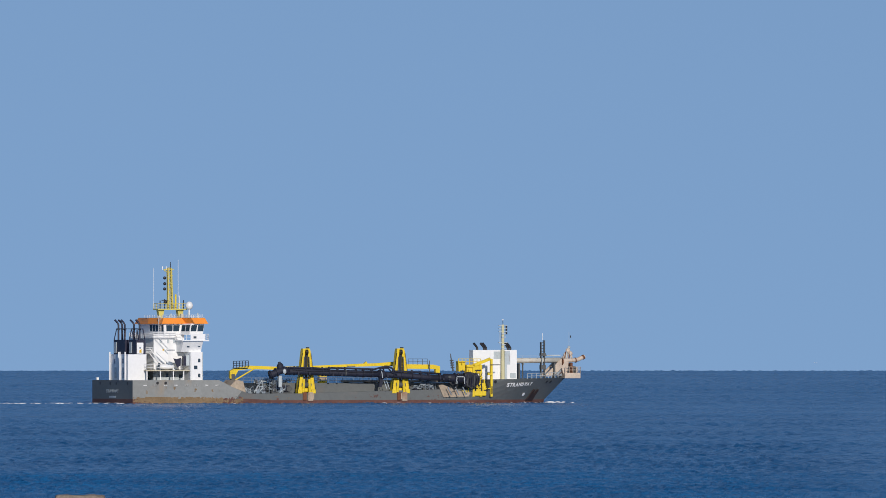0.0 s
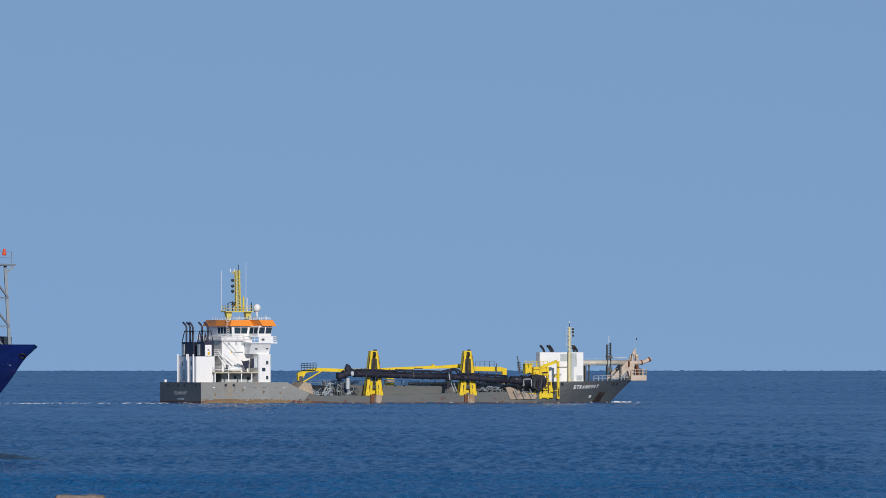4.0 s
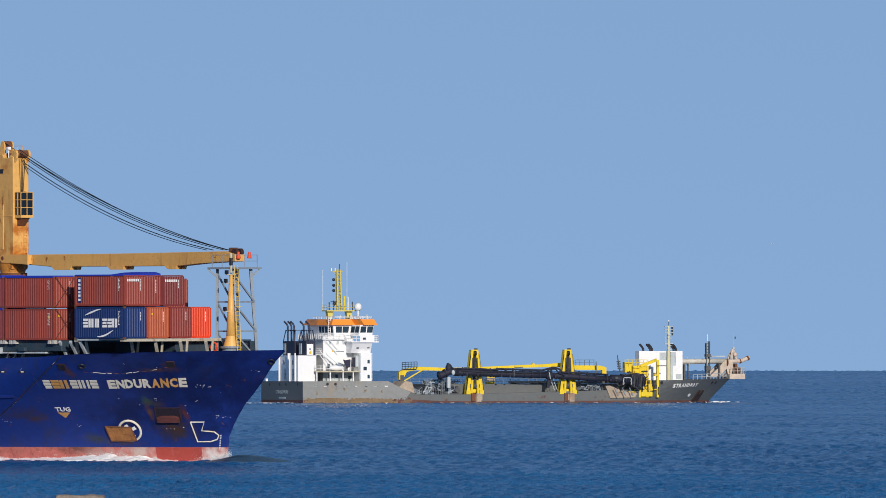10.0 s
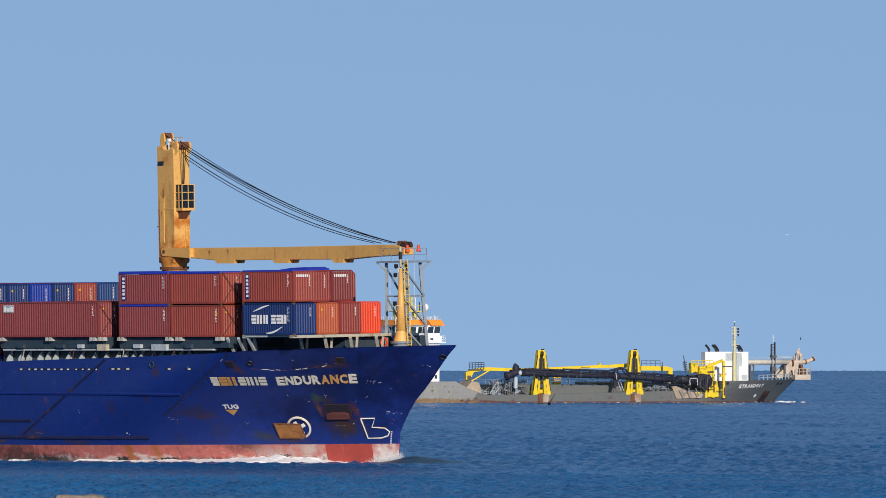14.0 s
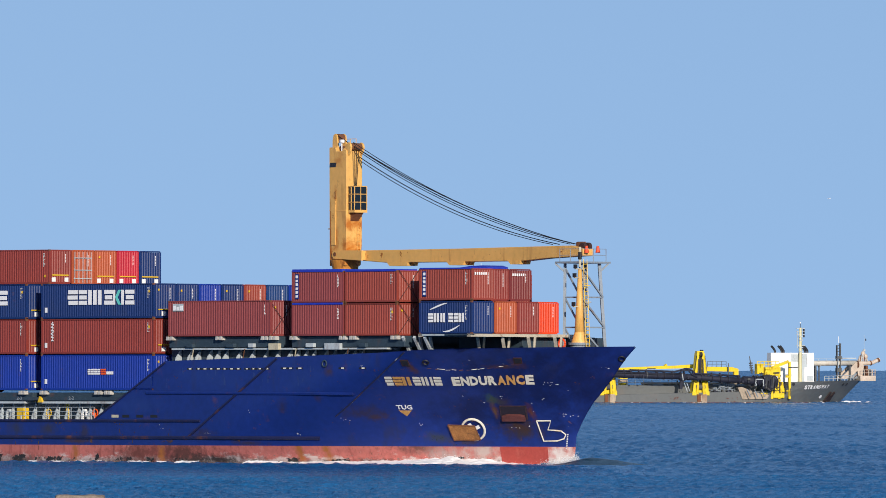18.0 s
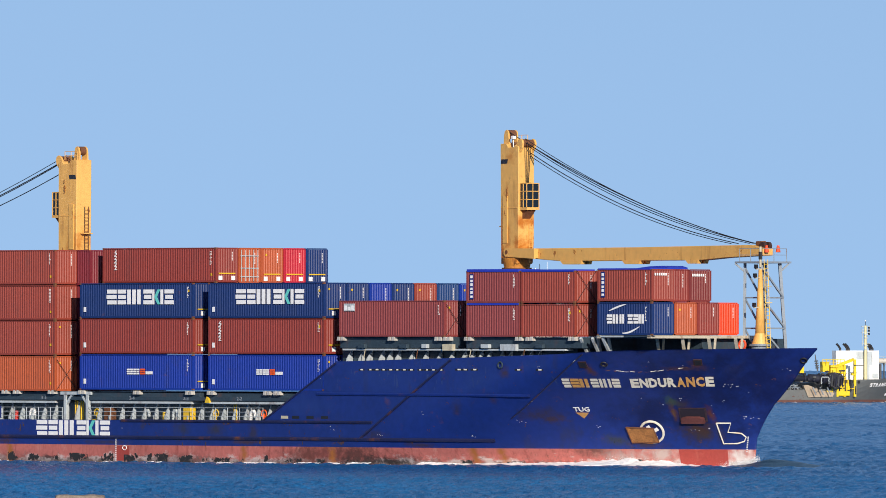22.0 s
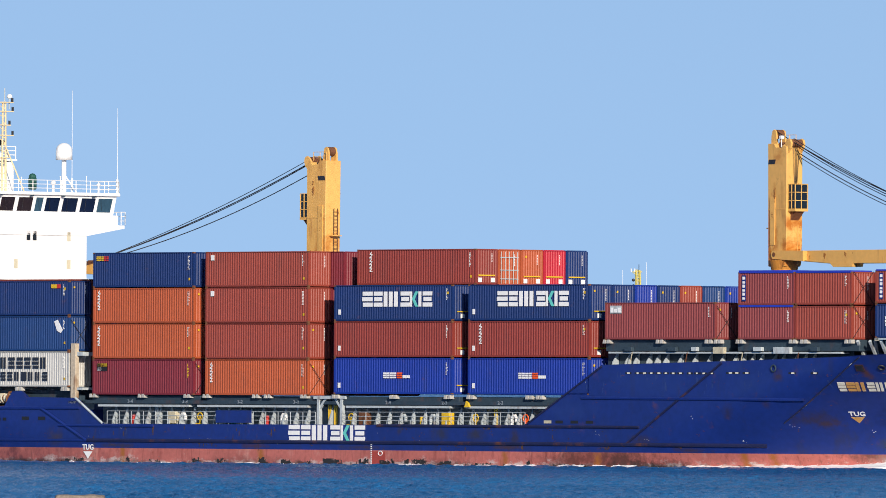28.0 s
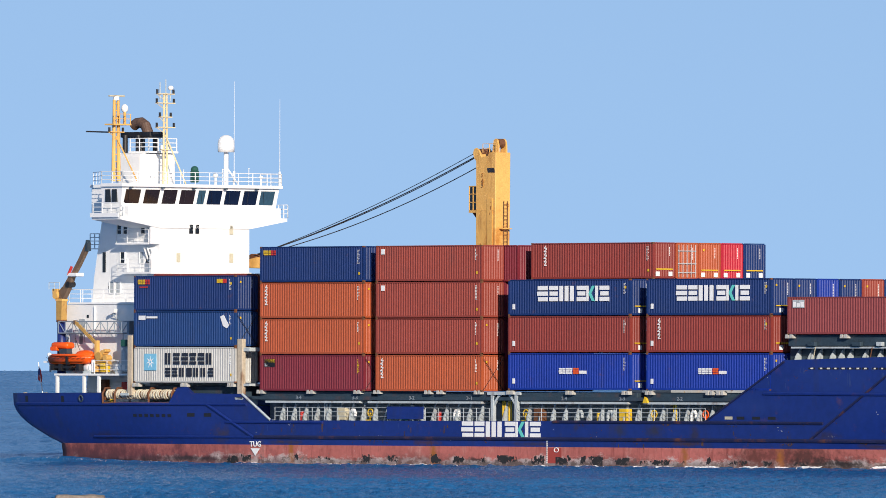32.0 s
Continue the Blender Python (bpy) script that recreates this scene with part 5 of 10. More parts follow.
# ---------- funnel, masts and antennas on the monkey island
fun = thing("funnel", "white funnel casing with black rim and scorched exhaust elbow", "funnel", place=pose(-128.9, 0.1, 19.3), rows=SHIP_ROWS)
part("casing", boxm(-1.6, 1.7, -1.9, 1.9, 0, 6.0, bevel=0.35), M_WHITE, fun)
part("casing_slope", prism(bmesh.new(), [(-2.4, 3.6), (-1.5, 3.6), (-1.5, 6.0), (-1.9, 5.6)], -1.5, 1.5), M_WHITE, fun)
part("platform", boxm(-0.6, 1.9, -1.4, 1.9, 6.0, 6.15), M_WHITE, fun)
part("guard_rail", rail(bmesh.new(), [(-0.5, -1.3, 6.15), (1.8, -1.3, 6.15), (1.8, 1.8, 6.15)], 1.05, 3, 1.0, 0.04), M_WHITE, fun)
for x, y in ((-1.1, -1.2), (0.9, -1.2), (-1.1, 1.2), (0.9, 1.2), (0, 0)):
    part("uptake", rod(bmesh.new(), (x * 0.8 - 0.6, y * 0.8, 5.9), (x * 0.8 - 0.6, y * 0.8, 7.5), 0.22, n=10), M_BLACK, fun, "black uptake pipe")
part("rim", boxm(-2.2, 1.5, -0.9, 0.9, 7.28, 7.76, bevel=0.12), M_BLACK, fun, "black funnel rim")
part("exhaust_pipe", tube(bmesh.new(), [(0.3, 0, 7.3), (0.22, 0, 7.8), (-0.05, 0, 8.3), (-0.55, 0, 8.56), (-1.1, 0, 8.5), (-1.5, 0, 8.3)], 0.44, 16), M_EXHAUST, fun, "brown scorched exhaust elbow")
part("yard", rod(bmesh.new(), (-1.8, -5.0, 7.75), (-1.4, 0, 7.7), 0.06, n=6), M_BLACK, fun, "dark flag yard")


def signal_mast(label, place, height, platforms, half, r, material):
    m = thing("mast", label, "mast", "masts on the deckhouse", place, SHIP_ROWS)
    col = bmesh.new()
    for y in (-half, half):
        rod(col, (0, y, 0), (0, y * 0.7, height), r, r * 0.75, 8)
    for k in range(int(height / 0.6)):
        rod(col, (0, -half, 0.4 + 0.6 * k), (0, half, 0.4 + 0.6 * k), 0.04, n=5)
    part("post", col, material, m, "twin mast post with rungs")
    part("strut", rod(bmesh.new(), (0, 0, height * 0.55), (1.5, 1.0, 0), 0.06, n=6), material, m)
    for z, w in platforms:
        part("crosstree", boxm(-0.2, 0.2, -w, w, z, z + 0.08), material, m)
        for y in (-w, w):
            part("lantern", rod(bmesh.new(), (0, y, z + 0.08), (0, y, z + 0.42), 0.1, n=8), M_BLACK if z > 3 else M_LETTER, m, "black navigation lantern")
        part("bracket", rod(bmesh.new(), (0, -w, z), (0, 0, z - 0.5), 0.03, n=4), material, m)
    return m


lm_ = signal_mast("ochre radar mast beside the funnel", pose(-128.25, -3.8, 22.95), 6.7, ((4.0, 0.75),), 0.3, 0.17, M_OCHRE)
part("platform", boxm(-0.6, 0.6, -0.75, 1.15, 4.6, 4.72), M_OCHRE, lm_)
part("guard_rail", rail(bmesh.new(), [(0.55, -0.7, 4.72), (0.55, 1.1, 4.72)], 0.8, 2, 0.6, 0.03), M_OCHRE, lm_)
part("dome", ball(bmesh.new(), (0, 0.95, 6.0), 0.3, 0.3, 0.36, 12), M_LETTER, lm_, "small white dome", True)
part("dome_post", rod(bmesh.new(), (0, 0.95, 4.7), (0, 0.95, 5.8), 0.12, n=8), M_OCHRE, lm_)
part("scanner", boxm(-0.1, 0.1, -0.8, 0.9, 6.95, 7.08, bevel=0.03), M_CREAM, lm_, "cream radar scanner bar")
part("scanner_base", rod(bmesh.new(), (0, 0, 6.65), (0, 0, 6.97), 0.24, n=10), M_LETTER, lm_)
rm_ = signal_mast("slender faded signal mast with small lanterns", pose(-125.75, -0.6, 22.6), 7.6, ((2.9, 0.4), (4.75, 0.95), (5.6, 0.6), (6.75, 0.95), (7.5, 0.9)), 0.21, 0.1, M_MAST)
for y, z, q in ((-0.6, 8.5, 0.05), (0.05, 8.75, 0.05), (0.55, 7.9, 0.05)):
    part("aerial", rod(bmesh.new(), (0, y, 7.0), (0, y, z), q, n=6), M_GREY, rm_, "small aerial")
part("dome", ball(bmesh.new(), (0, 0.6, 8.05), 0.24, 0.24, 0.2, 10), M_LETTER, rm_, "small white dome", True)
for x, y, h, q in ((-121.9, -5.5, 0.6, 0.16), (-122.2, -3.2, 0.9, 0.1), (-122.0, 1.6, 0.8, 0.18), (-122.0, 2.4, 1.3, 0.06), (-121.9, 6.6, 0.7, 0.14), (-122.4, -1.6, 1.2, 0.05), (-122.3, -7.4, 1.0, 0.06), (-122.3, 5.6, 1.4, 0.05)):
    rv = thing("roof_vent", "small white vent on the monkey island", "vent", "small roof vents", pose(x, y, 22.62), SHIP_ROWS)
    part("stem", rod(bmesh.new(), (0, 0, 0), (0, 0, h), q * 0.6, n=8), M_WHITE, rv)
    part("cowl", ball(bmesh.new(), (0, 0, h), q * 1.3, q * 1.3, q, 10), M_WHITE, rv, "white cowl", True)
dome = thing("satellite_dome", "white satellite dome on a post", "antenna", place=pose(-122.9, 3.6, 22.62), rows=SHIP_ROWS)
part("post", rod(bmesh.new(), (0, 0, 0), (0, 0, 2.8), 0.2, n=10), M_WHITE, dome)
part("radome", ball(rod(bmesh.new(), (0, 0, 2.75), (0, 0, 3.5), 0.7, n=20), (0, 0, 3.5), 0.7, 0.7, 0.68, 20), M_WHITE, dome, "white rounded radome", True)
part("strut", rod(bmesh.new(), (0, 0, 1.6), (0.6, 0.9, 0), 0.06, n=6), M_WHITE, dome)
for u, v, h in ((-122.9, 4.5, 8.6), (-122.0, 8.8, 7.2)):
    w = thing("whip_antenna", "tall thin white whip antenna", "antenna", "whip antennas", pose(u, v, 22.62), SHIP_ROWS)
    part("rod", rod(bmesh.new(), (0, 0, 0), (0, 0, h), 0.03, 0.012, 6), M_WHITE, w)
    part("base", rod(bmesh.new(), (0, 0, 0), (0, 0, 1.2), 0.1, n=8), M_WHITE, w)
bn = thing("binnacle", "compass under a dark green canvas cover", "compass", place=pose(-122.7, -0.1, 22.62), rows=SHIP_ROWS)
part("cover", ball(boxm(-0.28, 0.28, -0.28, 0.28, 0.2, 1.2, bevel=0.1), (0, 0, 1.25), 0.33, 0.33, 0.32, 12), M_GREEN, bn, "dark green canvas cover")

# ---------- foremast and jib rest on the forecastle
rest = thing("jib_rest", "grey steel lattice rest for the crane jib", "lattice tower", place=pose(-7.1, 0.9, 7.9), rows=SHIP_ROWS)
for x, y, bx, by in ((-0.9, -1.1, -0.95, -1.15), (-0.9, 1.1, -0.95, 1.2), (0.9, -1.1, 1.0, -1.15), (0.85, 1.0, 1.15, 1.5)):
    part("leg", beam(bmesh.new(), (bx, by, 0), (x, y, 8.1), 0.24, 0.24), M_STEEL, rest)
for z0, z1 in ((0.6, 3.0), (3.0, 5.4), (5.4, 7.8)):
    f = 1 + 0.04 * (8 - z0)
    part("brace", beam(bmesh.new(), (0.95, -1.1, z1), (0.95 * f, 1.1 * f, z0), 0.14, 0.14), M_STEEL, rest)
    part("brace", beam(bmesh.new(), (-0.95, -1.1, z1), (0.95, -1.15, z0), 0.12, 0.12), M_STEEL, rest)
    part("brace", beam(bmesh.new(), (-0.92, -1.12, z0), (0.95, -1.12, z0), 0.12, 0.12), M_STEEL, rest)
    part("brace", beam(bmesh.new(), (0.95, -1.12, z0), (0.95 * f, 1.1 * f, z0), 0.12, 0.12), M_STEEL, rest)
for x0, y0, x1, y1 in ((-0.9, -1.1, -1.4, -1.7), (0.85, 1.0, 1.3, 1.6)):
    part("knee", beam(bmesh.new(), (x0, y0, 7.4), (x1, y1, 8.1), 0.14, 0.14), M_STEEL, rest)
part("locker", boxm(-0.6, 0.6, -0.9, 0.2, 0.3, 1.9, bevel=0.05), M_COAM, rest, "dark winch box in the tower's foot")
part("platform", boxm(-1.4, 1.4, -1.75, 1.75, 8.1, 8.25), M_STEEL, rest)
part("guard_rail", rail(bmesh.new(), [(-1.2, -1.4, 8.25), (1.2, -1.4, 8.25), (1.2, 1.4, 8.25)], 1.0, 2, 1.2), M_STEEL, rest)
fm = thing("foremast", "tapered ochre foremast with yellow ladder", "mast", place=pose(-5.7, -0.8, 7.9), rows=SHIP_ROWS)
part("column", rod(bmesh.new(), (0, 0, 1.6), (0, 0, 7.6), 0.46, 0.15, 24), M_OCHRE, fm, "tapered ochre column", True)
part("base", rod(bmesh.new(), (0, 0, 0), (0, 0, 1.65), 0.72, n=24), M_STEEL, fm, "blue-grey drum base")
part("base_rim", rod(bmesh.new(), (0, 0, 1.6), (0, 0, 1.78), 0.9, n=24), M_STEEL, fm)
part("flare", rod(bmesh.new(), (0, 0, 1.7), (0, 0, 2.6), 0.68, 0.41, 24), M_OCHRE, fm)
for z, q in ((4.6, 0.7), (6.9, 0.6), (7.6, 0.5)):
    part("crosstree", boxm(-0.1, 0.1, -q, q, z, z + 0.08), M_CREAM, fm)
    part("lantern", boxm(-0.12, 0.12, -q - 0.1, -q + 0.12, z + 0.08, z + 0.4), M_BLACK, fm)
part("cage", tube(bmesh.new(), [(0.95, -0.35, 5.0), (1.3, 0, 5.0), (0.95, 0.35, 5.0)], 0.03, 5), M_YELLOW, fm)
part("cage", tube(bmesh.new(), [(0.85, -0.35, 6.3), (1.2, 0, 6.3), (0.85, 0.35, 6.3)], 0.03, 5), M_YELLOW, fm)
part("topmast", rod(bmesh.new(), (0, 0, 7.8), (0, 0, 9.4), 0.1, n=8), M_CREAM, fm)
la = bmesh.new()
for y in (-0.2, 0.2):
    rod(la, (0.95, y, 1.4), (0.6, y, 8.4), 0.03, n=5)
for k in range(22):
    x = 0.95 - 0.35 * k / 22
    rod(la, (x, -0.2, 1.5 + 0.31 * k), (x, 0.2, 1.5 + 0.31 * k), 0.025, n=4)
part("ladder", la, M_YELLOW, fm, "yellow ladder")
part("lantern", rod(bmesh.new(), (0, 0, 8.4), (0, 0, 9.0), 0.15, n=8), M_BLACK, fm)
ring = thing("lifebuoy", "orange lifebuoy hung at the foremast", "lifebuoy", place=pose(-6.9, -1.6, 9.6), rows=SHIP_ROWS)
tor = bmesh.new()
pts = [Vector((0.35 * math.cos(a), 0, 0.35 * math.sin(a))) for a in [k * math.pi / 8 for k in range(17)]]
part("ring", tube(tor, pts, 0.09, 8), M_BRIGHT_RED, ring)

# ---------- lettering and marks on the hull
def on_hull(u, w, lift=0.06):
    """A pose on the starboard shell at station u and height w: x ahead along the plating, z outwards."""
    a, b, c = Vector((u - 0.4, -half_breadth(u - 0.4, w), w)), Vector((u + 0.4, -half_breadth(u + 0.4, w), w)), Vector((u, -half_breadth(u, w + 0.4), w + 0.4))
    mid = Vector((u, -half_breadth(u, w), w))
    ax = (b - a).normalized()
    up = (c - mid).normalized()
    nz = ax.cross(up).normalized()
    up = nz.cross(ax)
    m = Matrix((ax, up, nz)).transposed().to_4x4()
    m.translation = mid + nz * lift
    return m


def hull_word(text, u0, u1, w0, w1, height, material, label, bold=0.03):
    """Raised letters one by one along the bowed plating."""
    wide = {"I": 0.35, "M": 1.2, " ": 0.6}
    total = sum(wide.get(ch, 1.0) for ch in text)
    arc = (Vector(hull_at(u1, w1)) - Vector(hull_at(u0, w0))).length
    s = 0.0
    for i, ch in enumerate(text):
        k = wide.get(ch, 1.0)
        look_ = M_LETTER_ORANGE if (text[0] == "S" and i in (1, 2)) or (text[0] == "E" and i in (5, 6, 7)) else material
        f = (s + k / 2) / total
        s += k
        sign("letter", ch, 0.9 * k * arc / total, height, on_hull(u0 + (u1 - u0) * f, w0 + (w1 - w0) * f), look_, ship, label, bold)


def hull_at(u, w, lift=0.0):
    return Vector((u, -half_breadth(u, w) - lift, w))


def hull_bar(name, pts, r, material, label="", lift=0.02):
    """A half-round bar welded along the plating through (station, height) points."""
    line = []
    for (a, b), (c, d) in zip(pts, pts[1:]):
        k = max(2, int(abs(c - a) / 1.5))
        line += [hull_at(a + (c - a) * i / k, b + (d - b) * i / k, lift) for i in range(k + 1)]
    return part(name, tube(bmesh.new(), line, r, 6), material, ship, label)


def hull_patch(name, u0, u1, w0, w1, material, label="", lift=0.03, ragged=0.0, rnd=None, fx=1.0, fz=1.0):
    """A thin plate that follows the plating or, if ragged, a worn patch on it."""
    if ragged:
        return frayed(name, lambda u, w: hull_at(u, w, lift), u0, u1, w0, w1, 0.07, 0.05, material, ship, label, ragged, rnd, fx, fz)
    nu = max(2, int((u1 - u0) / 0.3))
    bm = bmesh.new()
    low = [bm.verts.new(hull_at(u0 + (u1 - u0) * i / nu, w0, lift)) for i in range(nu + 1)]
    top = [bm.verts.new(hull_at(u0 + (u1 - u0) * i / nu, w1, lift)) for i in range(nu + 1)]
    for i in range(nu):
        bm.faces.new((low[i], low[i + 1], top[i + 1], top[i]))
    return part(name, bm, material, ship, label)


for i, (a_, b_, way) in enumerate(((-18.5, -17.92, "h"), (-17.85, -17.2, "h"), (-17.15, -16.4, "v"), (-16.34, -15.78, "h"), (-15.7, -15.12, "v"), (-15.06, -14.88, "s"), (-14.8, -14.22, "h"))):
    blocks([((a_ - b_) * 0.56, (b_ - a_) * 0.56)], 0.96, on_hull((a_ + b_) / 2, 6.62), M_LETTER_ORANGE if i in (1, 2) else M_LETTER_RUSTY, ship, "rust-streaked white block", way)
hull_word("ENDURANCE", -13.52, -7.76, 6.6, 6.76, 0.98, M_LETTER_RUSTY, "rust-streaked white letter", 0.045)
for u, z in ((-18.65, 4.54), (-103.4, 1.44)):
    sign("letter", "TUG", 1.35, 0.46, on_hull(u, z), M_LETTER, ship, "white lettering", 0.02)
    o = part("tug_mark", prism(bmesh.new(), [(-0.55, -0.35), (0.55, -0.35), (0.0, -0.95)], -0.01, 0.012, "z"), M_LETTER_ORANGE if u > -50 else M_LETTER, ship, "white arrow mark")
    o.matrix_basis = on_hull(u, z)
wordmark(ship, on_hull(-74.9, 2.73, 0.025), 9.0, 1.25)
# bulbous-bow mark, thruster mark, anchor pocket and a loose rusty plate
mark = [hull_at(u - 0.38, w, 0.04) for u, w in ((-8.98, 3.44), (-7.97, 3.45), (-8.38, 2.73), (-7.9, 2.69), (-7.46, 2.64), (-7.2, 2.35), (-7.35, 2.02), (-7.85, 1.85), (-8.84, 1.83), (-8.98, 3.44))]
part("bulb_mark", tube(bmesh.new(), mark, 0.06, 6), M_LETTER_RUSTY, ship, "white outline of a bulbous bow")
ringm = on_hull(-14.25, 2.75, 0.05)
ring_bm = tube(bmesh.new(), [Vector((0.95 * math.cos(k * math.pi / 12), 0.95 * math.sin(k * math.pi / 12), 0)) for k in range(25)], 0.1, 6)
o = part("thruster_mark", ring_bm, M_LETTER_RUSTY, ship, "white ring round a thruster cross")
o.matrix_basis = ringm
cross = bmesh.new()
for a in (0.5, 2.07):
    d = Vector((math.cos(a), math.sin(a), 0)) * 0.62
    beam(cross, -d, d, 0.3, 0.02)
o = part("thruster_mark", cross, M_LETTER, ship, "white propeller emblem")
o.matrix_basis = ringm
plate = part("rusty_plate", prism(bmesh.new(), [(-1.25, 0.72), (-0.9, 0.6), (0.0, 0.68), (1.0, 0.62), (1.3, -0.6), (0.7, -0.72), (-0.95, -0.66)], 0.05, 0.16, "z"), mat("bare rusting plate", (0.36, 0.15, 0.045), 0.85, vary=0.6, scale=2.2, bump=0.05, stain=(0.07, 0.03, 0.015), stain_amt=0.85, stain_scale=(2.2, 2.2, 2.2)), ship, "loose orange-brown rusted plate")
plate.matrix_basis = on_hull(-15.0, 2.55, 0.06)
rim = bmesh.new()
tube(rim, [Vector((-1.25, 0.72, 0.14)), Vector((1.0, 0.64, 0.14)), Vector((1.3, -0.6, 0.14)), Vector((-0.95, -0.66, 0.14)), Vector((-1.25, 0.72, 0.14))], 0.06, 6)
o = part("plate_rim", rim, M_RUSTY, plate)
pm = on_hull(-10.76, 4.1, 0.0) @ Matrix.Diagonal((0.88, 0.86, 1, 1))
# flat plate on the shell; the recess's shade is its dark colour
pocket = part("anchor_pocket", boxm(-1.15, 1.15, -0.68, 0.72, 0.0, 0.07), mat("shadowed pocket steel", (0.012, 0.008, 0.02), 0.9, vary=0.2), ship, "anchor pocket plate with the recess's shade in its dark colour")
pocket.matrix_basis = pm
fr = bmesh.new()
box(fr, -1.24, -1.15, -0.72, 0.74, 0.0, 0.09)
box(fr, 1.15, 1.3, -0.72, 0.74, 0.0, 0.09)
box(fr, -1.24, 1.3, 0.7, 0.76, 0.0, 0.09)
part("pocket_frame", fr, mat("dark rusted frame", (0.035, 0.018, 0.03), 0.85, vary=0.4, stain=RUST, stain_amt=0.6, stain_scale=(2, 2, 1)), pocket)
part("anchor", prism(bmesh.new(), [(-1.1, -0.72), (1.1, -0.72), (1.05, -0.25), (0.6, -0.12), (-0.6, -0.12), (-1.05, -0.25)], 0.02, 0.35, "z"), mat("red-brown anchor crown", (0.11, 0.032, 0.03), 0.75, vary=0.35), pocket, "red-brown anchor crown")
rnd = random.Random(11)
M_PATINA = mat("green-rust patina", (0.025, 0.04, 0.045), 0.8, vary=0.5, stain=(0.12, 0.05, 0.02), stain_amt=0.8, stain_scale=(1.8, 1.8, 1.8))
for u0, u1, w0, w1, m_, lab, rg in ((-12.3, -11.9, 3.4, 4.8, M_RUST_FILM, "rust beside the anchor pocket", 0.7), (-9.7, -9.3, 3.4, 4.8, M_RUST_FILM, "rust beside the anchor pocket", 0.6), (-18.4, -16.2, 1.5, 2.6, M_PATINA, "brown scrape marks", 0.95),
                                    (-17.0, -12.5, 1.45, 1.95, M_PATINA, "scuffed band over the waterline", 0.9)):
    hull_patch("worn_patch", u0, u1, w0, w1, m_, lab, 0.012, rg, rnd)
for u, w in ((-15.75, 8.05), (-7.85, 8.25)):
    o = part("mooring_lead", boxm(-0.34, 0.34, -0.36, 0.36, 0.0, 0.05), M_LEAD, ship, "rusted mooring lead")
    o.matrix_basis = on_hull(u, w, 0.02)
    h_ = part("opening", boxm(-0.25, 0.25, -0.27, 0.27, 0.05, 0.06), M_BLACK, o, "dark opening")
for u, w in ((-14.1, 8.14), (-24.4, 7.98), (-1.45, 8.45), (-124.9, 5.05)):
    o = part("fairlead", tube(bmesh.new(), [Vector((0.25 * math.cos(k * math.pi / 8), 0.25 * math.sin(k * math.pi / 8), 0.04)) for k in range(17)], 0.06, 6), M_COAM if u < -20 else M_BLACK, ship, "round fairlead")
    o.matrix_basis = on_hull(u, w)
chain = [(-14.6, 7.62), (-13.4, 7.5), (-12.0, 7.45), (-10.8, 7.55), (-9.6, 7.72), (-8.6, 7.9), (-8.2, 8.0)]
k = -14.5
while k < -8.3:
    n = rnd.uniform(0.12, 0.5)
    hull_bar("scratch", [(k, lerp(k, chain) + rnd.uniform(-0.03, 0.03)), (k + n, lerp(k + n, chain) + rnd.uniform(-0.03, 0.03))], rnd.uniform(0.012, 0.035), M_LETTER_RUSTY if rnd.random() < 0.5 else M_RUSTY, "pale broken scrape", 0.0)
    k += n + rnd.uniform(0.0, 0.3)


def hull_flecks(name, spots, material, label):
    """Many small chips of paint in one mesh, from (station, height, width, height) on the shell."""
    bm = bmesh.new()
    for u, w, a, b in spots:
        d = rnd.uniform(-0.4, 0.4) * b
        bm.faces.new([bm.verts.new(hull_at(p, q, 0.012)) for p, q in ((u, w), (u + a, w + d), (u + a * 0.8, w + b + d), (u + a * 0.1, w + b))])
    part(name, bm, material, ship, label, kind="stuff")


def scattered(n, u0, u1, w0, w1):
    out = []
    for k in range(n):
        u, w = rnd.uniform(u0, u1), rnd.uniform(w0, w1)
        for i in range(rnd.choice((1, 1, 2, 4))):
            p, q = u + rnd.gauss(0, 0.18), w + rnd.gauss(0, 0.08)
            if p < lerp(q, STEM) - 0.5 and q < lerp(p, SHEER) - 0.2:
                out.append((p, q, rnd.uniform(0.03, 0.11), rnd.uniform(0.02, 0.045)))
    return out


hull_flecks("paint_chip", scattered(20, -12.0, -2.0, 2.0, 8.3) + scattered(8, -26.0, -12.0, 2.0, 8.0) + scattered(6, -50.0, -26.0, 2.2, 8.2) + scattered(8, -104.0, -50.0, 1.5, 3.3) + scattered(7, -7.6, -5.8, 3.6, 4.1) + scattered(4, -7.2, -6.4, 6.3, 6.7), M_LETTER, "pale chips in the paint")
hull_flecks("paint_chip", scattered(60, -26.0, -3.0, 2.0, 8.3) + scattered(35, -60.0, -26.0, 2.0, 8.0) + scattered(80, -130.0, -52.0, 1.6, 3.4), M_RUSTY, "rusty chips in the paint")
# glint and shade of the seam groove, laid on as pale and black dashes
k = -15.2
while k > -24.6:
    n = rnd.uniform(0.15, 0.6)
    f = lambda q: 8.9 + (q + 15.2) * 0.537
    hull_bar("scratch", [(k, f(k) - 0.05), (k - n, f(k - n) - 0.05)], rnd.uniform(0.012, 0.03), M_LETTER if rnd.random() < 0.5 else M_BLACK, "pale and black dashes for a seam's glint and shade", 0.04)
    k -= n + rnd.uniform(0.05, 0.9)
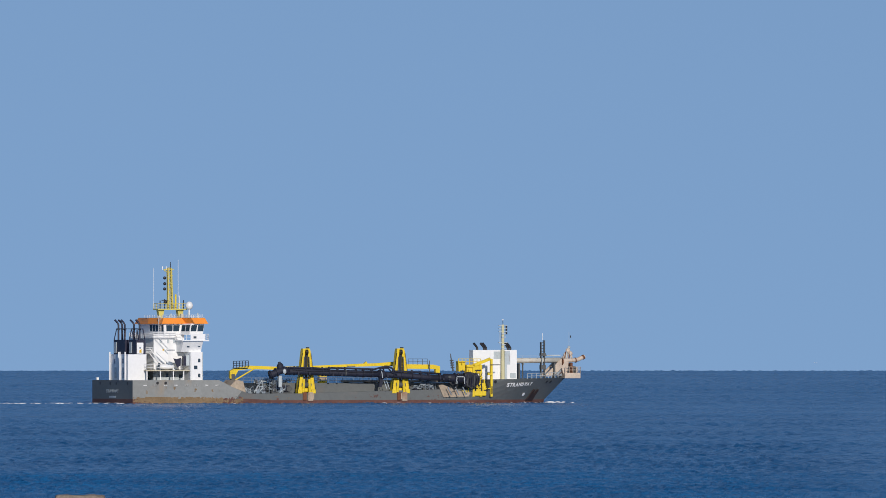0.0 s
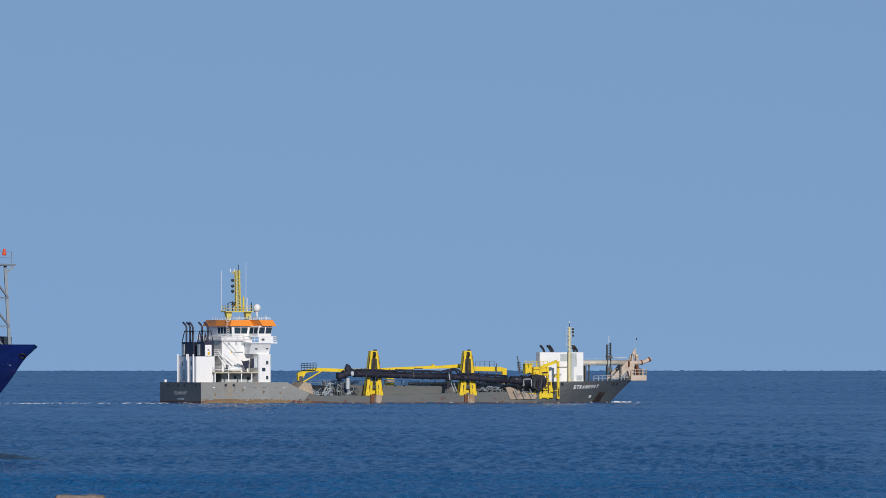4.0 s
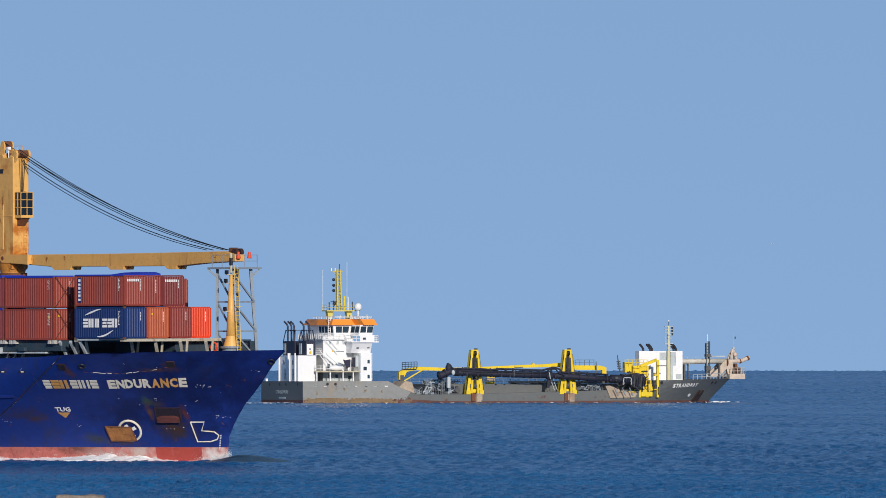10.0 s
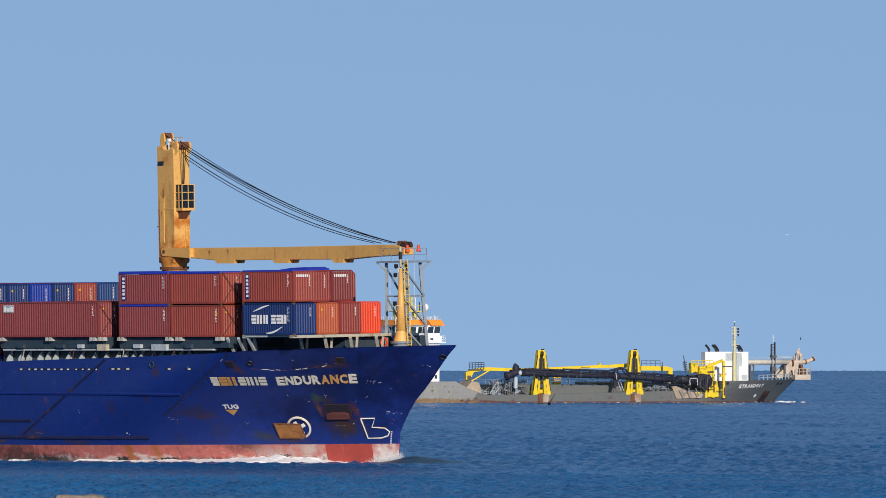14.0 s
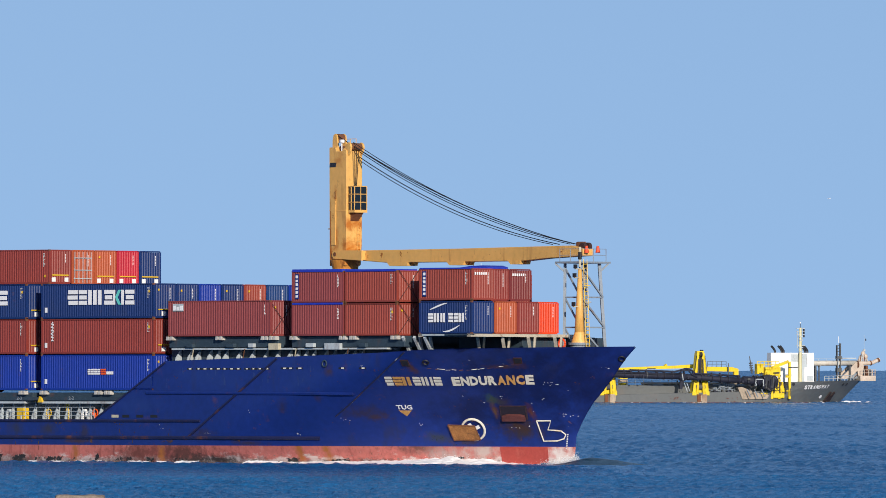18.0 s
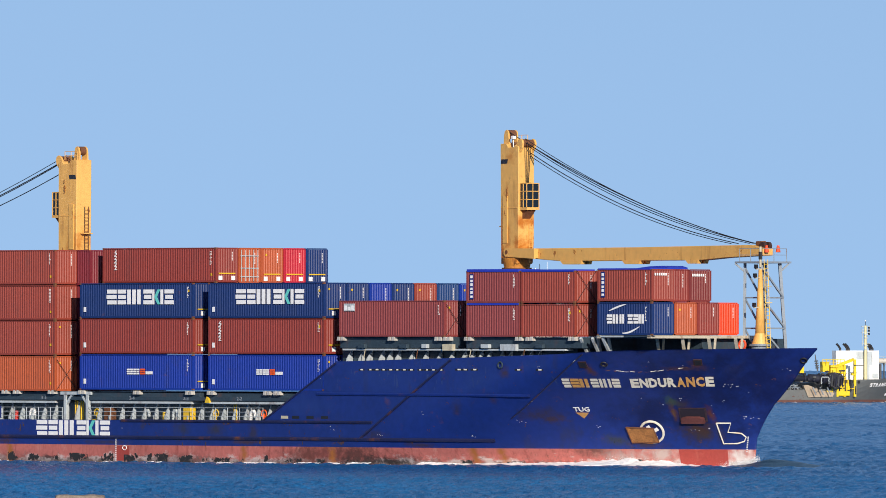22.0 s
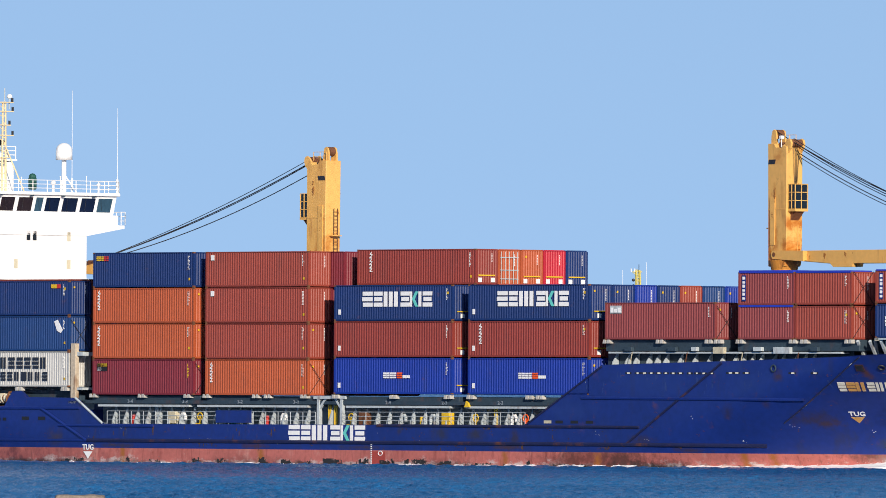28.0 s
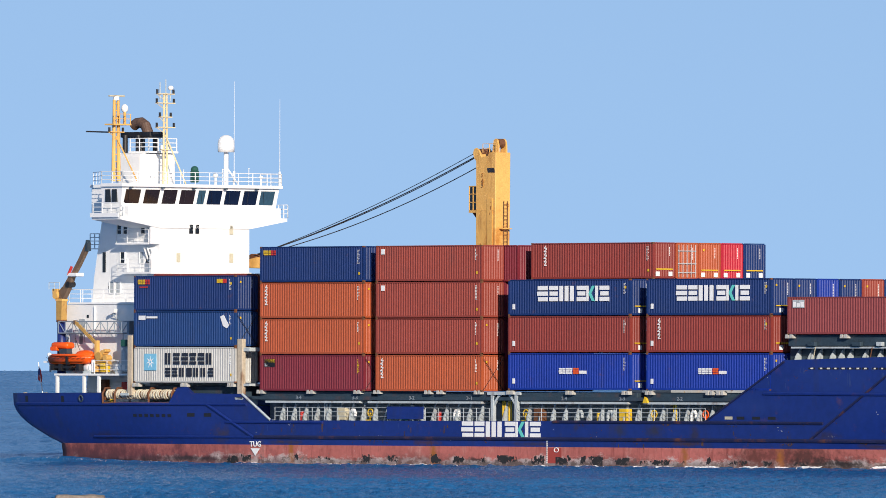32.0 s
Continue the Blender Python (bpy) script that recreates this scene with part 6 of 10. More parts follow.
# rub rails and diagonal fender bars
M_BAR = mat("scuffed navy bar", (0.014, 0.018, 0.07), 0.5, vary=0.3, stain=RUST, stain_amt=0.8, stain_scale=(0.5, 0.5, 0.5))
hull_bar("rub_rail", [(-45.6, 5.64), (-22.0, 5.57)], 0.13, M_NAVY)
hull_bar("rub_rail", [(-103.5, 2.0), (-27.1, 2.0)], 0.15, M_BAR)
hull_bar("rub_rail", [(-69.0, 3.36), (-39.2, 3.36)], 0.12, M_BAR)
hull_bar("rub_rail", [(-107.0, 3.2), (-95.5, 3.2)], 0.12, M_NAVY)
hull_bar("rub_rail", [(-134.4, 4.6), (-104.5, 4.62)], 0.13, M_NAVY)
hull_bar("rub_rail", [(-124.0, 1.95), (-103.5, 2.0)], 0.1, M_NAVY)
hull_bar("fender_bar", [(-30.1, 8.4), (-40.9, 1.9)], 0.1, M_BAR)
hull_bar("fender_bar", [(-15.2, 8.85), (-24.8, 3.75)], 0.06, M_BAR)
hull_bar("fender_bar", [(-109.2, 4.6), (-103.6, 1.95)], 0.13, M_NAVY)
hull_bar("edge_bar", [(-105.0, 5.45), (-101.7, 3.4)], 0.1, M_GREY, "pale worn edge")
hull_bar("edge_bar", [(-52.0, 3.45), (-43.4, 8.1)], 0.08, M_BAR)
# ports are black plates; light seen through them is a cream plate
u = -40.6
while u < -30.5:
    hull_patch("freeing_port", u - 0.2, u + 0.5, 7.5, 7.65, M_BLACK, "dark freeing port", 0.01)
    hull_patch("port_edge", u + 0.02, u + rnd.uniform(0.2, 0.42), 7.53, 7.64, M_LETTER_RUSTY, "cream plate for the light seen through the port", 0.014)
    u += rnd.choice((0.72, 0.8, 1.05))
for u in (-29.4, -28.7, -27.6, -22.6, -20.2):
    hull_patch("freeing_port", u - 0.25, u + 0.55, 7.53, 7.68, M_BLACK, "dark freeing port", 0.01)
    hull_patch("port_edge", u + 0.05, u + 0.4, 7.56, 7.67, M_LETTER_RUSTY, "cream plate for the light seen through the port", 0.014)
for u in (-49.9, -48.6, -46.9, -45.2):
    hull_patch("freeing_port", u, u + 0.85, 3.62, 3.85, M_BLACK if u > -49.5 else M_CREAM, "dark freeing port", 0.012)
u = -118.3
while u < -113.7:
    hull_patch("freeing_port", u, u + 0.45, 3.55, 3.8, M_BLACK, "dark freeing port", 0.012)
    u += 0.72
for u in (-111.6, -109.6):
    hull_patch("freeing_port", u, u + 0.9, 3.6, 3.9, M_BLACK, "dark freeing port", 0.012)
# pale washed streaks below the freeing ports
M_WASH = mat("washed-out navy paint", (0.022, 0.05, 0.2), 0.55, vary=0.2)
for k in range(26):
    u = rnd.uniform(-46, -17)
    w = 7.45 if k % 2 else 8.0
    hull_patch("streak", u, u + rnd.uniform(0.3, 0.9), w - rnd.uniform(0.8, 2.2), w, M_WASH, "pale washed streak", 0.01, rnd.uniform(0.6, 0.85), rnd, 1.5, 0.2)
for k in range(16):
    u = rnd.uniform(-104, -52)
    hull_patch("streak", u, u + rnd.uniform(0.3, 0.8), rnd.uniform(2.1, 2.5), 3.35, M_WASH if k % 3 else M_RUST_FILM, "pale washed streak", 0.01, rnd.uniform(0.65, 0.9), rnd, 1.5, 0.2)
# black fender scuffs, scraped primer and clean red touch-ups along the boot-topping
M_TOUCH = mat("clean red antifouling", (0.4, 0.06, 0.045), 0.6, vary=0.15, stain=(0.55, 0.14, 0.1), stain_amt=0.5, stain_scale=(0.8, 0.8, 0.6))
for a_, b_, w0, w1 in ((-12.6, -9.0, -0.4, 1.37), (-69.6, -68.05, 0.1, 1.3)):
    hull_patch("touched_up_paint", a_, b_, w0, w1, M_TOUCH, "clean red touched-up paint", 0.013)
for a_, b_, w0, w1, rg in ((-107.0, -105.4, -0.2, 0.5, 0.3), (-105.2, -104.0, 0.0, 0.6, 0.5), (-98.8, -98.3, 0.1, 0.7, 0.35), (-96.0, -94.6, 0.2, 0.5, 0.7), (-91.0, -89.8, 0.0, 0.7, 0.2), (-88.0, -86.7, 0.0, 0.72, 0.4), (-82.9, -81.7, 0.0, 0.76, 0.2), (-80.4, -79.0, 0.05, 0.62, 0.3), (-77.3, -76.6, 0.1, 0.6, 0.4),
                           (-75.4, -73.1, 0.05, 0.7, 0.5), (-71.5, -69.9, 0.0, 0.74, 0.15), (-68.7, -66.8, 0.0, 0.6, 0.25), (-67.4, -66.8, 0.3, 0.74, 0.3), (-65.9, -65.3, 0.1, 0.72, 0.5), (-65.0, -63.2, -0.05, 0.76, 0.12), (-62.2, -60.4, 0.0, 0.6, 0.2), (-59.3, -55.5, 0.0, 0.5, 0.72), (-54.6, -54.1, 0.05, 0.6, 0.6), (-51.9, -51.4, 0.1, 0.7, 0.5), (-50.2, -47.4, 0.0, 0.5, 0.65), (-45.8, -44.6, 0.0, 0.45, 0.5), (-42.5, -40.8, 0.0, 0.4, 0.55), (-31.0, -29.5, 0.05, 0.45, 0.5), (-27.8, -24.5, 0.05, 0.4, 0.72), (-16.4, -15.4, 0.3, 0.6, 0.8)):
    hull_patch("fender_scuff", a_, b_, w0, w1, M_BLACK_SCUFF, "black fender scuff", 0.02, rg * 0.6, rnd, 0.8, 0.5)
M_POST = mat("rust-streaked cream post paint", (0.55, 0.46, 0.34), 0.6, vary=0.25, stain=(0.2, 0.08, 0.025), stain_amt=0.85, stain_scale=(1, 1, 0.3))
for u in (-133.1, -127.8):
    hull_patch("bulwark_gap", u, u + 0.4, 4.75, 5.25, M_BLACK, "dark rusty gap in the bulwark", 0.02)
for u, w, ru, rw, colour, amt in ((-75.0, 0.0, 120.0, 0.5, (0.06, 0.04, 0.036), 0.6), (-122.0, 0.4, 26.0, 2.2, (0.19, 0.05, 0.055), 0.95), (-125.0, 0.3, 14.0, 1.9, (0.11, 0.035, 0.042), 0.95), (-124.0, 0.05, 7.0, 0.5, (0.07, 0.03, 0.04), 0.9), (-112.0, 0.25, 9.0, 0.35, (0.03, 0.022, 0.025), 0.9), (-122.0, 0.0, 12.0, 0.25, (0.015, 0.014, 0.016), 0.95)):
    stain_or_shade(M_BOOT, u, w, ru, rw, colour, amt, 0.9)
for u, w, ru, rw, colour, amt in ((-44.2, 0.7, 9.0, 1.6, (0.17, 0.045, 0.035), 0.9), (-41.0, 0.7, 3.5, 1.8, (0.1, 0.035, 0.028), 0.9), (-47.0, 0.7, 2.0, 1.8, (0.13, 0.04, 0.03), 0.8), (-38.0, 0.25, 6.0, 0.6, (0.03, 0.022, 0.02), 0.95), (-62.0, 0.3, 5.0, 0.7, (0.14, 0.05, 0.045), 0.6), (-84.0, 0.4, 7.0, 0.7, (0.2, 0.07, 0.06), 0.6), (-19.0, 1.2, 2.6, 0.7, (0.12, 0.05, 0.04), 0.8), (-14.0, 1.0, 1.8, 1.0, (0.5, 0.42, 0.38), 0.85), (-16.8, 0.7, 2.4, 0.9, (0.45, 0.36, 0.33), 0.8), (-8.1, 0.5, 1.7, 1.6, (0.66, 0.6, 0.57), 0.95)):
    stain_or_shade(M_BOOT, u, w, ru, rw, colour, amt, 1.8)
for u, w in ((-43.85, 0.9), (-29.4, 1.0), (-82.6, 0.8), (-54.3, 0.9), (-99.2, 0.8), (-26.9, 0.9)):
    stain_or_shade(M_BOOT, u, w, 0.6, 1.9, (0.36, 0.12, 0.025), 0.95, 1.6)
for u, w in ((-36.0, 1.95), (-44.0, 1.95), (-62.0, 1.97), (-78.0, 1.95), (-90.5, 1.95), (-57.5, 3.3), (-50.0, 3.3), (-66.5, 3.32), (-41.5, 3.3)):
    k = rnd.uniform(1.5, 4.0)
    hull_patch("worn_patch", u, u + k, w - rnd.uniform(0.25, 0.6), w + 0.12, M_RUST_FILM, "rust below a rub rail", 0.024, 0.8, rnd)
marks = bmesh.new()
for k in range(12):
    x, y, z = hull_at(-69.65, 0.1 + 0.155 * k, 0.03)
    box(marks, x - 0.06, x + 0.06, y - 0.02, y + 0.01, z, z + 0.075)
for k in range(9):
    x, y, z = hull_at(-7.6 + 0.02 * k, 1.2 + 0.14 * k, 0.03)
    box(marks, x - 0.06, x + 0.06, y - 0.03, y + 0.01, z, z + 0.08)
part("draught_mark", marks, M_LETTER, ship, "white draught marks", kind="stuff")
lm = tube(bmesh.new(), [hull_at(-68.6 + 0.24 * math.cos(k * math.pi / 8), 1.15 + 0.17 * math.sin(k * math.pi / 8), 0.03) for k in range(17)], 0.035, 5)
part("load_line_mark", lm, M_LETTER, ship, "white load line ring")

# ---------- side decks: rails, coaming stays, ledges and pads
rr = bmesh.new()
rail(rr, [(-101.3, -10.85, 3.38), (-76.4, -10.85, 3.38)], 1.02, 3, 1.45, 0.022)
part("guard_rail", rr, M_GREY, ship, "pale grey guard rail")
rr = bmesh.new()
rail(rr, [(-73.3, -10.85, 3.4), (-52.2, -10.85, 3.44)], 1.02, 3, 1.45, 0.022)
part("guard_rail", rr, M_GREY, ship, "pale grey guard rail")
M_STAY = mat("pale blue-grey stay paint", (0.42, 0.48, 0.51), 0.55, vary=0.15, stain=RUST, stain_amt=0.5, stain_scale=(2, 2, 1))
stay = to_mesh("stay", prism(bmesh.new(), [(-9.45, 2.9), (-8.85, 2.9), (-8.85, 4.75), (-8.93, 4.75), (-9.05, 4.3), (-9.35, 3.6)], -0.06, 0.06, "x"), M_STAY)
u = -101.2
while u < -48.5:
    same("stay", stay, ship, pose(u, -1.0, 0.08), "pale coaming stay")
    u += 1.36
for a, b in ((-102.6, -91.6), (-90.6, -77.5), (-73.0, -61.0), (-59.2, -47.5)):
    part("ledge", boxm(a, b, -10.7, -8.6, 4.76, 4.93), M_GREY, ship, "pale ledge under the hatch cover")
stay2 = to_mesh("stay", prism(bmesh.new(), [(-10.55, 7.4), (-9.6, 7.4), (-9.6, 9.12), (-9.68, 9.12), (-10.2, 8.5)], -0.05, 0.05, "x"), M_STAY)
u = -42.8
while u < -19.5:
    same("stay", stay2, ship, pose(u, -0.2, 0), "pale coaming stay")
    u += rnd.choice((0.95, 1.4, 1.6))
part("ledge", boxm(-43.0, -28.5, -10.7, -9.6, 9.12, 9.25), M_GREY, ship, "pale ledge with rust")
part("ledge", boxm(-28.0, -17.5, -10.7, -9.6, 9.12, 9.25), M_GREY, ship, "pale ledge with rust")
M_PAD = mat("pale stained container foot", (0.5, 0.49, 0.45), 0.6, vary=0.2, stain=RUST, stain_amt=0.5, stain_scale=(2, 2, 2))
part("coaming_plate", boxm(-44, -17.0, -9.75, -9.6, 7.4, 9.3), M_COAM, ship, "dark coaming side")
for u, n, col in ((-41.0, 0.8, M_COAM), (-36.2, 0.9, M_COAM), (-31.2, 1.2, M_CREAM), (-26.8, 0.9, M_GREY), (-24.6, 1.8, M_GREY), (-20.6, 0.8, M_COAM), (-33.6, 0.6, M_GREY)):
    part("junction_box", boxm(u, u + n, -10.95, -10.62, 9.1 if n > 1 else 9.3, 9.62, bevel=0.03), col, ship, "junction box under the hatch cover")
for k in range(4):
    u = -40.5 + 6.1 * k
    part("lashing_gear", rod(bmesh.new(), (u, -10.75, 8.4), (u + 0.2, -10.75, 9.2), 0.035, n=5), M_RUSTY if k % 2 else M_CREAM, ship, "stowed lashing bar")
for us, z, hz in (((-102.9, -97.0, -91.5, -89.2, -83.3, -81.9, -77.6, -73.9, -67.2, -60.9, -58.3, -51.6, -50.4), 5.3, 0.5), ((-42.9, -37.0, -31.6, -30.6, -28.2, -22.4, -21.2, -16.4), 9.7, 0.5), ((-117.8, -112.0, -106.4), 5.85, 0.48)):
    for u in us:
        for d in (-0.28, 0.16):
            part("pad", prism(bmesh.new(), [(u + d - 0.16, z + hz - 0.3), (u + d + 0.18, z + hz - 0.3), (u + d + 0.14, z + hz), (u + d - 0.1, z + hz)], -11.02, -10.6), M_PAD, ship, "pale container foot")
part("coaming_step", boxm(-104.3, -44.7, -10.66, -10.55, 5.02, 5.3), M_COAM, ship)
for u, text in ((-98.7, "3-4"), (-92.1, "3-3"), (-85.5, "3-2"), (-78.9, "3-1"), (-68.1, "2-4"), (-61.6, "2-3"), (-55.2, "2-2")):
    sign("letter", text, 0.62, 0.3, pose(u, -10.68, 5.2, 90, 0, 0), M_STEEL, ship, "small pale hatch number", 0.02)
# boarding portal between two bays
for x in (-76.2, -73.5):
    part("portal_post", boxm(x - 0.14, x + 0.14, -10.75, -10.45, 3.0, 5.6), M_GREY, ship, "pale grey portal post")
part("portal_beam", boxm(-76.7, -73.0, -10.8, -10.3, 5.45, 5.7), M_GREY, ship)
for x, d in ((-76.1, 0.7), (-73.6, -0.7)):
    part("portal_knee", beam(bmesh.new(), (x, -10.6, 4.7), (x + d, -10.6, 5.5), 0.18, 0.18), M_GREY, ship)
part("lamp", prism(bmesh.new(), [(-59.15, 4.85), (-58.6, 4.85), (-58.75, 5.2), (-58.95, 5.35)], -10.85, -10.62), M_YELLOW, ship, "yellow deck lamp")
part("screen", boxm(-88.1, -83.9, -10.95, -10.88, 3.5, 4.5), M_NAVY, ship, "navy wind screen on the rail")
# loose gear along the side deck
M_TURQ = mat("turquoise paint", (0.1, 0.5, 0.45), 0.5, vary=0.2)
for u, kind, colr, lab in ((-61.9, "box", M_YELLOW, "yellow deck locker"), (-71.5, "box", M_RUSTY, "rusty orange deck locker"), (-94.1, "box", M_CREAM, "cream deck locker"), (-63.6, "vent", M_GREY, "grey gooseneck vent"), (-86.8, "box", M_TURQ, "turquoise deck locker"),
                           (-58.7, "valve", M_YELLOW, "yellow valve stand"), (-91.0, "valve", M_YELLOW, "yellow valve stand"), (-73.1, "valve", M_YELLOW, "yellow valve stand"), (-53.0, "valve", M_ORANGE, "orange valve stand"),
                           (-99.0, "can", M_RED, "red fire extinguisher"), (-83.0, "can", M_RED, "red fire extinguisher"), (-81.0, "vent", M_LETTER, "white gooseneck vent"), (-54.3, "vent", M_LETTER, "white gooseneck vent"), (-93.0, "vent", M_LETTER, "white gooseneck vent"),
                           (-67.0, "vent", M_GREY, "grey gooseneck vent"), (-64.9, "can", M_YELLOW, "yellow gas bottle"), (-56.4, "post", M_YELLOW, "yellow bollard post"), (-75.6, "post", M_YELLOW, "yellow ladder post"), (-74.9, "post", M_YELLOW, "yellow ladder post"), (-96.2, "post", M_GREY, "grey ladder post")):
    name = {"box": "deck_locker", "valve": "valve_stand", "can": "gas_bottle", "vent": "vent_pipe", "post": "post"}[kind]
    g = thing(name, lab + " on the side deck", name.replace("_", " "), "gear on the side deck", pose(u, -10.0, 2.9), SHIP_ROWS)
    if kind == "box":
        part("body", boxm(-0.45, 0.45, -0.3, 0.3, 0.5, 1.5, bevel=0.05), colr, g)
        part("leg", boxm(-0.4, -0.3, -0.1, 0.1, 0, 0.5), M_GREY, g)
        part("leg", boxm(0.3, 0.4, -0.1, 0.1, 0, 0.5), M_GREY, g)
    elif kind == "valve":
        part("stem", rod(bmesh.new(), (0, 0, 0), (0, 0, 1.1), 0.07, n=8), colr, g)
        part("wheel", tube(bmesh.new(), [(0.3 * math.cos(k * math.pi / 6), 0, 1.1 + 0.3 * math.sin(k * math.pi / 6)) for k in range(13)], 0.05, 6), colr, g)
        part("flange", boxm(-0.4, 0.4, -0.15, 0.15, 0.35, 0.55), colr, g)
    elif kind == "can":
        part("cylinder", rod(bmesh.new(), (0, 0, 0.3), (0, 0, 1.2), 0.16, n=12), colr, g)
        part("valve", rod(bmesh.new(), (0, 0, 1.2), (0, 0, 1.35), 0.05, n=6), M_BLACK, g)
    elif kind == "vent":
        part("pipe", tube(bmesh.new(), [(-0.25, 0, 0), (-0.25, 0, 1.1), (-0.12, 0, 1.3), (0.12, 0, 1.3), (0.25, 0, 1.1), (0.25, 0, 0.8)], 0.13, 10), colr, g)
    else:
        part("bar", rod(bmesh.new(), (-0.12, 0, 0), (-0.12, 0, 2.1), 0.06, n=8), colr, g)
        part("bar", rod(bmesh.new(), (0.12, 0, 0), (0.12, 0, 2.1), 0.06, n=8), colr, g)

# ---------- support frame of the bow containers
M_SUPPORT = mat("rust-bitten cream steel", (0.5, 0.46, 0.36), 0.65, vary=0.25, stain=(0.22, 0.08, 0.02), stain_amt=0.9, stain_scale=(1.6, 1.6, 1.2), chips=(0.1, 0.04, 0.02), chip_amt=0.8, chip_scale=2.5)
part("support_beam", boxm(-8.0, -7.55, -11.0, 0.8, 10.1, 10.33), M_SUPPORT, ship, "cream beam with rust streaks")
part("support_beam", boxm(-13.6, -13.2, -11.0, 0.8, 10.1, 10.33), M_SUPPORT, ship)
part("support_beam", boxm(-13.6, -10.6, -11.0, -10.6, 10.18, 10.31), M_GREY, ship, "pale grey ledge")
part("support_beam", boxm(-10.6, -7.55, -11.0, -10.6, 10.2, 10.31), M_COAM, ship)
part("support_plate", boxm(-13.4, -7.8, -10.5, 0.6, 10.1, 10.25), M_COAM, ship)
# block added to close the bright gap below the bow containers
part("hatch_cover", boxm(-16.8, -8.3, -4.6, 4.6, 8.4, 10.08, bevel=0.05), M_COAM, ship, "dark slate block added behind the bow support beams")
for u in (-10.2, -8.6, -7.0, -5.4):
    v = -half_breadth(u, 8.6) + 0.5
    part("strut", beam(bmesh.new(), (u + 0.7, v - 1.0, 10.1), (u, v, 8.6), 0.22, 0.22), M_SUPPORT, ship, "rust-streaked cream strut")
    part("strut", beam(bmesh.new(), (u + 0.2, v + 0.25, 10.1), (u + 0.1, v + 0.2, 8.6), 0.16, 0.16), M_SUPPORT, ship)
for u in (-16.2, -14.9, -13.7):
    part("strut", beam(bmesh.new(), (u + 0.6, -10.8, 10.1), (u, -9.2, 8.5), 0.2, 0.2), M_GREY, ship)
    part("strut", beam(bmesh.new(), (u, -9.6, 10.1), (u, -9.2, 8.5), 0.18, 0.18), M_GREY, ship)
winch = thing("mooring_winch", "grey mooring winch on the forecastle", "winch", place=pose(-9.2, -2.0, 7.9), rows=SHIP_ROWS)
part("drum", rod(bmesh.new(), (0, -0.8, 0.9), (0, 0.8, 0.9), 0.45, n=16), M_GREY, winch)
for y in (-0.85, 0.85):
    part("flange", rod(bmesh.new(), (0, y - 0.05, 0.9), (0, y + 0.05, 0.9), 0.75, n=18), M_GREY, winch)
part("bed", boxm(-0.8, 0.8, -1.1, 1.1, 0, 0.45), M_COAM, winch)
# lashing rods crossed before the stack ends
for u, z0 in ((-102.95 + L40, 5.72), (-89.35 + L40, 5.72), (-118.05 + L40, 9.25), (-43.1 + L40, 10.2), (-22.15 + L20, 10.2), (-22.15 + L20, 12.82)):
    lash = thing("lashing_rod", "thin steel lashing rods crossed on a container end", "lashing", "lashings", pose(u + 0.1, V0, z0), SHIP_ROWS)
    part("rod", rod(bmesh.new(), (0, 0.1, 0.1), (0, 2.3, 2.6), 0.025, n=5), M_ROPE, lash)
    part("rod", rod(bmesh.new(), (0.04, 2.3, 0.1), (0.04, 0.1, 2.6), 0.025, n=5), M_ROPE, lash)
for u, z in ((-105.4, 5.0), (-119.2, 5.3)):
    gd = thing("cell_guide_post", "rust-stained grey guide post beside the stack", "post", "guide posts", pose(u, -10.9, z), SHIP_ROWS)
    part("post", boxm(-0.3 if u > -110 else 0.3, 0.3 if u > -110 else 0.85, -0.05, 0.35, 0, 4.9, bevel=0.04), M_POST, gd)
    part("foot", boxm(-0.5, 0.5, -0.1, 0.4, 0, 0.2), M_GREY, gd)
part("guide_beam", boxm(-105.6, -104.4, -10.8, -2.0, 8.9, 9.2), M_GREY, ship, "pale cross beam")
part("guide_beam", boxm(-105.6, -104.4, -10.8, -2.0, 6.1, 6.3), M_GREY, ship)

# rusty run-downs on the midship shell below the knuckle lines
rnd = random.Random(77)
for k in range(26):
    u, w = rnd.uniform(-104, -40), rnd.choice((2.0, 2.9, 3.3))
    hull_patch("rust_run", u, u + rnd.uniform(0.15, 0.5), w - rnd.uniform(0.5, 1.3), w, M_RUST_FILM, "thin rust run", 0.013, rnd.uniform(0.6, 0.85), rnd, 1.6, 0.2)
# ---------- poop: store crane, lifeboat, davit, gangway, reel of hose, flag
M_DAVIT = mat("weathered dark ochre paint", (0.5, 0.29, 0.08), 0.55, vary=0.2, stain=(0.2, 0.09, 0.03), stain_amt=0.7, stain_scale=(1.6, 1.6, 0.8))
M_BROWN = mat("brown jib paint", (0.17, 0.11, 0.07), 0.6, vary=0.25, stain=(0.08, 0.04, 0.025), stain_amt=0.7, stain_scale=(1.5, 1.5, 1.0))
pc = thing("store_crane", "ochre and brown stores crane folded upwards", "crane", place=pose(-130.0, -8.2, 4.5), rows=SHIP_ROWS)
part("pedestal", rod(bmesh.new(), (0, 0, 2.58), (0, 0, 6.95), 0.36, n=20), M_NAVY, pc, "navy pedestal", True)
part("slew_ring", rod(bmesh.new(), (0, 0, 6.8), (0, 0, 7.0), 0.44, n=20), M_RUSTY, pc, "rusty slewing ring")
part("slew_post", prism(bmesh.new(), [(-0.34, 6.98), (0.3, 6.98), (0.34, 8.75), (-0.36, 8.75)], -0.3, 0.3), M_DAVIT, pc, "ochre slewing post")
part("collar", boxm(-0.4, 0.4, -0.34, 0.34, 8.55, 8.7), M_OCHRE, pc, "ochre collar")
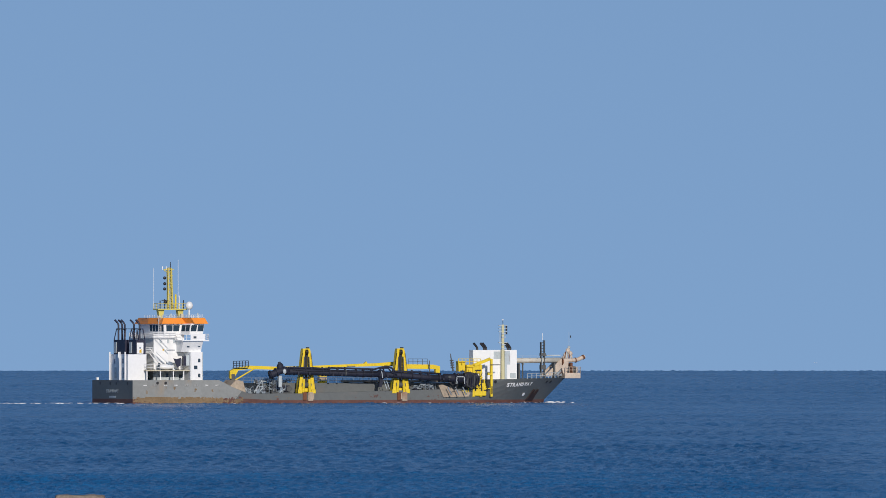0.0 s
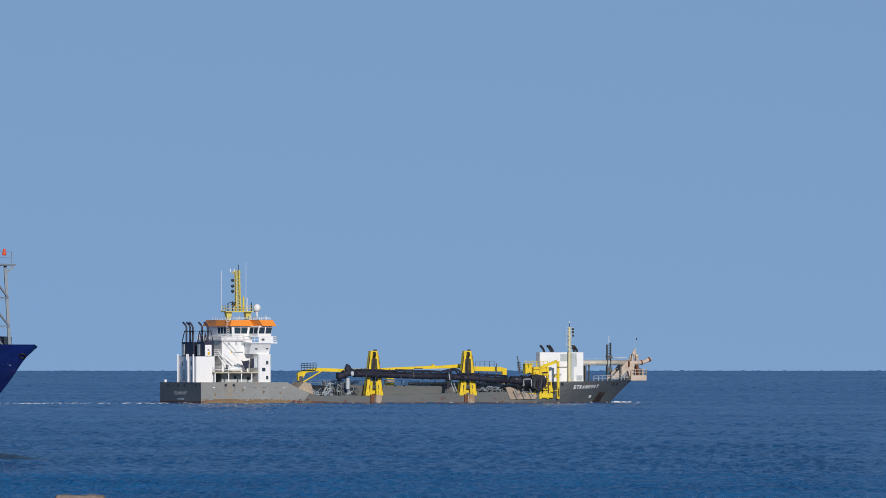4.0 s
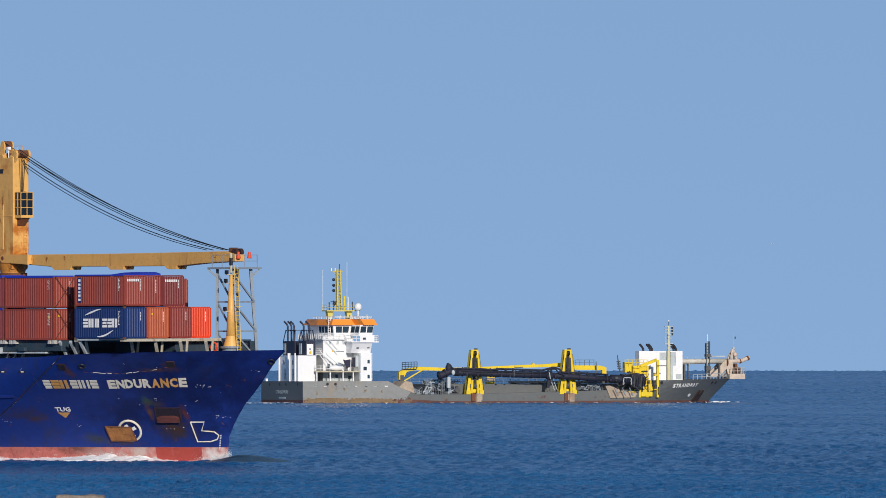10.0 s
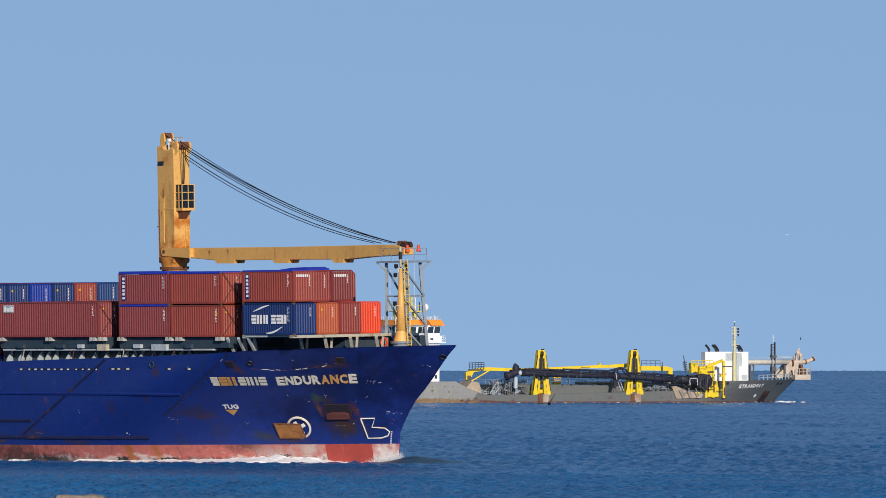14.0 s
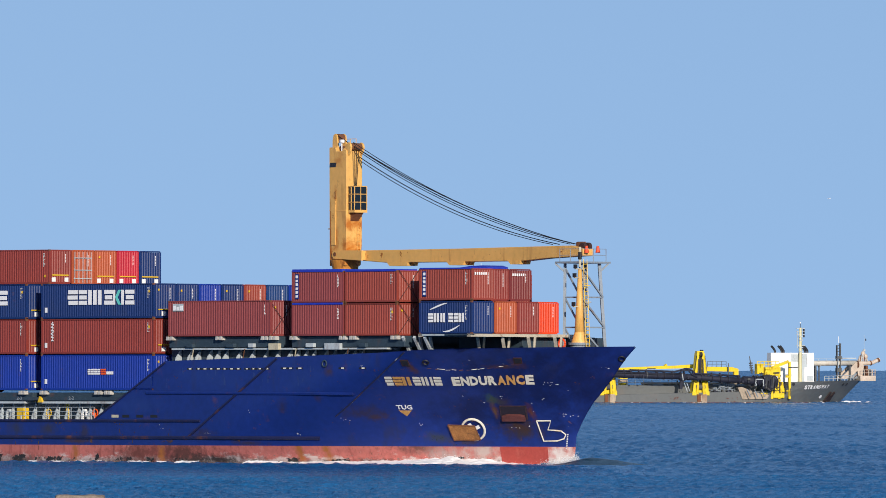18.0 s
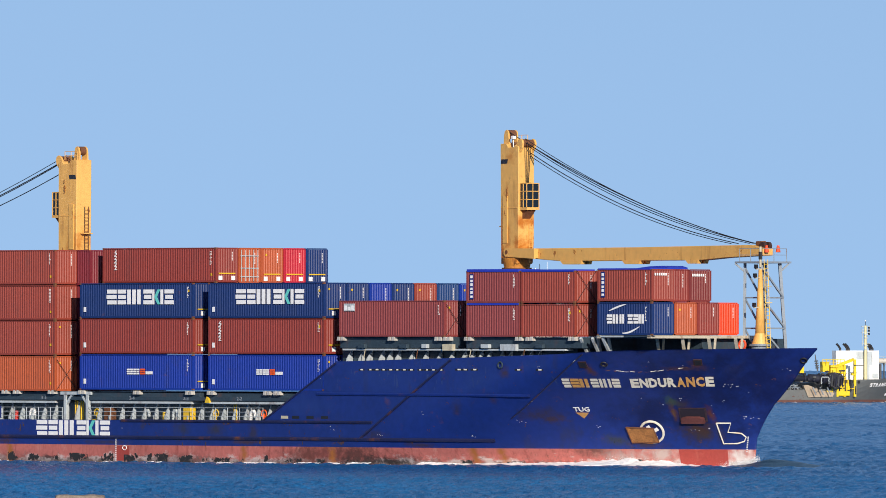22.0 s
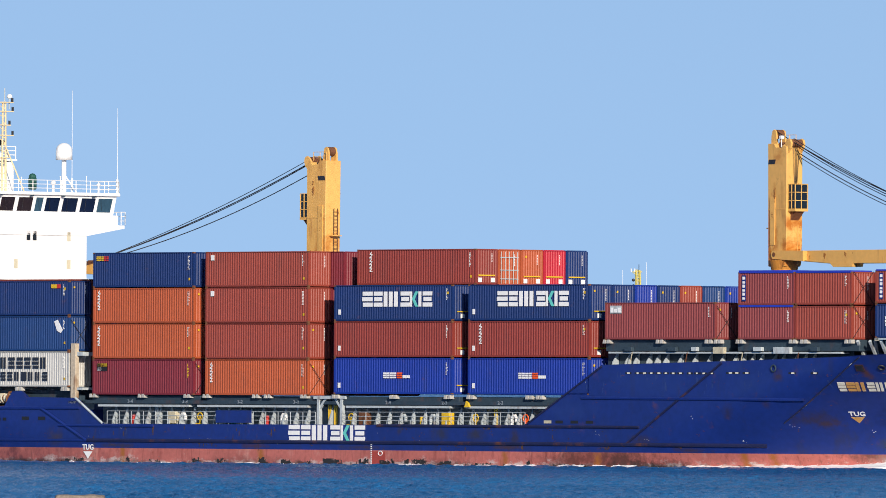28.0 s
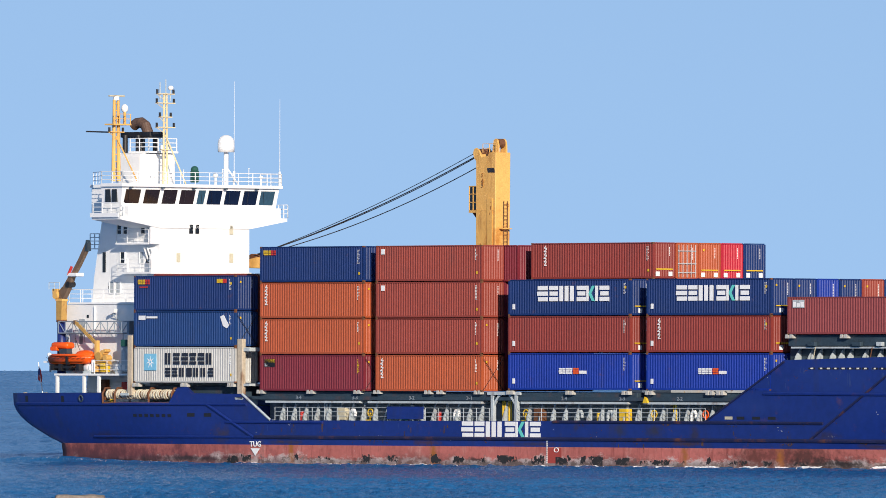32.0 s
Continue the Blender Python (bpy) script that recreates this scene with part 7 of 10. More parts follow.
part("winch", rod(bmesh.new(), (-0.35, -0.45, 9.0), (-0.35, 0.45, 9.0), 0.3, n=14), M_OCHRE, pc, "ochre winch drum")
part("cabinet", boxm(-0.75, -0.1, -0.4, 0.4, 9.1, 9.55, bevel=0.05), M_OCHRE, pc)
part("inner_jib", prism(bmesh.new(), [(-0.55, 8.85), (0.4, 8.72), (1.15, 9.8), (1.5, 10.6), (1.25, 10.85), (0.95, 10.4), (0.4, 9.75), (-0.4, 9.15)], -0.24, 0.24), M_BROWN, pc, "brown knuckled jib")
part("link", rod(bmesh.new(), (1.1, -0.36, 9.9), (1.1, 0.36, 9.9), 0.24, n=14), M_BLACK, pc, "dark greasy knuckle")
part("outer_jib", prism(bmesh.new(), [(1.25, 10.75), (1.65, 10.65), (2.25, 11.4), (3.3, 12.85), (3.25, 13.3), (3.05, 13.25), (2.15, 11.9)], -0.17, 0.17), M_BROWN, pc, "brown outer jib")
part("jib_head", prism(bmesh.new(), [(3.0, 12.6), (3.38, 12.65), (3.36, 13.3), (3.16, 13.55)], -0.2, 0.2), M_COAM, pc, "dark jib head")
part("ram", rod(bmesh.new(), (1.15, -0.3, 10.7), (1.55, -0.3, 11.35), 0.12, n=8), M_RED, pc, "red hydraulic ram")
part("rest", boxm(1.05, 2.3, -0.4, 0.4, 10.55, 10.85, bevel=0.06), M_WHITE, pc, "white jib rest")
part("guard_rail", rail(bmesh.new(), [(-0.9, -0.6, 9.5), (0.4, -0.6, 9.5)], 0.55, 2, 0.6), M_GREY, pc)

lb = thing("lifeboat", "bright orange rescue boat stowed on deck", "boat", place=pose(-128.0, -8.6, 7.82), rows=SHIP_ROWS)
hb = bmesh.new()
prism(hb, [(-2.45, 0.2), (-2.2, 0.02), (1.9, 0.06), (2.35, 0.3), (2.5, 0.82), (-2.5, 0.76)], -0.8, 0.8)
bmesh.ops.bevel(hb, geom=hb.edges[:], offset=0.16, segments=3, affect="EDGES")
part("hull", hb, M_ORANGE, lb, "bright orange boat hull", True)
part("fender", tube(bmesh.new(), [(2.5 * math.cos(k * math.pi / 12), 0.9 * math.sin(k * math.pi / 12), 0.76) for k in range(25)], 0.12, 8), M_ORANGE, lb, "orange fender tube", True)
part("canopy", ball(bmesh.new(), (1.4, 0, 0.78), 1.0, 0.7, 0.42, 14), M_ORANGE, lb, "orange rounded canopy", True)
for x in (-1.9, -0.9, 1.3):
    part("cradle", boxm(x - 0.16, x + 0.16, -0.8, 0.8, -0.5, 0.06), M_BLACK, lb, "dark cradle")
part("cradle_beam", boxm(-1.9, 0.3, -0.7, -0.5, -0.32, -0.1), M_BLACK, lb, "dark cradle beam")
part("grab_line", tube(bmesh.new(), [(-2.4 + 0.3 * k, -0.93, 0.56 - 0.06 * (k % 2)) for k in range(17)], 0.025, 5), M_BLACK, lb, "dark grab line")
part("strap", boxm(0.02, 0.2, -0.95, -0.6, 0.0, 0.9), M_BLACK, lb, "dark lifting strap")
for x in (-2.1, 0.9):
    part("sling", rod(bmesh.new(), (x, 0, 0.85), (0.1 if x > 0 else -0.6, 0, 2.2), 0.025, n=5), M_ROPE, lb, "wire sling")
for x, z, r in ((-125.45, 7.2, 0.24),):
    dr_ = thing("drum", "white round drum on the gallery", "drum", "drums on the gallery", pose(x, -8.7, z), SHIP_ROWS)
    part("body", rod(bmesh.new(), (0, 0, 0), (0, 0, 0.95), r, n=16), M_WHITE, dr_)
    part("lid", rod(bmesh.new(), (0, 0, 0.95), (0, 0, 1.02), r * 0.9, n=16), M_GREY, dr_)
for x, z0, z1, col in ((-124.2, 5.2, 6.4, M_RED), (-126.9, 4.9, 6.6, M_RUSTY), (-122.6, 5.0, 6.2, M_GREEN)):
    lk = thing("wall_locker", "small locker on the poop house wall", "locker", "lockers under the gallery", pose(x, -6.2, z0), SHIP_ROWS)
    part("box", boxm(-0.4, 0.4, -0.25, 0.2, 0, z1 - z0, bevel=0.04), col, lk)
    part("door", boxm(-0.33, 0.33, -0.28, -0.25, 0.08, z1 - z0 - 0.08), col, lk)
for k in range(6):
    t_ = thing("gallery_gear", "tangle of hose and cable on the gallery", "gear", "gear on the gallery", pose(-129.6 + 0.55 * k, -8.9, 7.35), SHIP_ROWS)
    part("coil", tube(bmesh.new(), [(0.25 * math.cos(i * 0.8), 0.2 * math.sin(i * 0.8), 0.12 + 0.03 * i) for i in range(14)], 0.06, 5), M_BLACK if k % 2 else M_RUSTY, t_)
rb = thing("life_raft_cover", "orange covered raft on a rack", "raft", place=pose(-129.4, -8.6, 9.0), rows=SHIP_ROWS)
part("cover", boxm(-1.0, 1.05, -0.5, 0.5, 0.1, 0.66, bevel=0.24), M_ORANGE, rb, "orange raft cover", True)
part("flap", boxm(-1.0, -0.2, -0.54, 0.5, -0.05, 0.3, bevel=0.08), M_ORANGE, rb, "hanging orange flap")
part("rack", prism(bmesh.new(), [(-0.2, -1.7), (0.9, -1.7), (0.8, 0.12), (-0.1, 0.12)], -0.3, 0.3), M_COAM, rb, "dark blue rack")
dv = thing("davit", "ochre boat davit with winch", "davit", place=pose(-125.2, -8.6, 7.2), rows=SHIP_ROWS)
part("post", boxm(-0.17, 0.17, -0.17, 0.17, 0, 2.6, bevel=0.04), M_OCHRE, dv, "ochre davit post")
part("arm", beam(bmesh.new(), (0.1, 0, 2.2), (-2.65, 0, 4.12), 0.2, 0.24), M_DAVIT, dv, "weathered davit arm")
part("arm_tip", boxm(-2.75, -2.55, -0.14, 0.14, 3.9, 4.25), M_BROWN, dv)
part("winch", rod(bmesh.new(), (0.55, -0.4, 1.3), (0.55, 0.4, 1.3), 0.34, n=14), M_DAVIT, dv, "ochre winch drum")
for x, z, r in ((0.9, 1.6, 0.2), (1.25, 1.15, 0.26), (1.2, 1.75, 0.14)):
    part("gear", rod(bmesh.new(), (x, -0.3, z), (x, 0.3, z), r, n=12), M_OCHRE, dv, "ochre winch gear")
part("bed", boxm(0.3, 1.5, -0.3, 0.3, 0.55, 0.9, bevel=0.05), M_DAVIT, dv)
part("motor", boxm(0.75, 1.35, -0.35, 0.3, 0.0, 0.75, bevel=0.06), M_YELLOW, dv, "yellow winch motor box")
part("wire", rod(bmesh.new(), (-2.6, 0, 4.0), (-2.65, 0, 2.0), 0.02, n=4), M_ROPE, dv)
for u, w, r, n in ((-126.15, 7.25, 0.32, 0.55), (-122.25, 7.25, 0.32, 0.72)):
    t = thing("raft_canister", "white round life raft canister on the gallery", "canister", "life raft canisters", pose(u, -8.6, w), SHIP_ROWS)
    part("canister", rod(bmesh.new(), (-n, 0, r), (n, 0, r), r, n=18), M_WHITE, t, "white canister", True)
    for x in (-n * 0.5, n * 0.5):
        part("band", rod(bmesh.new(), (x - 0.03, 0, r), (x + 0.03, 0, r), r + 0.015, n=18), M_GREY, t, "grey lashing band")
    part("saddle", boxm(-0.4, 0.4, -0.3, 0.3, -0.2, 0.06), M_GREY, t)
gw = thing("gangway", "grey lattice gangway stowed against the house", "gangway", place=pose(-129.95, -8.6, 10.4), rows=SHIP_ROWS)
tr = bmesh.new()
for z in (0, 0.95):
    rod(tr, (0, 0, z), (8.6, 0, z), 0.05, n=5)
for k in range(11):
    rod(tr, (k * 0.86, 0, 0), (k * 0.86, 0, 0.95), 0.035, n=5)
    if k < 10:
        rod(tr, (k * 0.86, 0, 0 if k % 2 else 0.95), ((k + 1) * 0.86, 0, 0.95 if k % 2 else 0), 0.035, n=5)
part("truss", tr, M_STEEL, gw)
part("tread", boxm(0, 8.6, 0.05, 0.7, -0.08, 0.0), M_EXHAUST, gw)
part("head", boxm(8.5, 8.8, -0.1, 0.4, -0.1, 1.0), M_STEEL, gw)
for x in (1.0, 7.6):
    part("hanger", rod(bmesh.new(), (x, 0.3, -3.0), (x, 0.3, 0), 0.05, n=6), M_GREY, gw)
M_RIB = mat("stained cream rib", (0.72, 0.67, 0.52), 0.6, vary=0.3, scale=2.5, stain=(0.3, 0.14, 0.04), stain_amt=0.7, stain_scale=(1.2, 1.2, 1.2))
hose = thing("rolled_hose", "cream ribbed roll in a rusty cradle along the bulwark", "hose reel", place=pose(-122.0, -10.4, 4.65), rows=SHIP_ROWS)
roll = bmesh.new()
for k in range(27):
    x, lean = 0.3 + k * 0.3 + 0.04 * math.sin(k * 2.3), 0.02 * math.sin(k * 1.7)
    rod(roll, (x, 0, 0.75 + lean * 0.5), (x + 0.13, 0, 0.75 - lean * 0.5), 0.4 + lean, n=14)
part("rib", roll, M_RIB, hose, "cream ribs of the roll", kind="stuff")
part("roll", rod(bmesh.new(), (0.2, 0, 0.75), (8.3, 0, 0.75), 0.31, n=14), M_RUSTY, hose, "dark core of the roll")
for x in (0.05, 1.5, 5.6, 8.4):
    part("bracket", tube(bmesh.new(), [(x, -0.45, 0), (x, -0.5, 0.8), (x, -0.2, 1.25), (x, 0.3, 1.25)], 0.09, 6), M_RUSTY, hose, "rusty bracket")
part("cradle", boxm(0, 8.5, -0.5, 0.3, 0.0, 0.12), M_RUSTY, hose)
flag = thing("flag_staff", "red and dark flag on a slanted staff", "flag", place=pose(-134.0, -6.5, 5.2), rows=SHIP_ROWS)
part("staff", rod(bmesh.new(), (0, 0, -0.7), (-0.78, 0, 2.8), 0.05, n=6), M_WHITE, flag)
fl = bmesh.new()
prism(fl, [(-0.55, 2.3), (-0.72, 2.2), (-0.78, 1.4), (-0.4, 1.1), (-0.28, 1.5)], -0.03, 0.03)
part("cloth", fl, M_RED, flag, "red flag cloth")
part("cloth", prism(bmesh.new(), [(-0.56, 2.32), (-0.74, 2.22), (-0.76, 1.8), (-0.5, 1.72)], -0.045, 0.045), M_NAVY, flag, "navy flag canton")
for u in (-134.0, -131.5, -128.5, -125.5, -123.4):
    b = thing("bollard", "small yellow-topped mooring bollard", "bollard", "bollards on the poop", pose(u, -8.6, 4.5), SHIP_ROWS)
    part("post", rod(bmesh.new(), (0, 0, 0), (0, 0, 1.0), 0.16, n=10), M_YELLOW, b)
    part("base", boxm(-0.3, 0.3, -0.25, 0.25, 0, 0.12), M_BLACK, b)
av = thing("aerial_cluster", "white radar scanner and lamp cluster at the stern", "antenna", place=pose(-130.6, -8.9, 7.2), rows=SHIP_ROWS)
part("post", rod(bmesh.new(), (0, 0, 0), (0, 0, 1.3), 0.1, n=8), M_WHITE, av)
part("lamp", boxm(-0.5, 0.5, -0.3, 0.3, 0.75, 0.92), M_WHITE, av)
part("lamp", ball(bmesh.new(), (-0.1, 0, 1.4), 0.2, 0.2, 0.2, 10), M_WHITE, av)
cabx = thing("switch_box", "dark teal box on the house side", "box", place=pose(-121.4, -8.9, 9.3), rows=SHIP_ROWS)
part("box", boxm(-0.37, 0.37, -0.2, 0.3, 0, 0.56, bevel=0.04), M_GREEN, cabx)
part("bracket", boxm(-0.6, 0.6, 0.1, 0.3, -2.0, 0.0), M_GREY, cabx)
part("red_door", boxm(-123.2, -122.5, -7.5, -7.4, 7.9, 9.2), M_RED, house, "small red locker door")

# ---------- white water along the ship
def wave_strip(u0, u1, height, reach, seed, n=220, gaps=0.0):
    """Broken white water lying along the shell, with a lumpy top."""
    rs = random.Random(seed)
    bm = bmesh.new()
    rows_ = []
    for i in range(n + 1):
        f = i / n
        u = u0 + (u1 - u0) * f
        hgt, out = height(f), reach(f)
        nz = noise.noise((u * 0.55, seed, 0)) * 0.5 + noise.noise((u * 1.7, seed, 3)) * 0.3
        hgt = max(0.02, hgt * (1 + 0.75 * nz))
        ring_ = []
        y0 = -half_breadth(u, 0.2)
        for k in range(9):
            g = k / 8
            z = hgt * (1 - g) ** 0.7 * (1 + 0.3 * noise.noise((u * 1.5, g * 4, seed)))
            ring_.append(bm.verts.new((u + 0.1 * noise.noise((u, g * 9, 7)), y0 + 0.12 - out * g - 0.2 * noise.noise((u * 1.1, g * 3, seed + 5)), z - 0.06 * g - (0.25 if k == 8 else 0) + 0.05 * noise.noise((u * 3, g * 8, 2)))))
        rows_.append(ring_)
    for i, (a, b) in enumerate(zip(rows_, rows_[1:])):
        if gaps and noise.noise(((u0 + (u1 - u0) * i / n) * 0.35, seed * 3.1, 1)) < gaps - 0.35:
            continue
        for k in range(8):
            bm.faces.new((a[k], a[k + 1], b[k + 1], b[k]))
    return bm


wake = thing("bow_wave", "white bow wave foaming along the waterline", "wave", rows=WATER_ROWS)
CREST = [(-32.0, 0.14), (-26.0, 0.22), (-21.0, 0.3), (-18.5, 0.48), (-16.5, 0.66), (-15.2, 0.58), (-13.8, 0.4), (-12.4, 0.2), (-11.2, 0.08), (-8.9, 0.05), (-8.0, 0.1), (-7.4, 0.3), (-6.9, 0.5)]
part("foam", wave_strip(-32, -6.9, lambda f: lerp(-32 + 25.1 * f, CREST), lambda f: 0.5 + 2.2 * math.sin(math.pi * f) ** 0.8, 2, 560), M_FOAM, wake, "thick white foam", kind="stuff")
part("foam", wave_strip(-60, -31.5, lambda f: 0.12 + 0.1 * f, lambda f: 0.4 + 0.35 * f, 9, 300, 0.36), M_FOAM, wake, "thin broken foam", kind="stuff")
part("foam", wave_strip(-130, -59, lambda f: 0.1 + 0.03 * math.sin(f * 21), lambda f: 0.4 + 0.3 * (1 - f), 17, 600, 0.42), M_FOAM, wake, "thin broken foam", kind="stuff")
part("foam", wave_strip(-152, -128.5, lambda f: 0.1 + 0.12 * f, lambda f: 0.6, 23, 200, 0.42), M_FOAM, wake, "thin wake foam", kind="stuff")
rs = random.Random(3)


def drops(items):
    """Many small faceted drops in one mesh, from (x, y, z, radius)."""
    unit = [(1, 0, 0), (-1, 0, 0), (0, 1, 0), (0, -1, 0), (0, 0, 1), (0, 0, -1)]
    tri = [(0, 2, 4), (2, 1, 4), (1, 3, 4), (3, 0, 4), (2, 0, 5), (1, 2, 5), (3, 1, 5), (0, 3, 5)]
    vs, fs = [], []
    for x, y, z, r in items:
        k = len(vs)
        vs += [(x + a * r, y + b * r, z + c * r * 0.8) for a, b, c in unit]
        fs += [(a + k, b + k, c + k) for a, b, c in tri]
    me = bpy.data.meshes.new("spray")
    me.from_pydata(vs, [], fs)
    bm = bmesh.new()
    bm.from_mesh(me)
    bpy.data.meshes.remove(me)
    return bm


items = []
for k in range(520):  # torn crest of the breaking wave
    u = rs.gauss(-16.2, 1.9) if k < 330 else rs.uniform(-28, -8)
    top = lerp(u, CREST)
    items.append((u, -half_breadth(u, 0.3) - abs(rs.gauss(0.0, 0.7)), max(0.02, top * rs.uniform(0.5, 1.12) + rs.gauss(0, 0.06)), rs.uniform(0.01, 0.032)))
part("spray", drops(items), M_FOAM, wake, "torn white crest", kind="stuff")
items = []
for k in range(2600):  # thin veil thrown up at the stem, torn back along the shell
    f = rs.random()
    u = -6.5 - 2.6 * f ** 1.3 + rs.gauss(0, 0.14)
    items.append((u, -half_breadth(min(u, -7.1), 0.5) - rs.uniform(0.03, 0.5) - 0.5 * f, max(0.0, 0.55 * (1 - f) ** 1.2 + rs.gauss(0.0, 0.16) + 0.03), rs.uniform(0.006, 0.026) * (1.2 - 0.4 * f)))
part("spray", drops(items), M_FOAM, wake, "fine white spray at the stem", kind="stuff")
items = []
for k in range(260):  # loose flecks drifting beside the ship
    u = rs.uniform(-128, -10)
    items.append((u, -half_breadth(u, 0.0) - 0.3 - abs(rs.gauss(0, 1.2)), rs.uniform(-0.04, 0.05), rs.uniform(0.02, 0.06)))
part("flecks", drops(items), M_FOAM, wake, "loose flecks of foam", kind="stuff")

items = []
for k in range(160):  # broken wake trailing off the stern
    u = -126 - rs.random() ** 1.6 * 26
    items.append((u, -7.0 + rs.gauss(0, 1.6 + 0.08 * (-126 - u)), rs.uniform(-0.05, 0.04), rs.uniform(0.012, 0.035)))
part("flecks", drops(items), M_FOAM, wake, "broken foam trailing off the stern", kind="stuff")
# quarter wave that rises along the stern
def quarter_wave(u, d):
    rise = 0.52 * math.exp(-((u + 127.0) / 9.0) ** 2) + 0.16 * math.exp(-((u + 112.0) / 7.0) ** 2)
    return rise * math.exp(-((d - 2.2) / 1.5) ** 2) * (1 + 0.3 * noise.noise((u * 0.5, d, 3))) - 0.06 + 0.05 * noise.noise((u * 1.4, d * 1.6, 8))


qw, grid_ = bmesh.new(), {}
for i in range(121):
    for j in range(15):
        u, d = -146 + 0.4 * i, 0.45 * j - 0.4
        y = -max(half_breadth(max(u, -124.0), 0.2), 1.0) - d
        grid_[i, j] = qw.verts.new((u, y, quarter_wave(u, d) if 0 < j < 14 else -0.3))
for i in range(120):
    for j in range(14):
        qw.faces.new((grid_[i, j], grid_[i + 1, j], grid_[i + 1, j + 1], grid_[i, j + 1]))
part("quarter_wave", qw, sea.data.materials[0], wake, "low wave running along the stern", True)
items = []
for k in range(1500):
    u = -121 + rs.gauss(0, 11)
    d = 2.6 + rs.gauss(0, 0.9)
    z = quarter_wave(u, d)
    if noise.noise((u * 0.22, d * 1.5, 5)) > 0.12:
        items.append((u, -max(half_breadth(max(u, -124.0), 0.2), 1.0) - d, z, rs.uniform(0.008, 0.026)))
part("flecks", drops(items), M_FOAM, wake, "torn foam on the stern wave", kind="stuff")
# smooth hump of water that the stem pushes up
hump = bmesh.new()
grid_ = {}
for i in range(67):
    for j in range(37):
        x, y = -10.0 + 18.0 * i / 66, -13.0 + 18.0 * j / 36
        ridge = -3.9 + 0.1 * (y + 2.0)
        f = (x - ridge) / (1.8 if x < ridge else 3.2)
        z = 0.6 * math.exp(-f * f) * math.exp(-((y + 0.8) / 3.0) ** 2) + 0.14 * math.exp(-((x + 0.5) / 4.5) ** 2 - ((y + 3.5) / 3.0) ** 2)
        grid_[i, j] = hump.verts.new((x, y, z * (1 + 0.25 * noise.noise((x * 0.6, y * 0.5, 4))) + 0.035 * noise.noise((x * 1.7, y * 1.2, 2)) - 0.1))
for i in range(66):
    for j in range(36):
        hump.faces.new((grid_[i, j], grid_[i + 1, j], grid_[i + 1, j + 1], grid_[i, j + 1]))
# darker than the sea: its weaker sky reflection is put into the colour
part("water_hump", hump, mat("dark green-grey water", (0.011, 0.046, 0.075), 0.3, vary=0.35, scale=1.2, bump=0.3), wake, "dark wave of water pushed up by the stem", True)
# ================= the dredger =================
G_GREY = mat("weathered grey hull paint", (0.122, 0.135, 0.135), 0.6, vary=0.12, scale=0.4, stain=(0.2, 0.13, 0.09), stain_amt=0.18, stain_scale=(0.25, 0.25, 0.3))
G_RUST = mat("rusty boot-topping", (0.12, 0.05, 0.04), 0.75, vary=0.35, scale=0.5, stain=(0.16, 0.1, 0.07), stain_amt=0.6, stain_scale=(0.15, 0.15, 1.0))
G_PIPE = mat("dark navy suction pipe", (0.014, 0.017, 0.034), 0.7, vary=0.4)
# blue of the panes is the sky's reflection, put into the base colour
G_WIN = mat("window glass with painted sky reflection", (0.03, 0.055, 0.08), 0.12, vary=0.3, bump=0)
G_AFT = mat("chalky grey hull paint", (0.25, 0.26, 0.25), 0.65, vary=0.15, scale=0.4, stain=(0.36, 0.25, 0.14), stain_amt=0.45, stain_scale=(0.3, 0.3, 0.12), chips=(0.2, 0.12, 0.07), chip_amt=0.4, chip_scale=0.7)
G_CREAM = mat("sandy cream paint", (0.42, 0.34, 0.25), 0.6, vary=0.3, stain=(0.24, 0.1, 0.04), stain_amt=0.75, stain_scale=(0.5, 0.5, 0.4))
G_SAND = mat("pale sandy paint", (0.6, 0.5, 0.4), 0.6, vary=0.25, scale=2.0, stain=(0.36, 0.15, 0.06), stain_amt=0.6, stain_scale=(1.5, 1.5, 0.8))
G_YEL = mat("gantry yellow paint", (0.82, 0.6, 0.02), 0.45, vary=0.1, stain=(0.3, 0.2, 0.03), stain_amt=0.4, stain_scale=(1, 1, 0.4))
G_ORANGE = mat("orange roof paint", (0.95, 0.3, 0.03), 0.5, vary=0.06)
G_DNAVY = mat("navy casing paint", (0.012, 0.014, 0.04), 0.5, vary=0.2)
G_MACH = mat("greasy deck machinery", (0.08, 0.085, 0.085), 0.6, vary=0.5, scale=2.0)
BEAM = 20.0
D_SHEER = [(0.0, 3.85), (16.0, 3.85), (18.6, 2.6), (21.5, 1.5), (30, 1.5), (58, 2.2), (66.5, 2.3), (67.3, 3.9), (77, 4.0), (85.5, 4.2)]


def d_half(x, w):
    length = 22 + (17 - 22) * min(1, max(0, w / 4))
    stem = 80.8 + max(0, w) * 1.05
    d = max(0.0, stem - x)
    hb_ = BEAM / 2
    if d < length:
        hb_ *= 1 - max(0, 1 - d / length) ** 2.1
    return hb_


D_ST = [0, 4, 8, 12, 16, 18.6, 21.5, 26, 30, 38, 46, 54, 58, 63, 66.5, 67.3, 70, 72.5, 75, 77, 79, 80.5, 82, 83.2, 84.2, 84.9, 85.3]


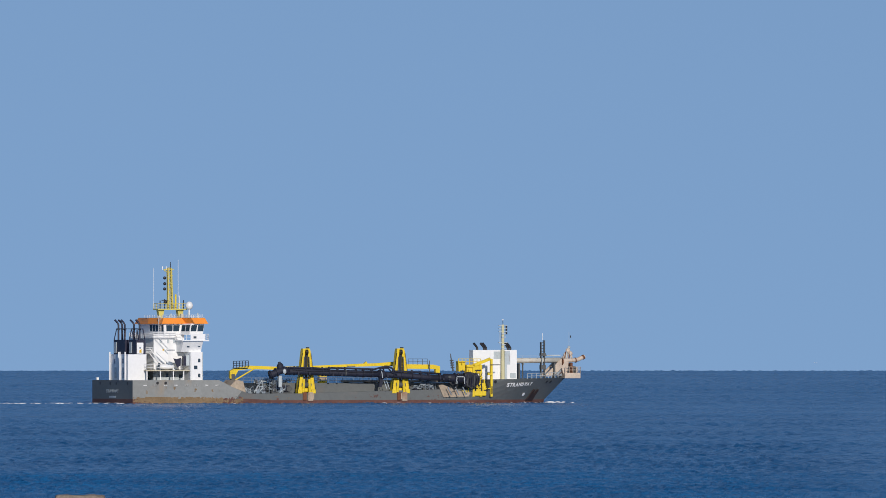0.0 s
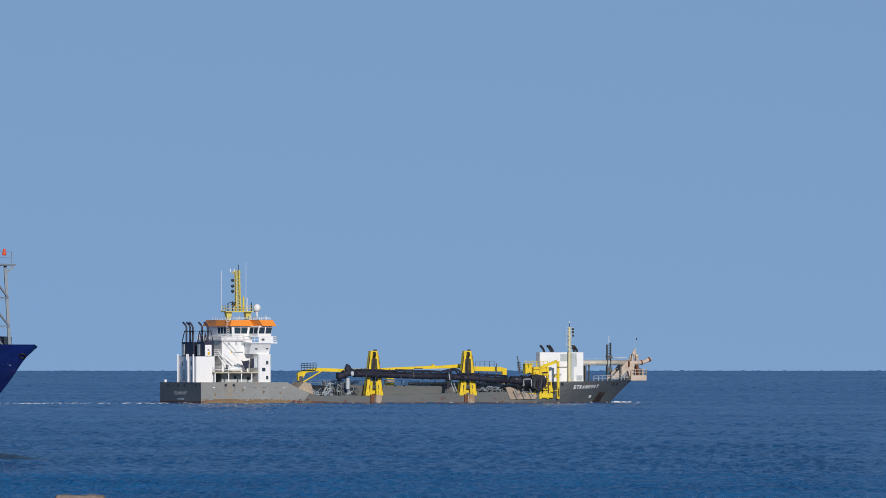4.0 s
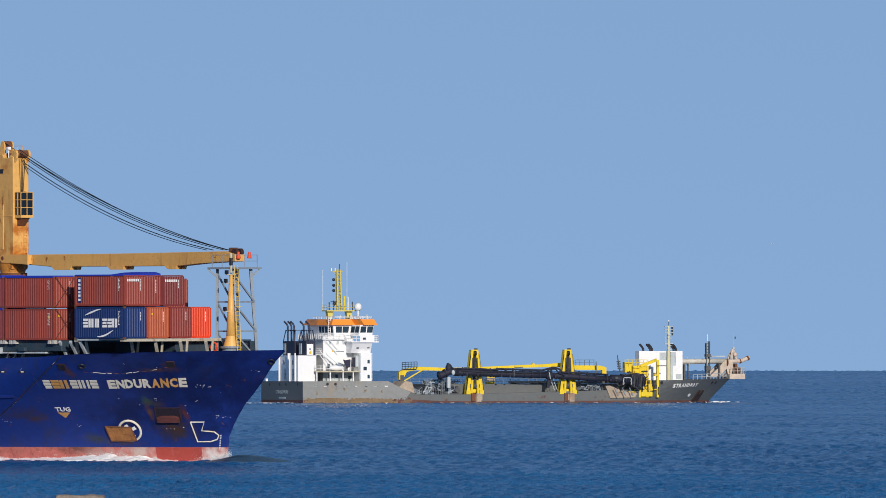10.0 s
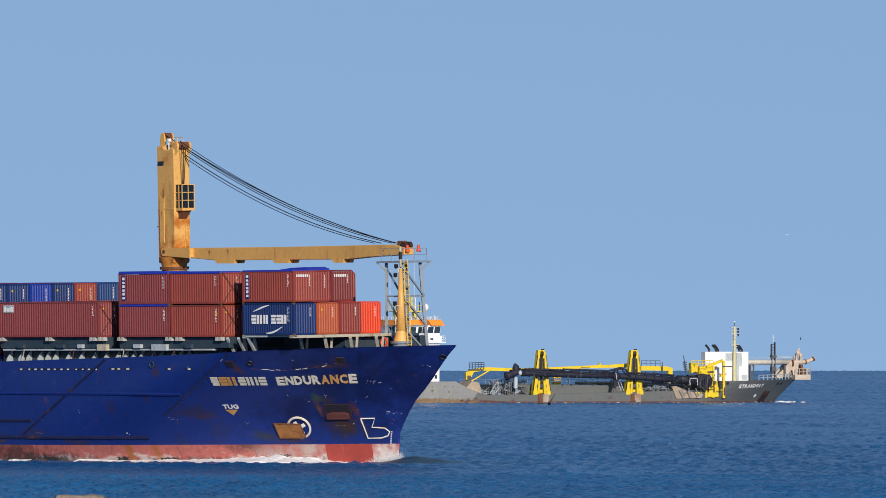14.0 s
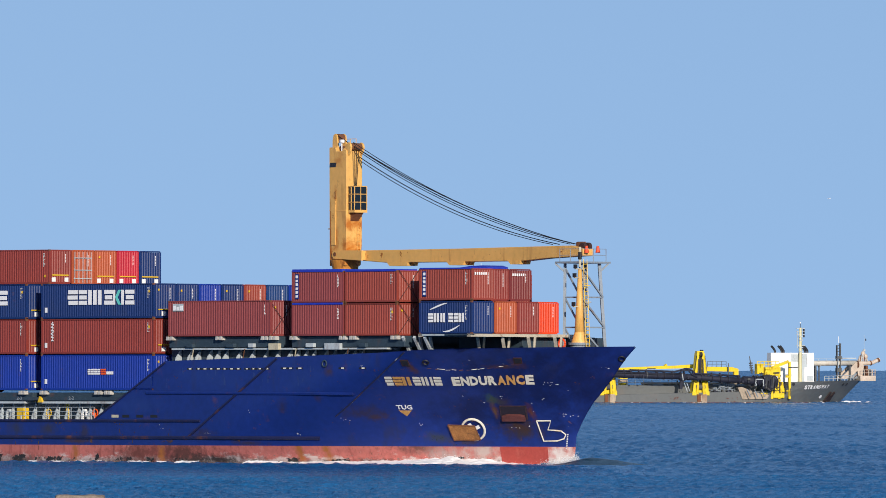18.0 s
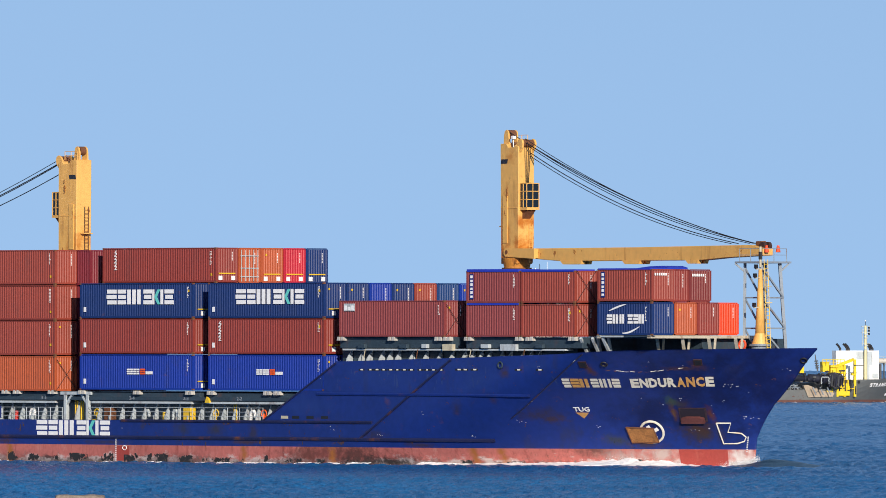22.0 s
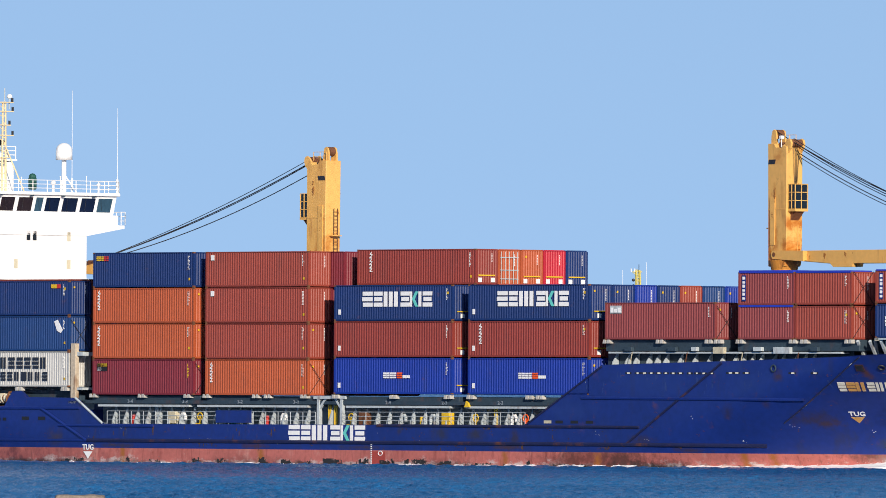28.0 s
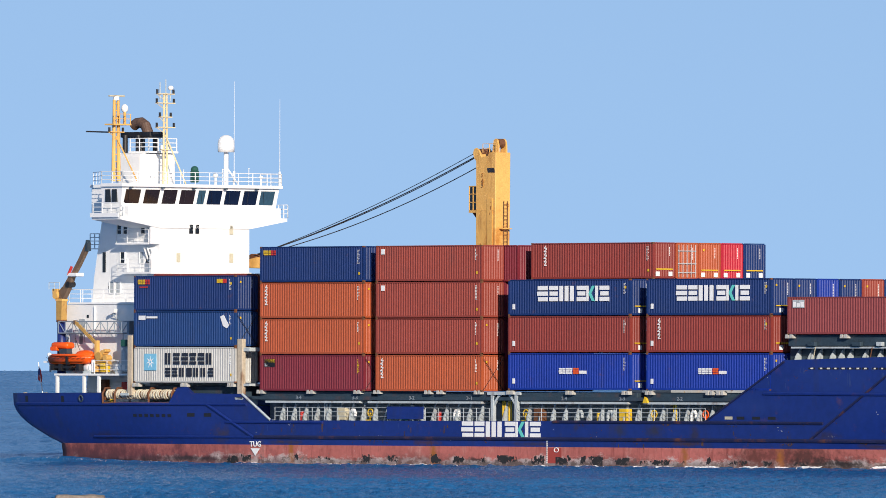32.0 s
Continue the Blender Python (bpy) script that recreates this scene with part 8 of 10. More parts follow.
def d_band(low, high, rows, lid=False):
    bm = bmesh.new()
    g = {}
    for s in (-1, 1):
        for i, x in enumerate(D_ST):
            for j in range(rows + 1):
                w = low(x) + (high(x) - low(x)) * j / rows
                xx = x + smooth01((x - 66) / 19.3) * (80.8 + max(0, w) * 1.05 - 85.3)
                y = d_half(xx, w) if i < len(D_ST) - 1 else 0
                g[s, i, j] = g[-1, i, j] if (s == 1 and i == len(D_ST) - 1) else bm.verts.new((xx, 10 + s * y, w))
    for s in (-1, 1):
        for i in range(len(D_ST) - 1):
            for j in range(rows):
                q = [g[s, i, j], g[s, i + 1, j], g[s, i + 1, j + 1], g[s, i, j + 1]]
                bm.faces.new(q if s < 0 else q[::-1])
    for j in range(rows):
        bm.faces.new((g[1, 0, j], g[-1, 0, j], g[-1, 0, j + 1], g[1, 0, j + 1]))
    if lid:
        for i in range(len(D_ST) - 2):
            bm.faces.new((g[-1, i, rows], g[-1, i + 1, rows], g[1, i + 1, rows], g[1, i, rows]))
        bm.faces.new((g[-1, len(D_ST) - 2, rows], g[-1, len(D_ST) - 1, rows], g[1, len(D_ST) - 2, rows]))
    return bm


dr = thing("dredger", "grey suction dredger with white houses and yellow gantries", "ship", rows=DREDGER_ROWS)
part("boot_topping", d_band(lambda x: -2.0, lambda x: 0.6 if x < 22 else 0.35, 2), G_RUST, dr, "rusty brown boot-topping")
part("hull_shell", d_band(lambda x: 0.6 if x < 22 else 0.35, lambda x: lerp(x, D_SHEER), 4, True), G_GREY, dr, "weathered grey hull plating")
sign("stern_mark", "STRANDWAY", 6.0, 0.6, pose(-0.04, 9.9, 1.97, 90, 0, -90), M_GREY, dr, "small pale lettering")
part("port_mark", boxm(-0.05, -0.01, 8.2, 11.4, 0.8, 1.1), M_GREY, dr, "small pale bar of writing")


def d_pose(x, w, lift=0.05):
    a, b = Vector((x - 0.4, 10 - d_half(x - 0.4, w), w)), Vector((x + 0.4, 10 - d_half(x + 0.4, w), w))
    ax = (b - a).normalized()
    c = Vector((x, 10 - d_half(x, w + 0.4), w + 0.4)) - Vector((x, 10 - d_half(x, w), w))
    nz = ax.cross(c.normalized()).normalized()
    up = nz.cross(ax)
    m = Matrix((ax, up, nz)).transposed().to_4x4()
    m.translation = Vector((x, 10 - d_half(x, w), w)) + nz * lift
    return m


for i, ch in enumerate("STRANDWAY"):
    sign("letter", ch, 0.56, 0.78, d_pose(70.45 + 0.64 * i, 2.95 + 0.02 * i), M_LETTER, dr, "white letter", 0.05)
o = part("anchor_pocket", prism(bmesh.new(), [(-1.1, -1.3), (1.1, -1.3), (1.0, -0.6), (0.85, 1.0), (0.4, 1.0), (0.3, 0.2), (-0.3, 0.2), (-0.4, 1.0), (-0.85, 1.0), (-0.9, -0.6)], 0.0, 0.2, "z"), mat("dark anchor recess", (0.035, 0.02, 0.02), 0.8, vary=0.4), dr, "dark anchor in its recess")
o.matrix_basis = d_pose(77.0, 1.4)
o = part("thruster_mark", rod(bmesh.new(), (0, 0, 0), (0, 0, 0.04), 0.35, n=14), M_LETTER, dr, "white round mark")
o.matrix_basis = d_pose(74.6, 1.3)
for x in (67.8, 79.6, 80.7):
    o = part("fairlead", rod(bmesh.new(), (0, 0, 0), (0, 0, 0.05), 0.28, n=12), M_BLACK, dr, "dark fairlead")
    o.matrix_basis = d_pose(x, 3.5)
k = 2.0
while k < 15.5:
    part("freeing_port", boxm(k, k + 0.6, -0.03, 0.02, 2.85, 3.05), M_LETTER, dr, "pale freeing port")
    k += 1.9
for x in (4.6, 6.1):
    part("fairlead", rod(bmesh.new(), (x, -0.04, 3.35), (x, 0.02, 3.35), 0.26, n=12), M_BLACK, dr)
for y in (2.5, 8.0, 11, 16):
    part("fairlead", rod(bmesh.new(), (-0.04, y, 3.3), (0.02, y, 3.3), 0.26, n=12), M_BLACK, dr)
for x, w in ((32.6, 1.6), (49.9, 1.6)):
    part("chute", boxm(x, x + 1.1, -0.1, 0.0, 0.5, 1.5), G_CREAM, dr, "pale worn chute")
part("quarter_plating", prism(bmesh.new(), [(0.0, 3.86), (16.0, 3.86), (18.6, 2.6), (20.2, 1.9), (19.0, 0.45), (0.0, 0.62)], -0.03, 0.0), G_AFT, dr, "chalky pale grey quarter plating")
rs = random.Random(2)
G_OCHRE = mat("ochre rust film", (0.22, 0.15, 0.08), 0.8, vary=0.35)
frayed("rust_band", lambda u, w: (u, -0.045, w), 0.05, 20.5, -0.3, 0.95, 0.1, 0.05, G_OCHRE, dr, "ochre rust band at the waterline", 0.02, rs, 0.4, 0.5)
frayed("rust_band", lambda u, w: (u, -0.05, w), 13, 23, -0.3, 1.1, 0.08, 0.06, G_RUST, dr, "rust and primer scrapes", 0.6, rs, 0.5, 0.6)
for k in range(18):
    x, z, n = rs.uniform(22, 66), rs.uniform(0.1, 0.7), rs.uniform(1.5, 5.0)
    frayed("rust_patch", lambda u, w: (u, 10 - d_half(u, w) - 0.03, w), x, x + n, z, z + rs.uniform(0.4, 0.8), 0.12, 0.1, (G_RUST, G_OCHRE)[k % 2], dr, "worn rusty patch", rs.uniform(0.75, 0.92), rs)
for k in range(8):
    x = rs.uniform(0.5, 16)
    frayed("rust_run", lambda u, w: (u, -0.04, w), x, x + 0.6, 1.2, rs.uniform(2.4, 3.4), 0.1, 0.1, G_OCHRE, dr, "thin rust run", 0.75, rs)
part("ramp", prism(bmesh.new(), [(18.2, 2.6), (19.6, 3.9), (20.9, 3.6), (21.4, 1.6), (18.9, 1.6)], 1.0, 6.0), G_CREAM, dr, "sandy cream bulwark ramp")
part("ramp", prism(bmesh.new(), [(57.0, 2.9), (57.8, 3.0), (60.5, 2.0), (63.0, 1.6), (62.6, 0.9), (57.9, 0.8)], -0.25, 0.6), G_CREAM, dr, "sandy cream chute")
part("hopper_coaming", boxm(24, 64, 2.5, 17.5, 1.4, 3.3), G_GREY, dr)
hr = bmesh.new()
rail(hr, [(24, 2.4, 3.3), (64, 2.4, 3.3)], 0.9, 2, 1.6, 0.03)
part("guard_rail", hr, M_STEEL, dr, "pale guard rail")
hr = bmesh.new()
rail(hr, [(24, 17.4, 3.3), (64, 17.4, 3.3)], 0.9, 2, 1.6, 0.03)
part("guard_rail", hr, M_STEEL, dr, "pale guard rail")
part("walkway_pipe", rod(bmesh.new(), (40, 3.2, 3.6), (62, 3.2, 3.6), 0.22, n=10), G_CREAM, dr, "cream pipe")

# after house and bridge
ah = thing("bridge_house", "white bridge house with an orange roof edge", "deckhouse", place=pose(0, 0, 0), rows=DREDGER_ROWS)
part("wall_block", boxm(11.06, 13.4, 1.0, 19.0, 3.85, 8.75), M_WHITE, ah, "white wall block")
part("wall_block", boxm(5.4, 11.06, 4.0, 16.0, 5.7, 11.8), M_WHITE, ah, "white wall block")
# wall under the boat deck; grey paint stands in for its shade
part("wall_block", boxm(5.6, 11.06, 4.6, 15.4, 3.85, 5.7), M_GREY, ah, "lower wall with its shade put into grey paint")
part("wall_block", prism(bmesh.new(), [(1.7, 8.75), (18.3, 8.75), (19.4, 10.6), (0.6, 10.6)], 9.6, 13.3, "x"), M_WHITE, ah, "white block flaring out below the wing")
part("wing_floor", boxm(9.3, 14.3, 0.25, 19.75, 10.6, 10.78), M_WHITE, ah, "white bridge wing floor")
part("wing", boxm(10.9, 13.5, 0.3, 0.4, 10.78, 11.85), M_WHITE, ah, "white wing bulwark")
part("wing_rail", rail(bmesh.new(), [(9.4, 3.9, 10.78), (9.4, 0.35, 10.78), (10.9, 0.35, 10.78)], 1.05, 2, 0.8, 0.04), M_WHITE, ah, "white wing rail")
part("wing_rail", rail(bmesh.new(), [(13.5, 0.35, 10.78), (14.25, 0.35, 10.78), (14.25, 4, 10.78)], 1.05, 3, 0.7, 0.04), M_WHITE, ah, "white wing rail")
part("vent", boxm(11.4, 11.9, 0.22, 0.32, 11.1, 11.45), M_COAM, ah, "dark vent in the wing bulwark")


def loft(bm, low, z0, high, z1):
    """A closed ring of walls between two outlines of as many corners, with floor and lid."""
    a, b = [bm.verts.new((x, y, z0)) for x, y in low], [bm.verts.new((x, y, z1)) for x, y in high]
    for i in range(len(a)):
        j = (i + 1) % len(a)
        bm.faces.new((a[i], a[j], b[j], b[i]))
    bm.faces.new(a[::-1]), bm.faces.new(b)
    bmesh.ops.recalc_face_normals(bm, faces=bm.faces[:])
    return bm


def grown(outline, d):
    return [(x + d * (1 if x > 9.5 else -1), y + d * (1 if y > 10 else -1)) for x, y in outline]


PLAN = [(13.5, 1.3), (11.0, 1.3), (10.3, 4.0), (7.4, 4.0), (6.8, 9.6), (7.4, 16.0), (10.3, 16.0), (11.0, 18.7), (13.5, 18.7)]
LOW, HIGH = PLAN, grown(PLAN, 0.22)
wheel_d = part("wheelhouse", loft(bmesh.new(), LOW, 11.7, HIGH, 13.65), M_WHITE, ah, "white wheelhouse with raked windows")


def facet_window(i, f0, f1, g0=0.32, g1=0.87):
    """A raked pane in the wheelhouse's wall i, between two shares of its length and height."""
    a, b, c, d = (Vector((*p, z)) for p, z in ((LOW[i], 11.7), (LOW[i + 1], 11.7), (HIGH[i], 13.65), (HIGH[i + 1], 13.65)))
    at = lambda f, g: a.lerp(b, f).lerp(c.lerp(d, f), g)
    quad = [at(f0, g0), at(f1, g0), at(f1, g1), at(f0, g1)]
    nz = (quad[1] - quad[0]).cross(quad[3] - quad[0]).normalized()
    mid = sum(quad, Vector()) / 4
    if (mid - Vector((10, 10, 12.5))).dot(nz) < 0:
        nz = -nz
    bm = bmesh.new()
    lo_, hi_ = [bm.verts.new(p - nz * 0.05) for p in quad], [bm.verts.new(p + nz * 0.03) for p in quad]
    bm.faces.new(hi_), bm.faces.new(lo_[::-1])
    for k in range(4):
        bm.faces.new((lo_[k], lo_[(k + 1) % 4], hi_[(k + 1) % 4], hi_[k]))
    bmesh.ops.recalc_face_normals(bm, faces=bm.faces[:])
    part("window", bm, G_WIN, wheel_d, "dark raked window pane")


for i, spans in ((0, ((0.02, 0.45), (0.53, 0.94))), (1, ((0.08, 0.46), (0.54, 0.92))), (2, ((0.1, 0.46), (0.5, 0.86))), (3, ((0.04, 0.2), (0.23, 0.38), (0.41, 0.56), (0.62, 0.76), (0.8, 0.95)))):
    for f0, f1 in spans:
        facet_window(i, f0, f1)
part("roof_edge", loft(bmesh.new(), grown(PLAN, 0.75), 13.62, grown(PLAN, 0.25), 14.65), G_ORANGE, ah, "orange sloping roof edge")
part("roof_lid", loft(bmesh.new(), grown(PLAN, 0.24), 14.652, grown(PLAN, 0.2), 14.7), M_GREY, ah)
rr = bmesh.new()
rail(rr, [(6.4, 11.0, 14.7), (7.5, 4.1, 14.7), (10.3, 4.1, 14.7), (11.0, 1.3, 14.7), (13.5, 1.3, 14.7), (13.5, 18.7, 14.7)], 0.45, 2, 0.9, 0.03)
part("guard_rail", rr, M_WHITE, ah, "low white roof rail")
for z, x0, y0 in ((8.5, 4.1, 4.6), (11.1, 5.0, 3.4)):
    part("gallery", boxm(x0, 5.5 if z < 9 else 9.3, y0, 15, z, z + 0.13), M_WHITE, ah, "white gallery")
    part("guard_rail", rail(bmesh.new(), [(x0 + 0.05, 15, z), (x0 + 0.05, y0 + 0.05, z), (5.4 if z < 9 else 9.3, y0 + 0.05, z)], 1.0, 3, 1.0, 0.035), M_WHITE, ah, "white guard rail")
part("boat_deck", boxm(3.0, 11.06, 1.3, 18.7, 5.42, 5.62), M_CREAM, ah, "pale boat deck")
part("guard_rail", rail(bmesh.new(), [(3.05, 18.6, 5.62), (3.05, 1.35, 5.62), (5.6, 1.35, 5.62)], 0.9, 2, 0.9, 0.035), M_WHITE, ah, "white guard rail")
for x in (3.2, 5.7, 8.1, 10.0):
    part("post", boxm(x - 0.09, x + 0.09, 1.4, 1.6, 3.85, 5.42), M_WHITE, ah, "white deck post")
for x, y, z, w_ in ((6.5, 4.0, 10.3, 0.4), (7.9, 4.0, 10.3, 0.4), (9.0, 4.0, 10.3, 0.35), (12.5, 1.0, 6.95, 0.42), (11.75, 1.0, 5.75, 0.62), (12.5, 1.0, 4.35, 0.42), (6.6, 4.6, 4.4, 0.45), (7.9, 4.6, 4.4, 0.45), (9.1, 4.6, 4.4, 0.45), (10.3, 4.6, 4.2, 0.6)):
    pane = part("window", boxm(x, x + w_, y - 0.05, y + 0.03, z, z + 0.62, bevel=0.02), G_WIN if y < 3.9 or z < 6 else M_GREY, ah, "dark window pane" if y < 3.9 or z < 6 else "pale covered window")
    part("sill", boxm(x - 0.06, x + w_ + 0.06, y - 0.08, y + 0.02, z - 0.06, z - 0.005), M_WHITE, pane)
for x, z in ((10.5, 9.55), (12.5, 9.6)):
    part("window", boxm(x, x + 0.45, 1.1, 1.35, z, z + 0.65), G_WIN, ah, "dark window pane")
part("nameplate", boxm(7.5, 9.3, 3.94, 4.0, 8.98, 9.14), M_STEEL, ah, "small dark bar of writing")
part("emblem", boxm(7.05, 7.3, 3.94, 4.0, 8.95, 9.25), M_YELLOW, ah, "small yellow and dark emblem")
lad = bmesh.new()
for x in (6.55, 6.95):
    rod(lad, (x, 4.5, 11.2), (x, 4.5, 15.0), 0.05, n=5)
for k in range(11):
    rod(lad, (6.55, 4.5, 11.3 + 0.35 * k), (6.95, 4.5, 11.3 + 0.35 * k), 0.035, n=4)
part("ladder", lad, M_WHITE, ah, "white ladder")
st = bmesh.new()
for a, b in (((4.4, 3.3, 8.5), (6.6, 3.3, 5.7)), ((5.6, 3.5, 11.0), (7.9, 3.5, 8.6))):
    for d in (0.0, 0.85):
        beam(st, (a[0], a[1], a[2] + d), (b[0], b[1], b[2] + d), 0.09, 0.11)
part("stairs", st, M_WHITE, ah, "white outside stairs")
part("davit", beam(bmesh.new(), (5.3, 2.2, 8.7), (8.0, 2.2, 6.4), 0.2, 0.24), M_WHITE, ah, "white sloping davit arm")
part("davit", beam(bmesh.new(), (8.0, 2.2, 6.4), (8.5, 2.2, 5.6), 0.2, 0.2), M_WHITE, ah)
lock = part("locker", boxm(10.55, 11.25, 1.7, 2.5, 6.35, 8.15, bevel=0.05), M_GREY, ah, "tall grey locker")
part("side", boxm(10.1, 10.52, 1.75, 2.5, 6.35, 8.0), G_DNAVY, lock, "dark locker side")
for x in (11.16, 13.3):
    part("pipe", rod(bmesh.new(), (x, 0.95, 3.9), (x, 0.95, 8.7), 0.05, n=6), M_GREY, ah)
part("floodlight", boxm(12.0, 12.5, 8.0, 8.5, 14.7, 15.4, bevel=0.05), M_CREAM, ah, "cream searchlight")
for x, y, h in ((13.2, 3.0, 0.8), (12.6, 6.0, 0.9), (9.0, 5.0, 0.7)):
    part("roof_lamp", rod(bmesh.new(), (x, y, 14.7), (x, y, 14.7 + h), 0.14, n=8), M_GREY, ah)
lbt = thing("rescue_boat", "small white and grey boat under a davit", "boat", place=pose(6.3, 2.4, 5.62), rows=DREDGER_ROWS)
part("hull", ball(bmesh.new(), (0.9, 0, 0.55), 1.5, 0.6, 0.5, 14), M_WHITE, lbt, "white boat hull", True)
part("canopy", ball(bmesh.new(), (1.4, 0, 1.0), 0.7, 0.5, 0.5, 12), M_STEEL, lbt, "grey boat canopy", True)
part("engine", boxm(-0.7, -0.3, -0.2, 0.2, 0.5, 1.2, bevel=0.05), M_COAM, lbt, "dark outboard engine")
awn = thing("awning", "navy three-cornered awning hung by the boat", "awning", place=pose(8.3, 2.0, 5.9), rows=DREDGER_ROWS)
part("cloth", prism(bmesh.new(), [(0.0, 1.75), (0.5, 1.6), (1.4, 1.8), (1.35, 0.5), (0.7, 0.1), (0.4, 0.8)], -0.05, 0.05), G_DNAVY, awn, "navy cloth")
part("post", rod(bmesh.new(), (1.4, 0, -0.28), (1.4, 0, 1.9), 0.05, n=6), M_WHITE, awn)

for x0, y0, y1, ny0, ny1, pipes in ((0.1, 2.5, 6.2, 2.6, 6.1, ((2.1, 4.9), (2.6, 3.5))), (0.8, 6.9, 13.2, 8.0, 13.6, ((2.0, 12.3), (2.3, 11.3), (2.5, 10.5)))):
    cs = thing("engine_casing", "white engine casing with navy top and black exhausts", "casing", "engine casings", pose(0, 0, 3.85), DREDGER_ROWS)
    part("wall", boxm(x0, 3.5, y0, y1, 0, 4.42), M_WHITE, cs, "white casing wall")
    part("top", boxm(1.6, 3.4, ny0, ny1, 4.42, 7.0), G_DNAVY, cs, "navy casing top")
    part("louvre", boxm(1.52, 1.6, ny1 - 1.5, ny1 - 0.4, 4.7, 6.6), M_GREY, cs, "grey louvre")
    part("ledge", boxm(x0 - 0.06, 3.55, y0 - 0.05, y1 + 0.05, 4.42, 4.5), M_WHITE, cs)
    if y0 < 3:
        panel = part("panel", boxm(1.75, 2.95, 2.52, 2.6, 4.6, 6.5), M_WHITE, cs, "white emblem panel")
        part("emblem", prism(bmesh.new(), [(2.2, 4.75), (2.6, 4.75), (2.6, 5.4), (2.2, 5.15)], 2.48, 2.52), M_YELLOW, panel, "yellow and black emblem")
        part("emblem", boxm(2.2, 2.5, 2.48, 2.52, 5.45, 5.75), M_STEEL, panel)
    for x, y in pipes:
        part("exhaust", tube(bmesh.new(), [(x, y, 7.0), (x, y, 9.6), (x - 0.15, y + 0.15, 10.0), (x - 0.5, y + 0.5, 10.45)], 0.17, 8), G_DNAVY, cs, "dark bent exhaust pipe")
        part("collar", rod(bmesh.new(), (x, y, 8.7), (x, y, 8.95), 0.24, n=8), M_BLACK, cs)
    for y in (ny0 + 0.1, ny1 - 0.1):
        part("brace", tube(bmesh.new(), [(1.65, y, 7.0), (1.95, y * 0.85 + 0.075 * (ny0 + ny1), 8.9), (3.0, y * 0.85 + 0.075 * (ny0 + ny1), 8.9), (3.3, y, 7.0)], 0.09, 6), G_DNAVY, cs, "dark pipe brace")
    part("cross_brace", rod(bmesh.new(), (2.0, ny0 + 0.3, 8.9), (2.0, ny1 - 0.3, 8.9), 0.08, n=6), G_DNAVY, cs)
    for k in (0.25, 0.95):
        part("pipe", rod(bmesh.new(), (x0 - 0.2, y0 + (y1 - y0) * k, 0), (x0 - 0.2, y0 + (y1 - y0) * k, 4.9), 0.14, n=8), M_WHITE, cs, "white stand pipe")
    dr_ = part("door", boxm(x0 - 0.05, x0, y0 + (y1 - y0) * 0.5, y0 + (y1 - y0) * 0.5 + 0.9, 0.3, 2.2), M_GREY, cs, "pale grey door")
    part("handle", boxm(x0 - 0.09, x0 - 0.05, y0 + (y1 - y0) * 0.5 + 0.1, y0 + (y1 - y0) * 0.5 + 0.2, 1.1, 1.3), M_BLACK, dr_)
    part("vent", boxm(x0 - 0.06, x0, y0 + (y1 - y0) * 0.6, y0 + (y1 - y0) * 0.6 + 0.5, 2.9, 3.7), M_STEEL, cs, "grey vent")
part("bollard", boxm(0.3, 0.7, 18.6, 19.0, 3.85, 4.3), M_WHITE, dr, "white bollard")

tm = thing("lattice_mast", "yellow radar mast with platform and black signal balls", "mast", place=pose(10.8, 10, 14.75), rows=DREDGER_ROWS)
G_MAST = mat("olive yellow mast paint", (0.62, 0.52, 0.12), 0.5, vary=0.18)
for x in (-0.42, 0.34):
    for y in (-0.3, 0.3):
        part("post", rod(bmesh.new(), (x, y, 1.4), (x * 0.8 - 0.2, y * 0.7, 8.6), 0.13, n=8), G_MAST, tm)
ru = bmesh.new()
for k in range(13):
    z = 2.5 + 0.48 * k
    for y in (-0.28, 0.28):
        rod(ru, (-0.4, y, z), (0.32, y, z), 0.045, n=5)
        rod(ru, (-0.4 if k % 2 else 0.32, y, z), (0.32 if k % 2 else -0.4, y, z + 0.48), 0.035, n=5)
part("lattice", ru, G_MAST, tm)
part("platform", boxm(-2.8, 2.6, -1.2, 1.2, 1.3, 1.5), G_MAST, tm)
part("guard_rail", rail(bmesh.new(), [(2.55, -1.15, 1.5), (-2.75, -1.15, 1.5), (-2.75, 1.15, 1.5)], 0.9, 2, 0.8, 0.04), G_MAST, tm)
for x in (-1.9, 1.7):
    part("leg", prism(bmesh.new(), [(x - 0.3, -0.1), (x + 0.3, -0.1), (x + 0.55, 1.3), (x - 0.55, 1.3)], -0.5, 0.5), G_MAST, tm)
for x, y, h in ((-2.3, -1.6, 1.4), (-1.5, -1.8, 1.7), (1.2, -1.8, 2.3), (2.1, -1.4, 1.5)):
    part("aerial", rod(bmesh.new(), (x, y * 0.6, 1.45), (x, y * 0.6, 1.5 + h), 0.09, n=6), M_BLACK if h < 2 else M_WHITE, tm, "small aerial")
part("scanner", boxm(-2.0, -0.8, -1.1, -0.9, 2.9, 3.05), M_BLACK, tm, "dark radar scanner")
for x in (-1.5, -0.8):
    part("lamp", rod(bmesh.new(), (x, 0, 8.3), (x, 0, 8.9), 0.09, n=6), M_WHITE, tm, "white masthead lamp")
part("stay", rod(bmesh.new(), (0, 0, 7.4), (-1.3, 0, 8.3), 0.06, n=5), G_MAST, tm)
for z in (4.95, 5.85, 6.85):
    part("ball", ball(bmesh.new(), (-1.15, -0.2, z), 0.28, 0.28, 0.28, 10), M_BLACK, tm, "black signal ball")
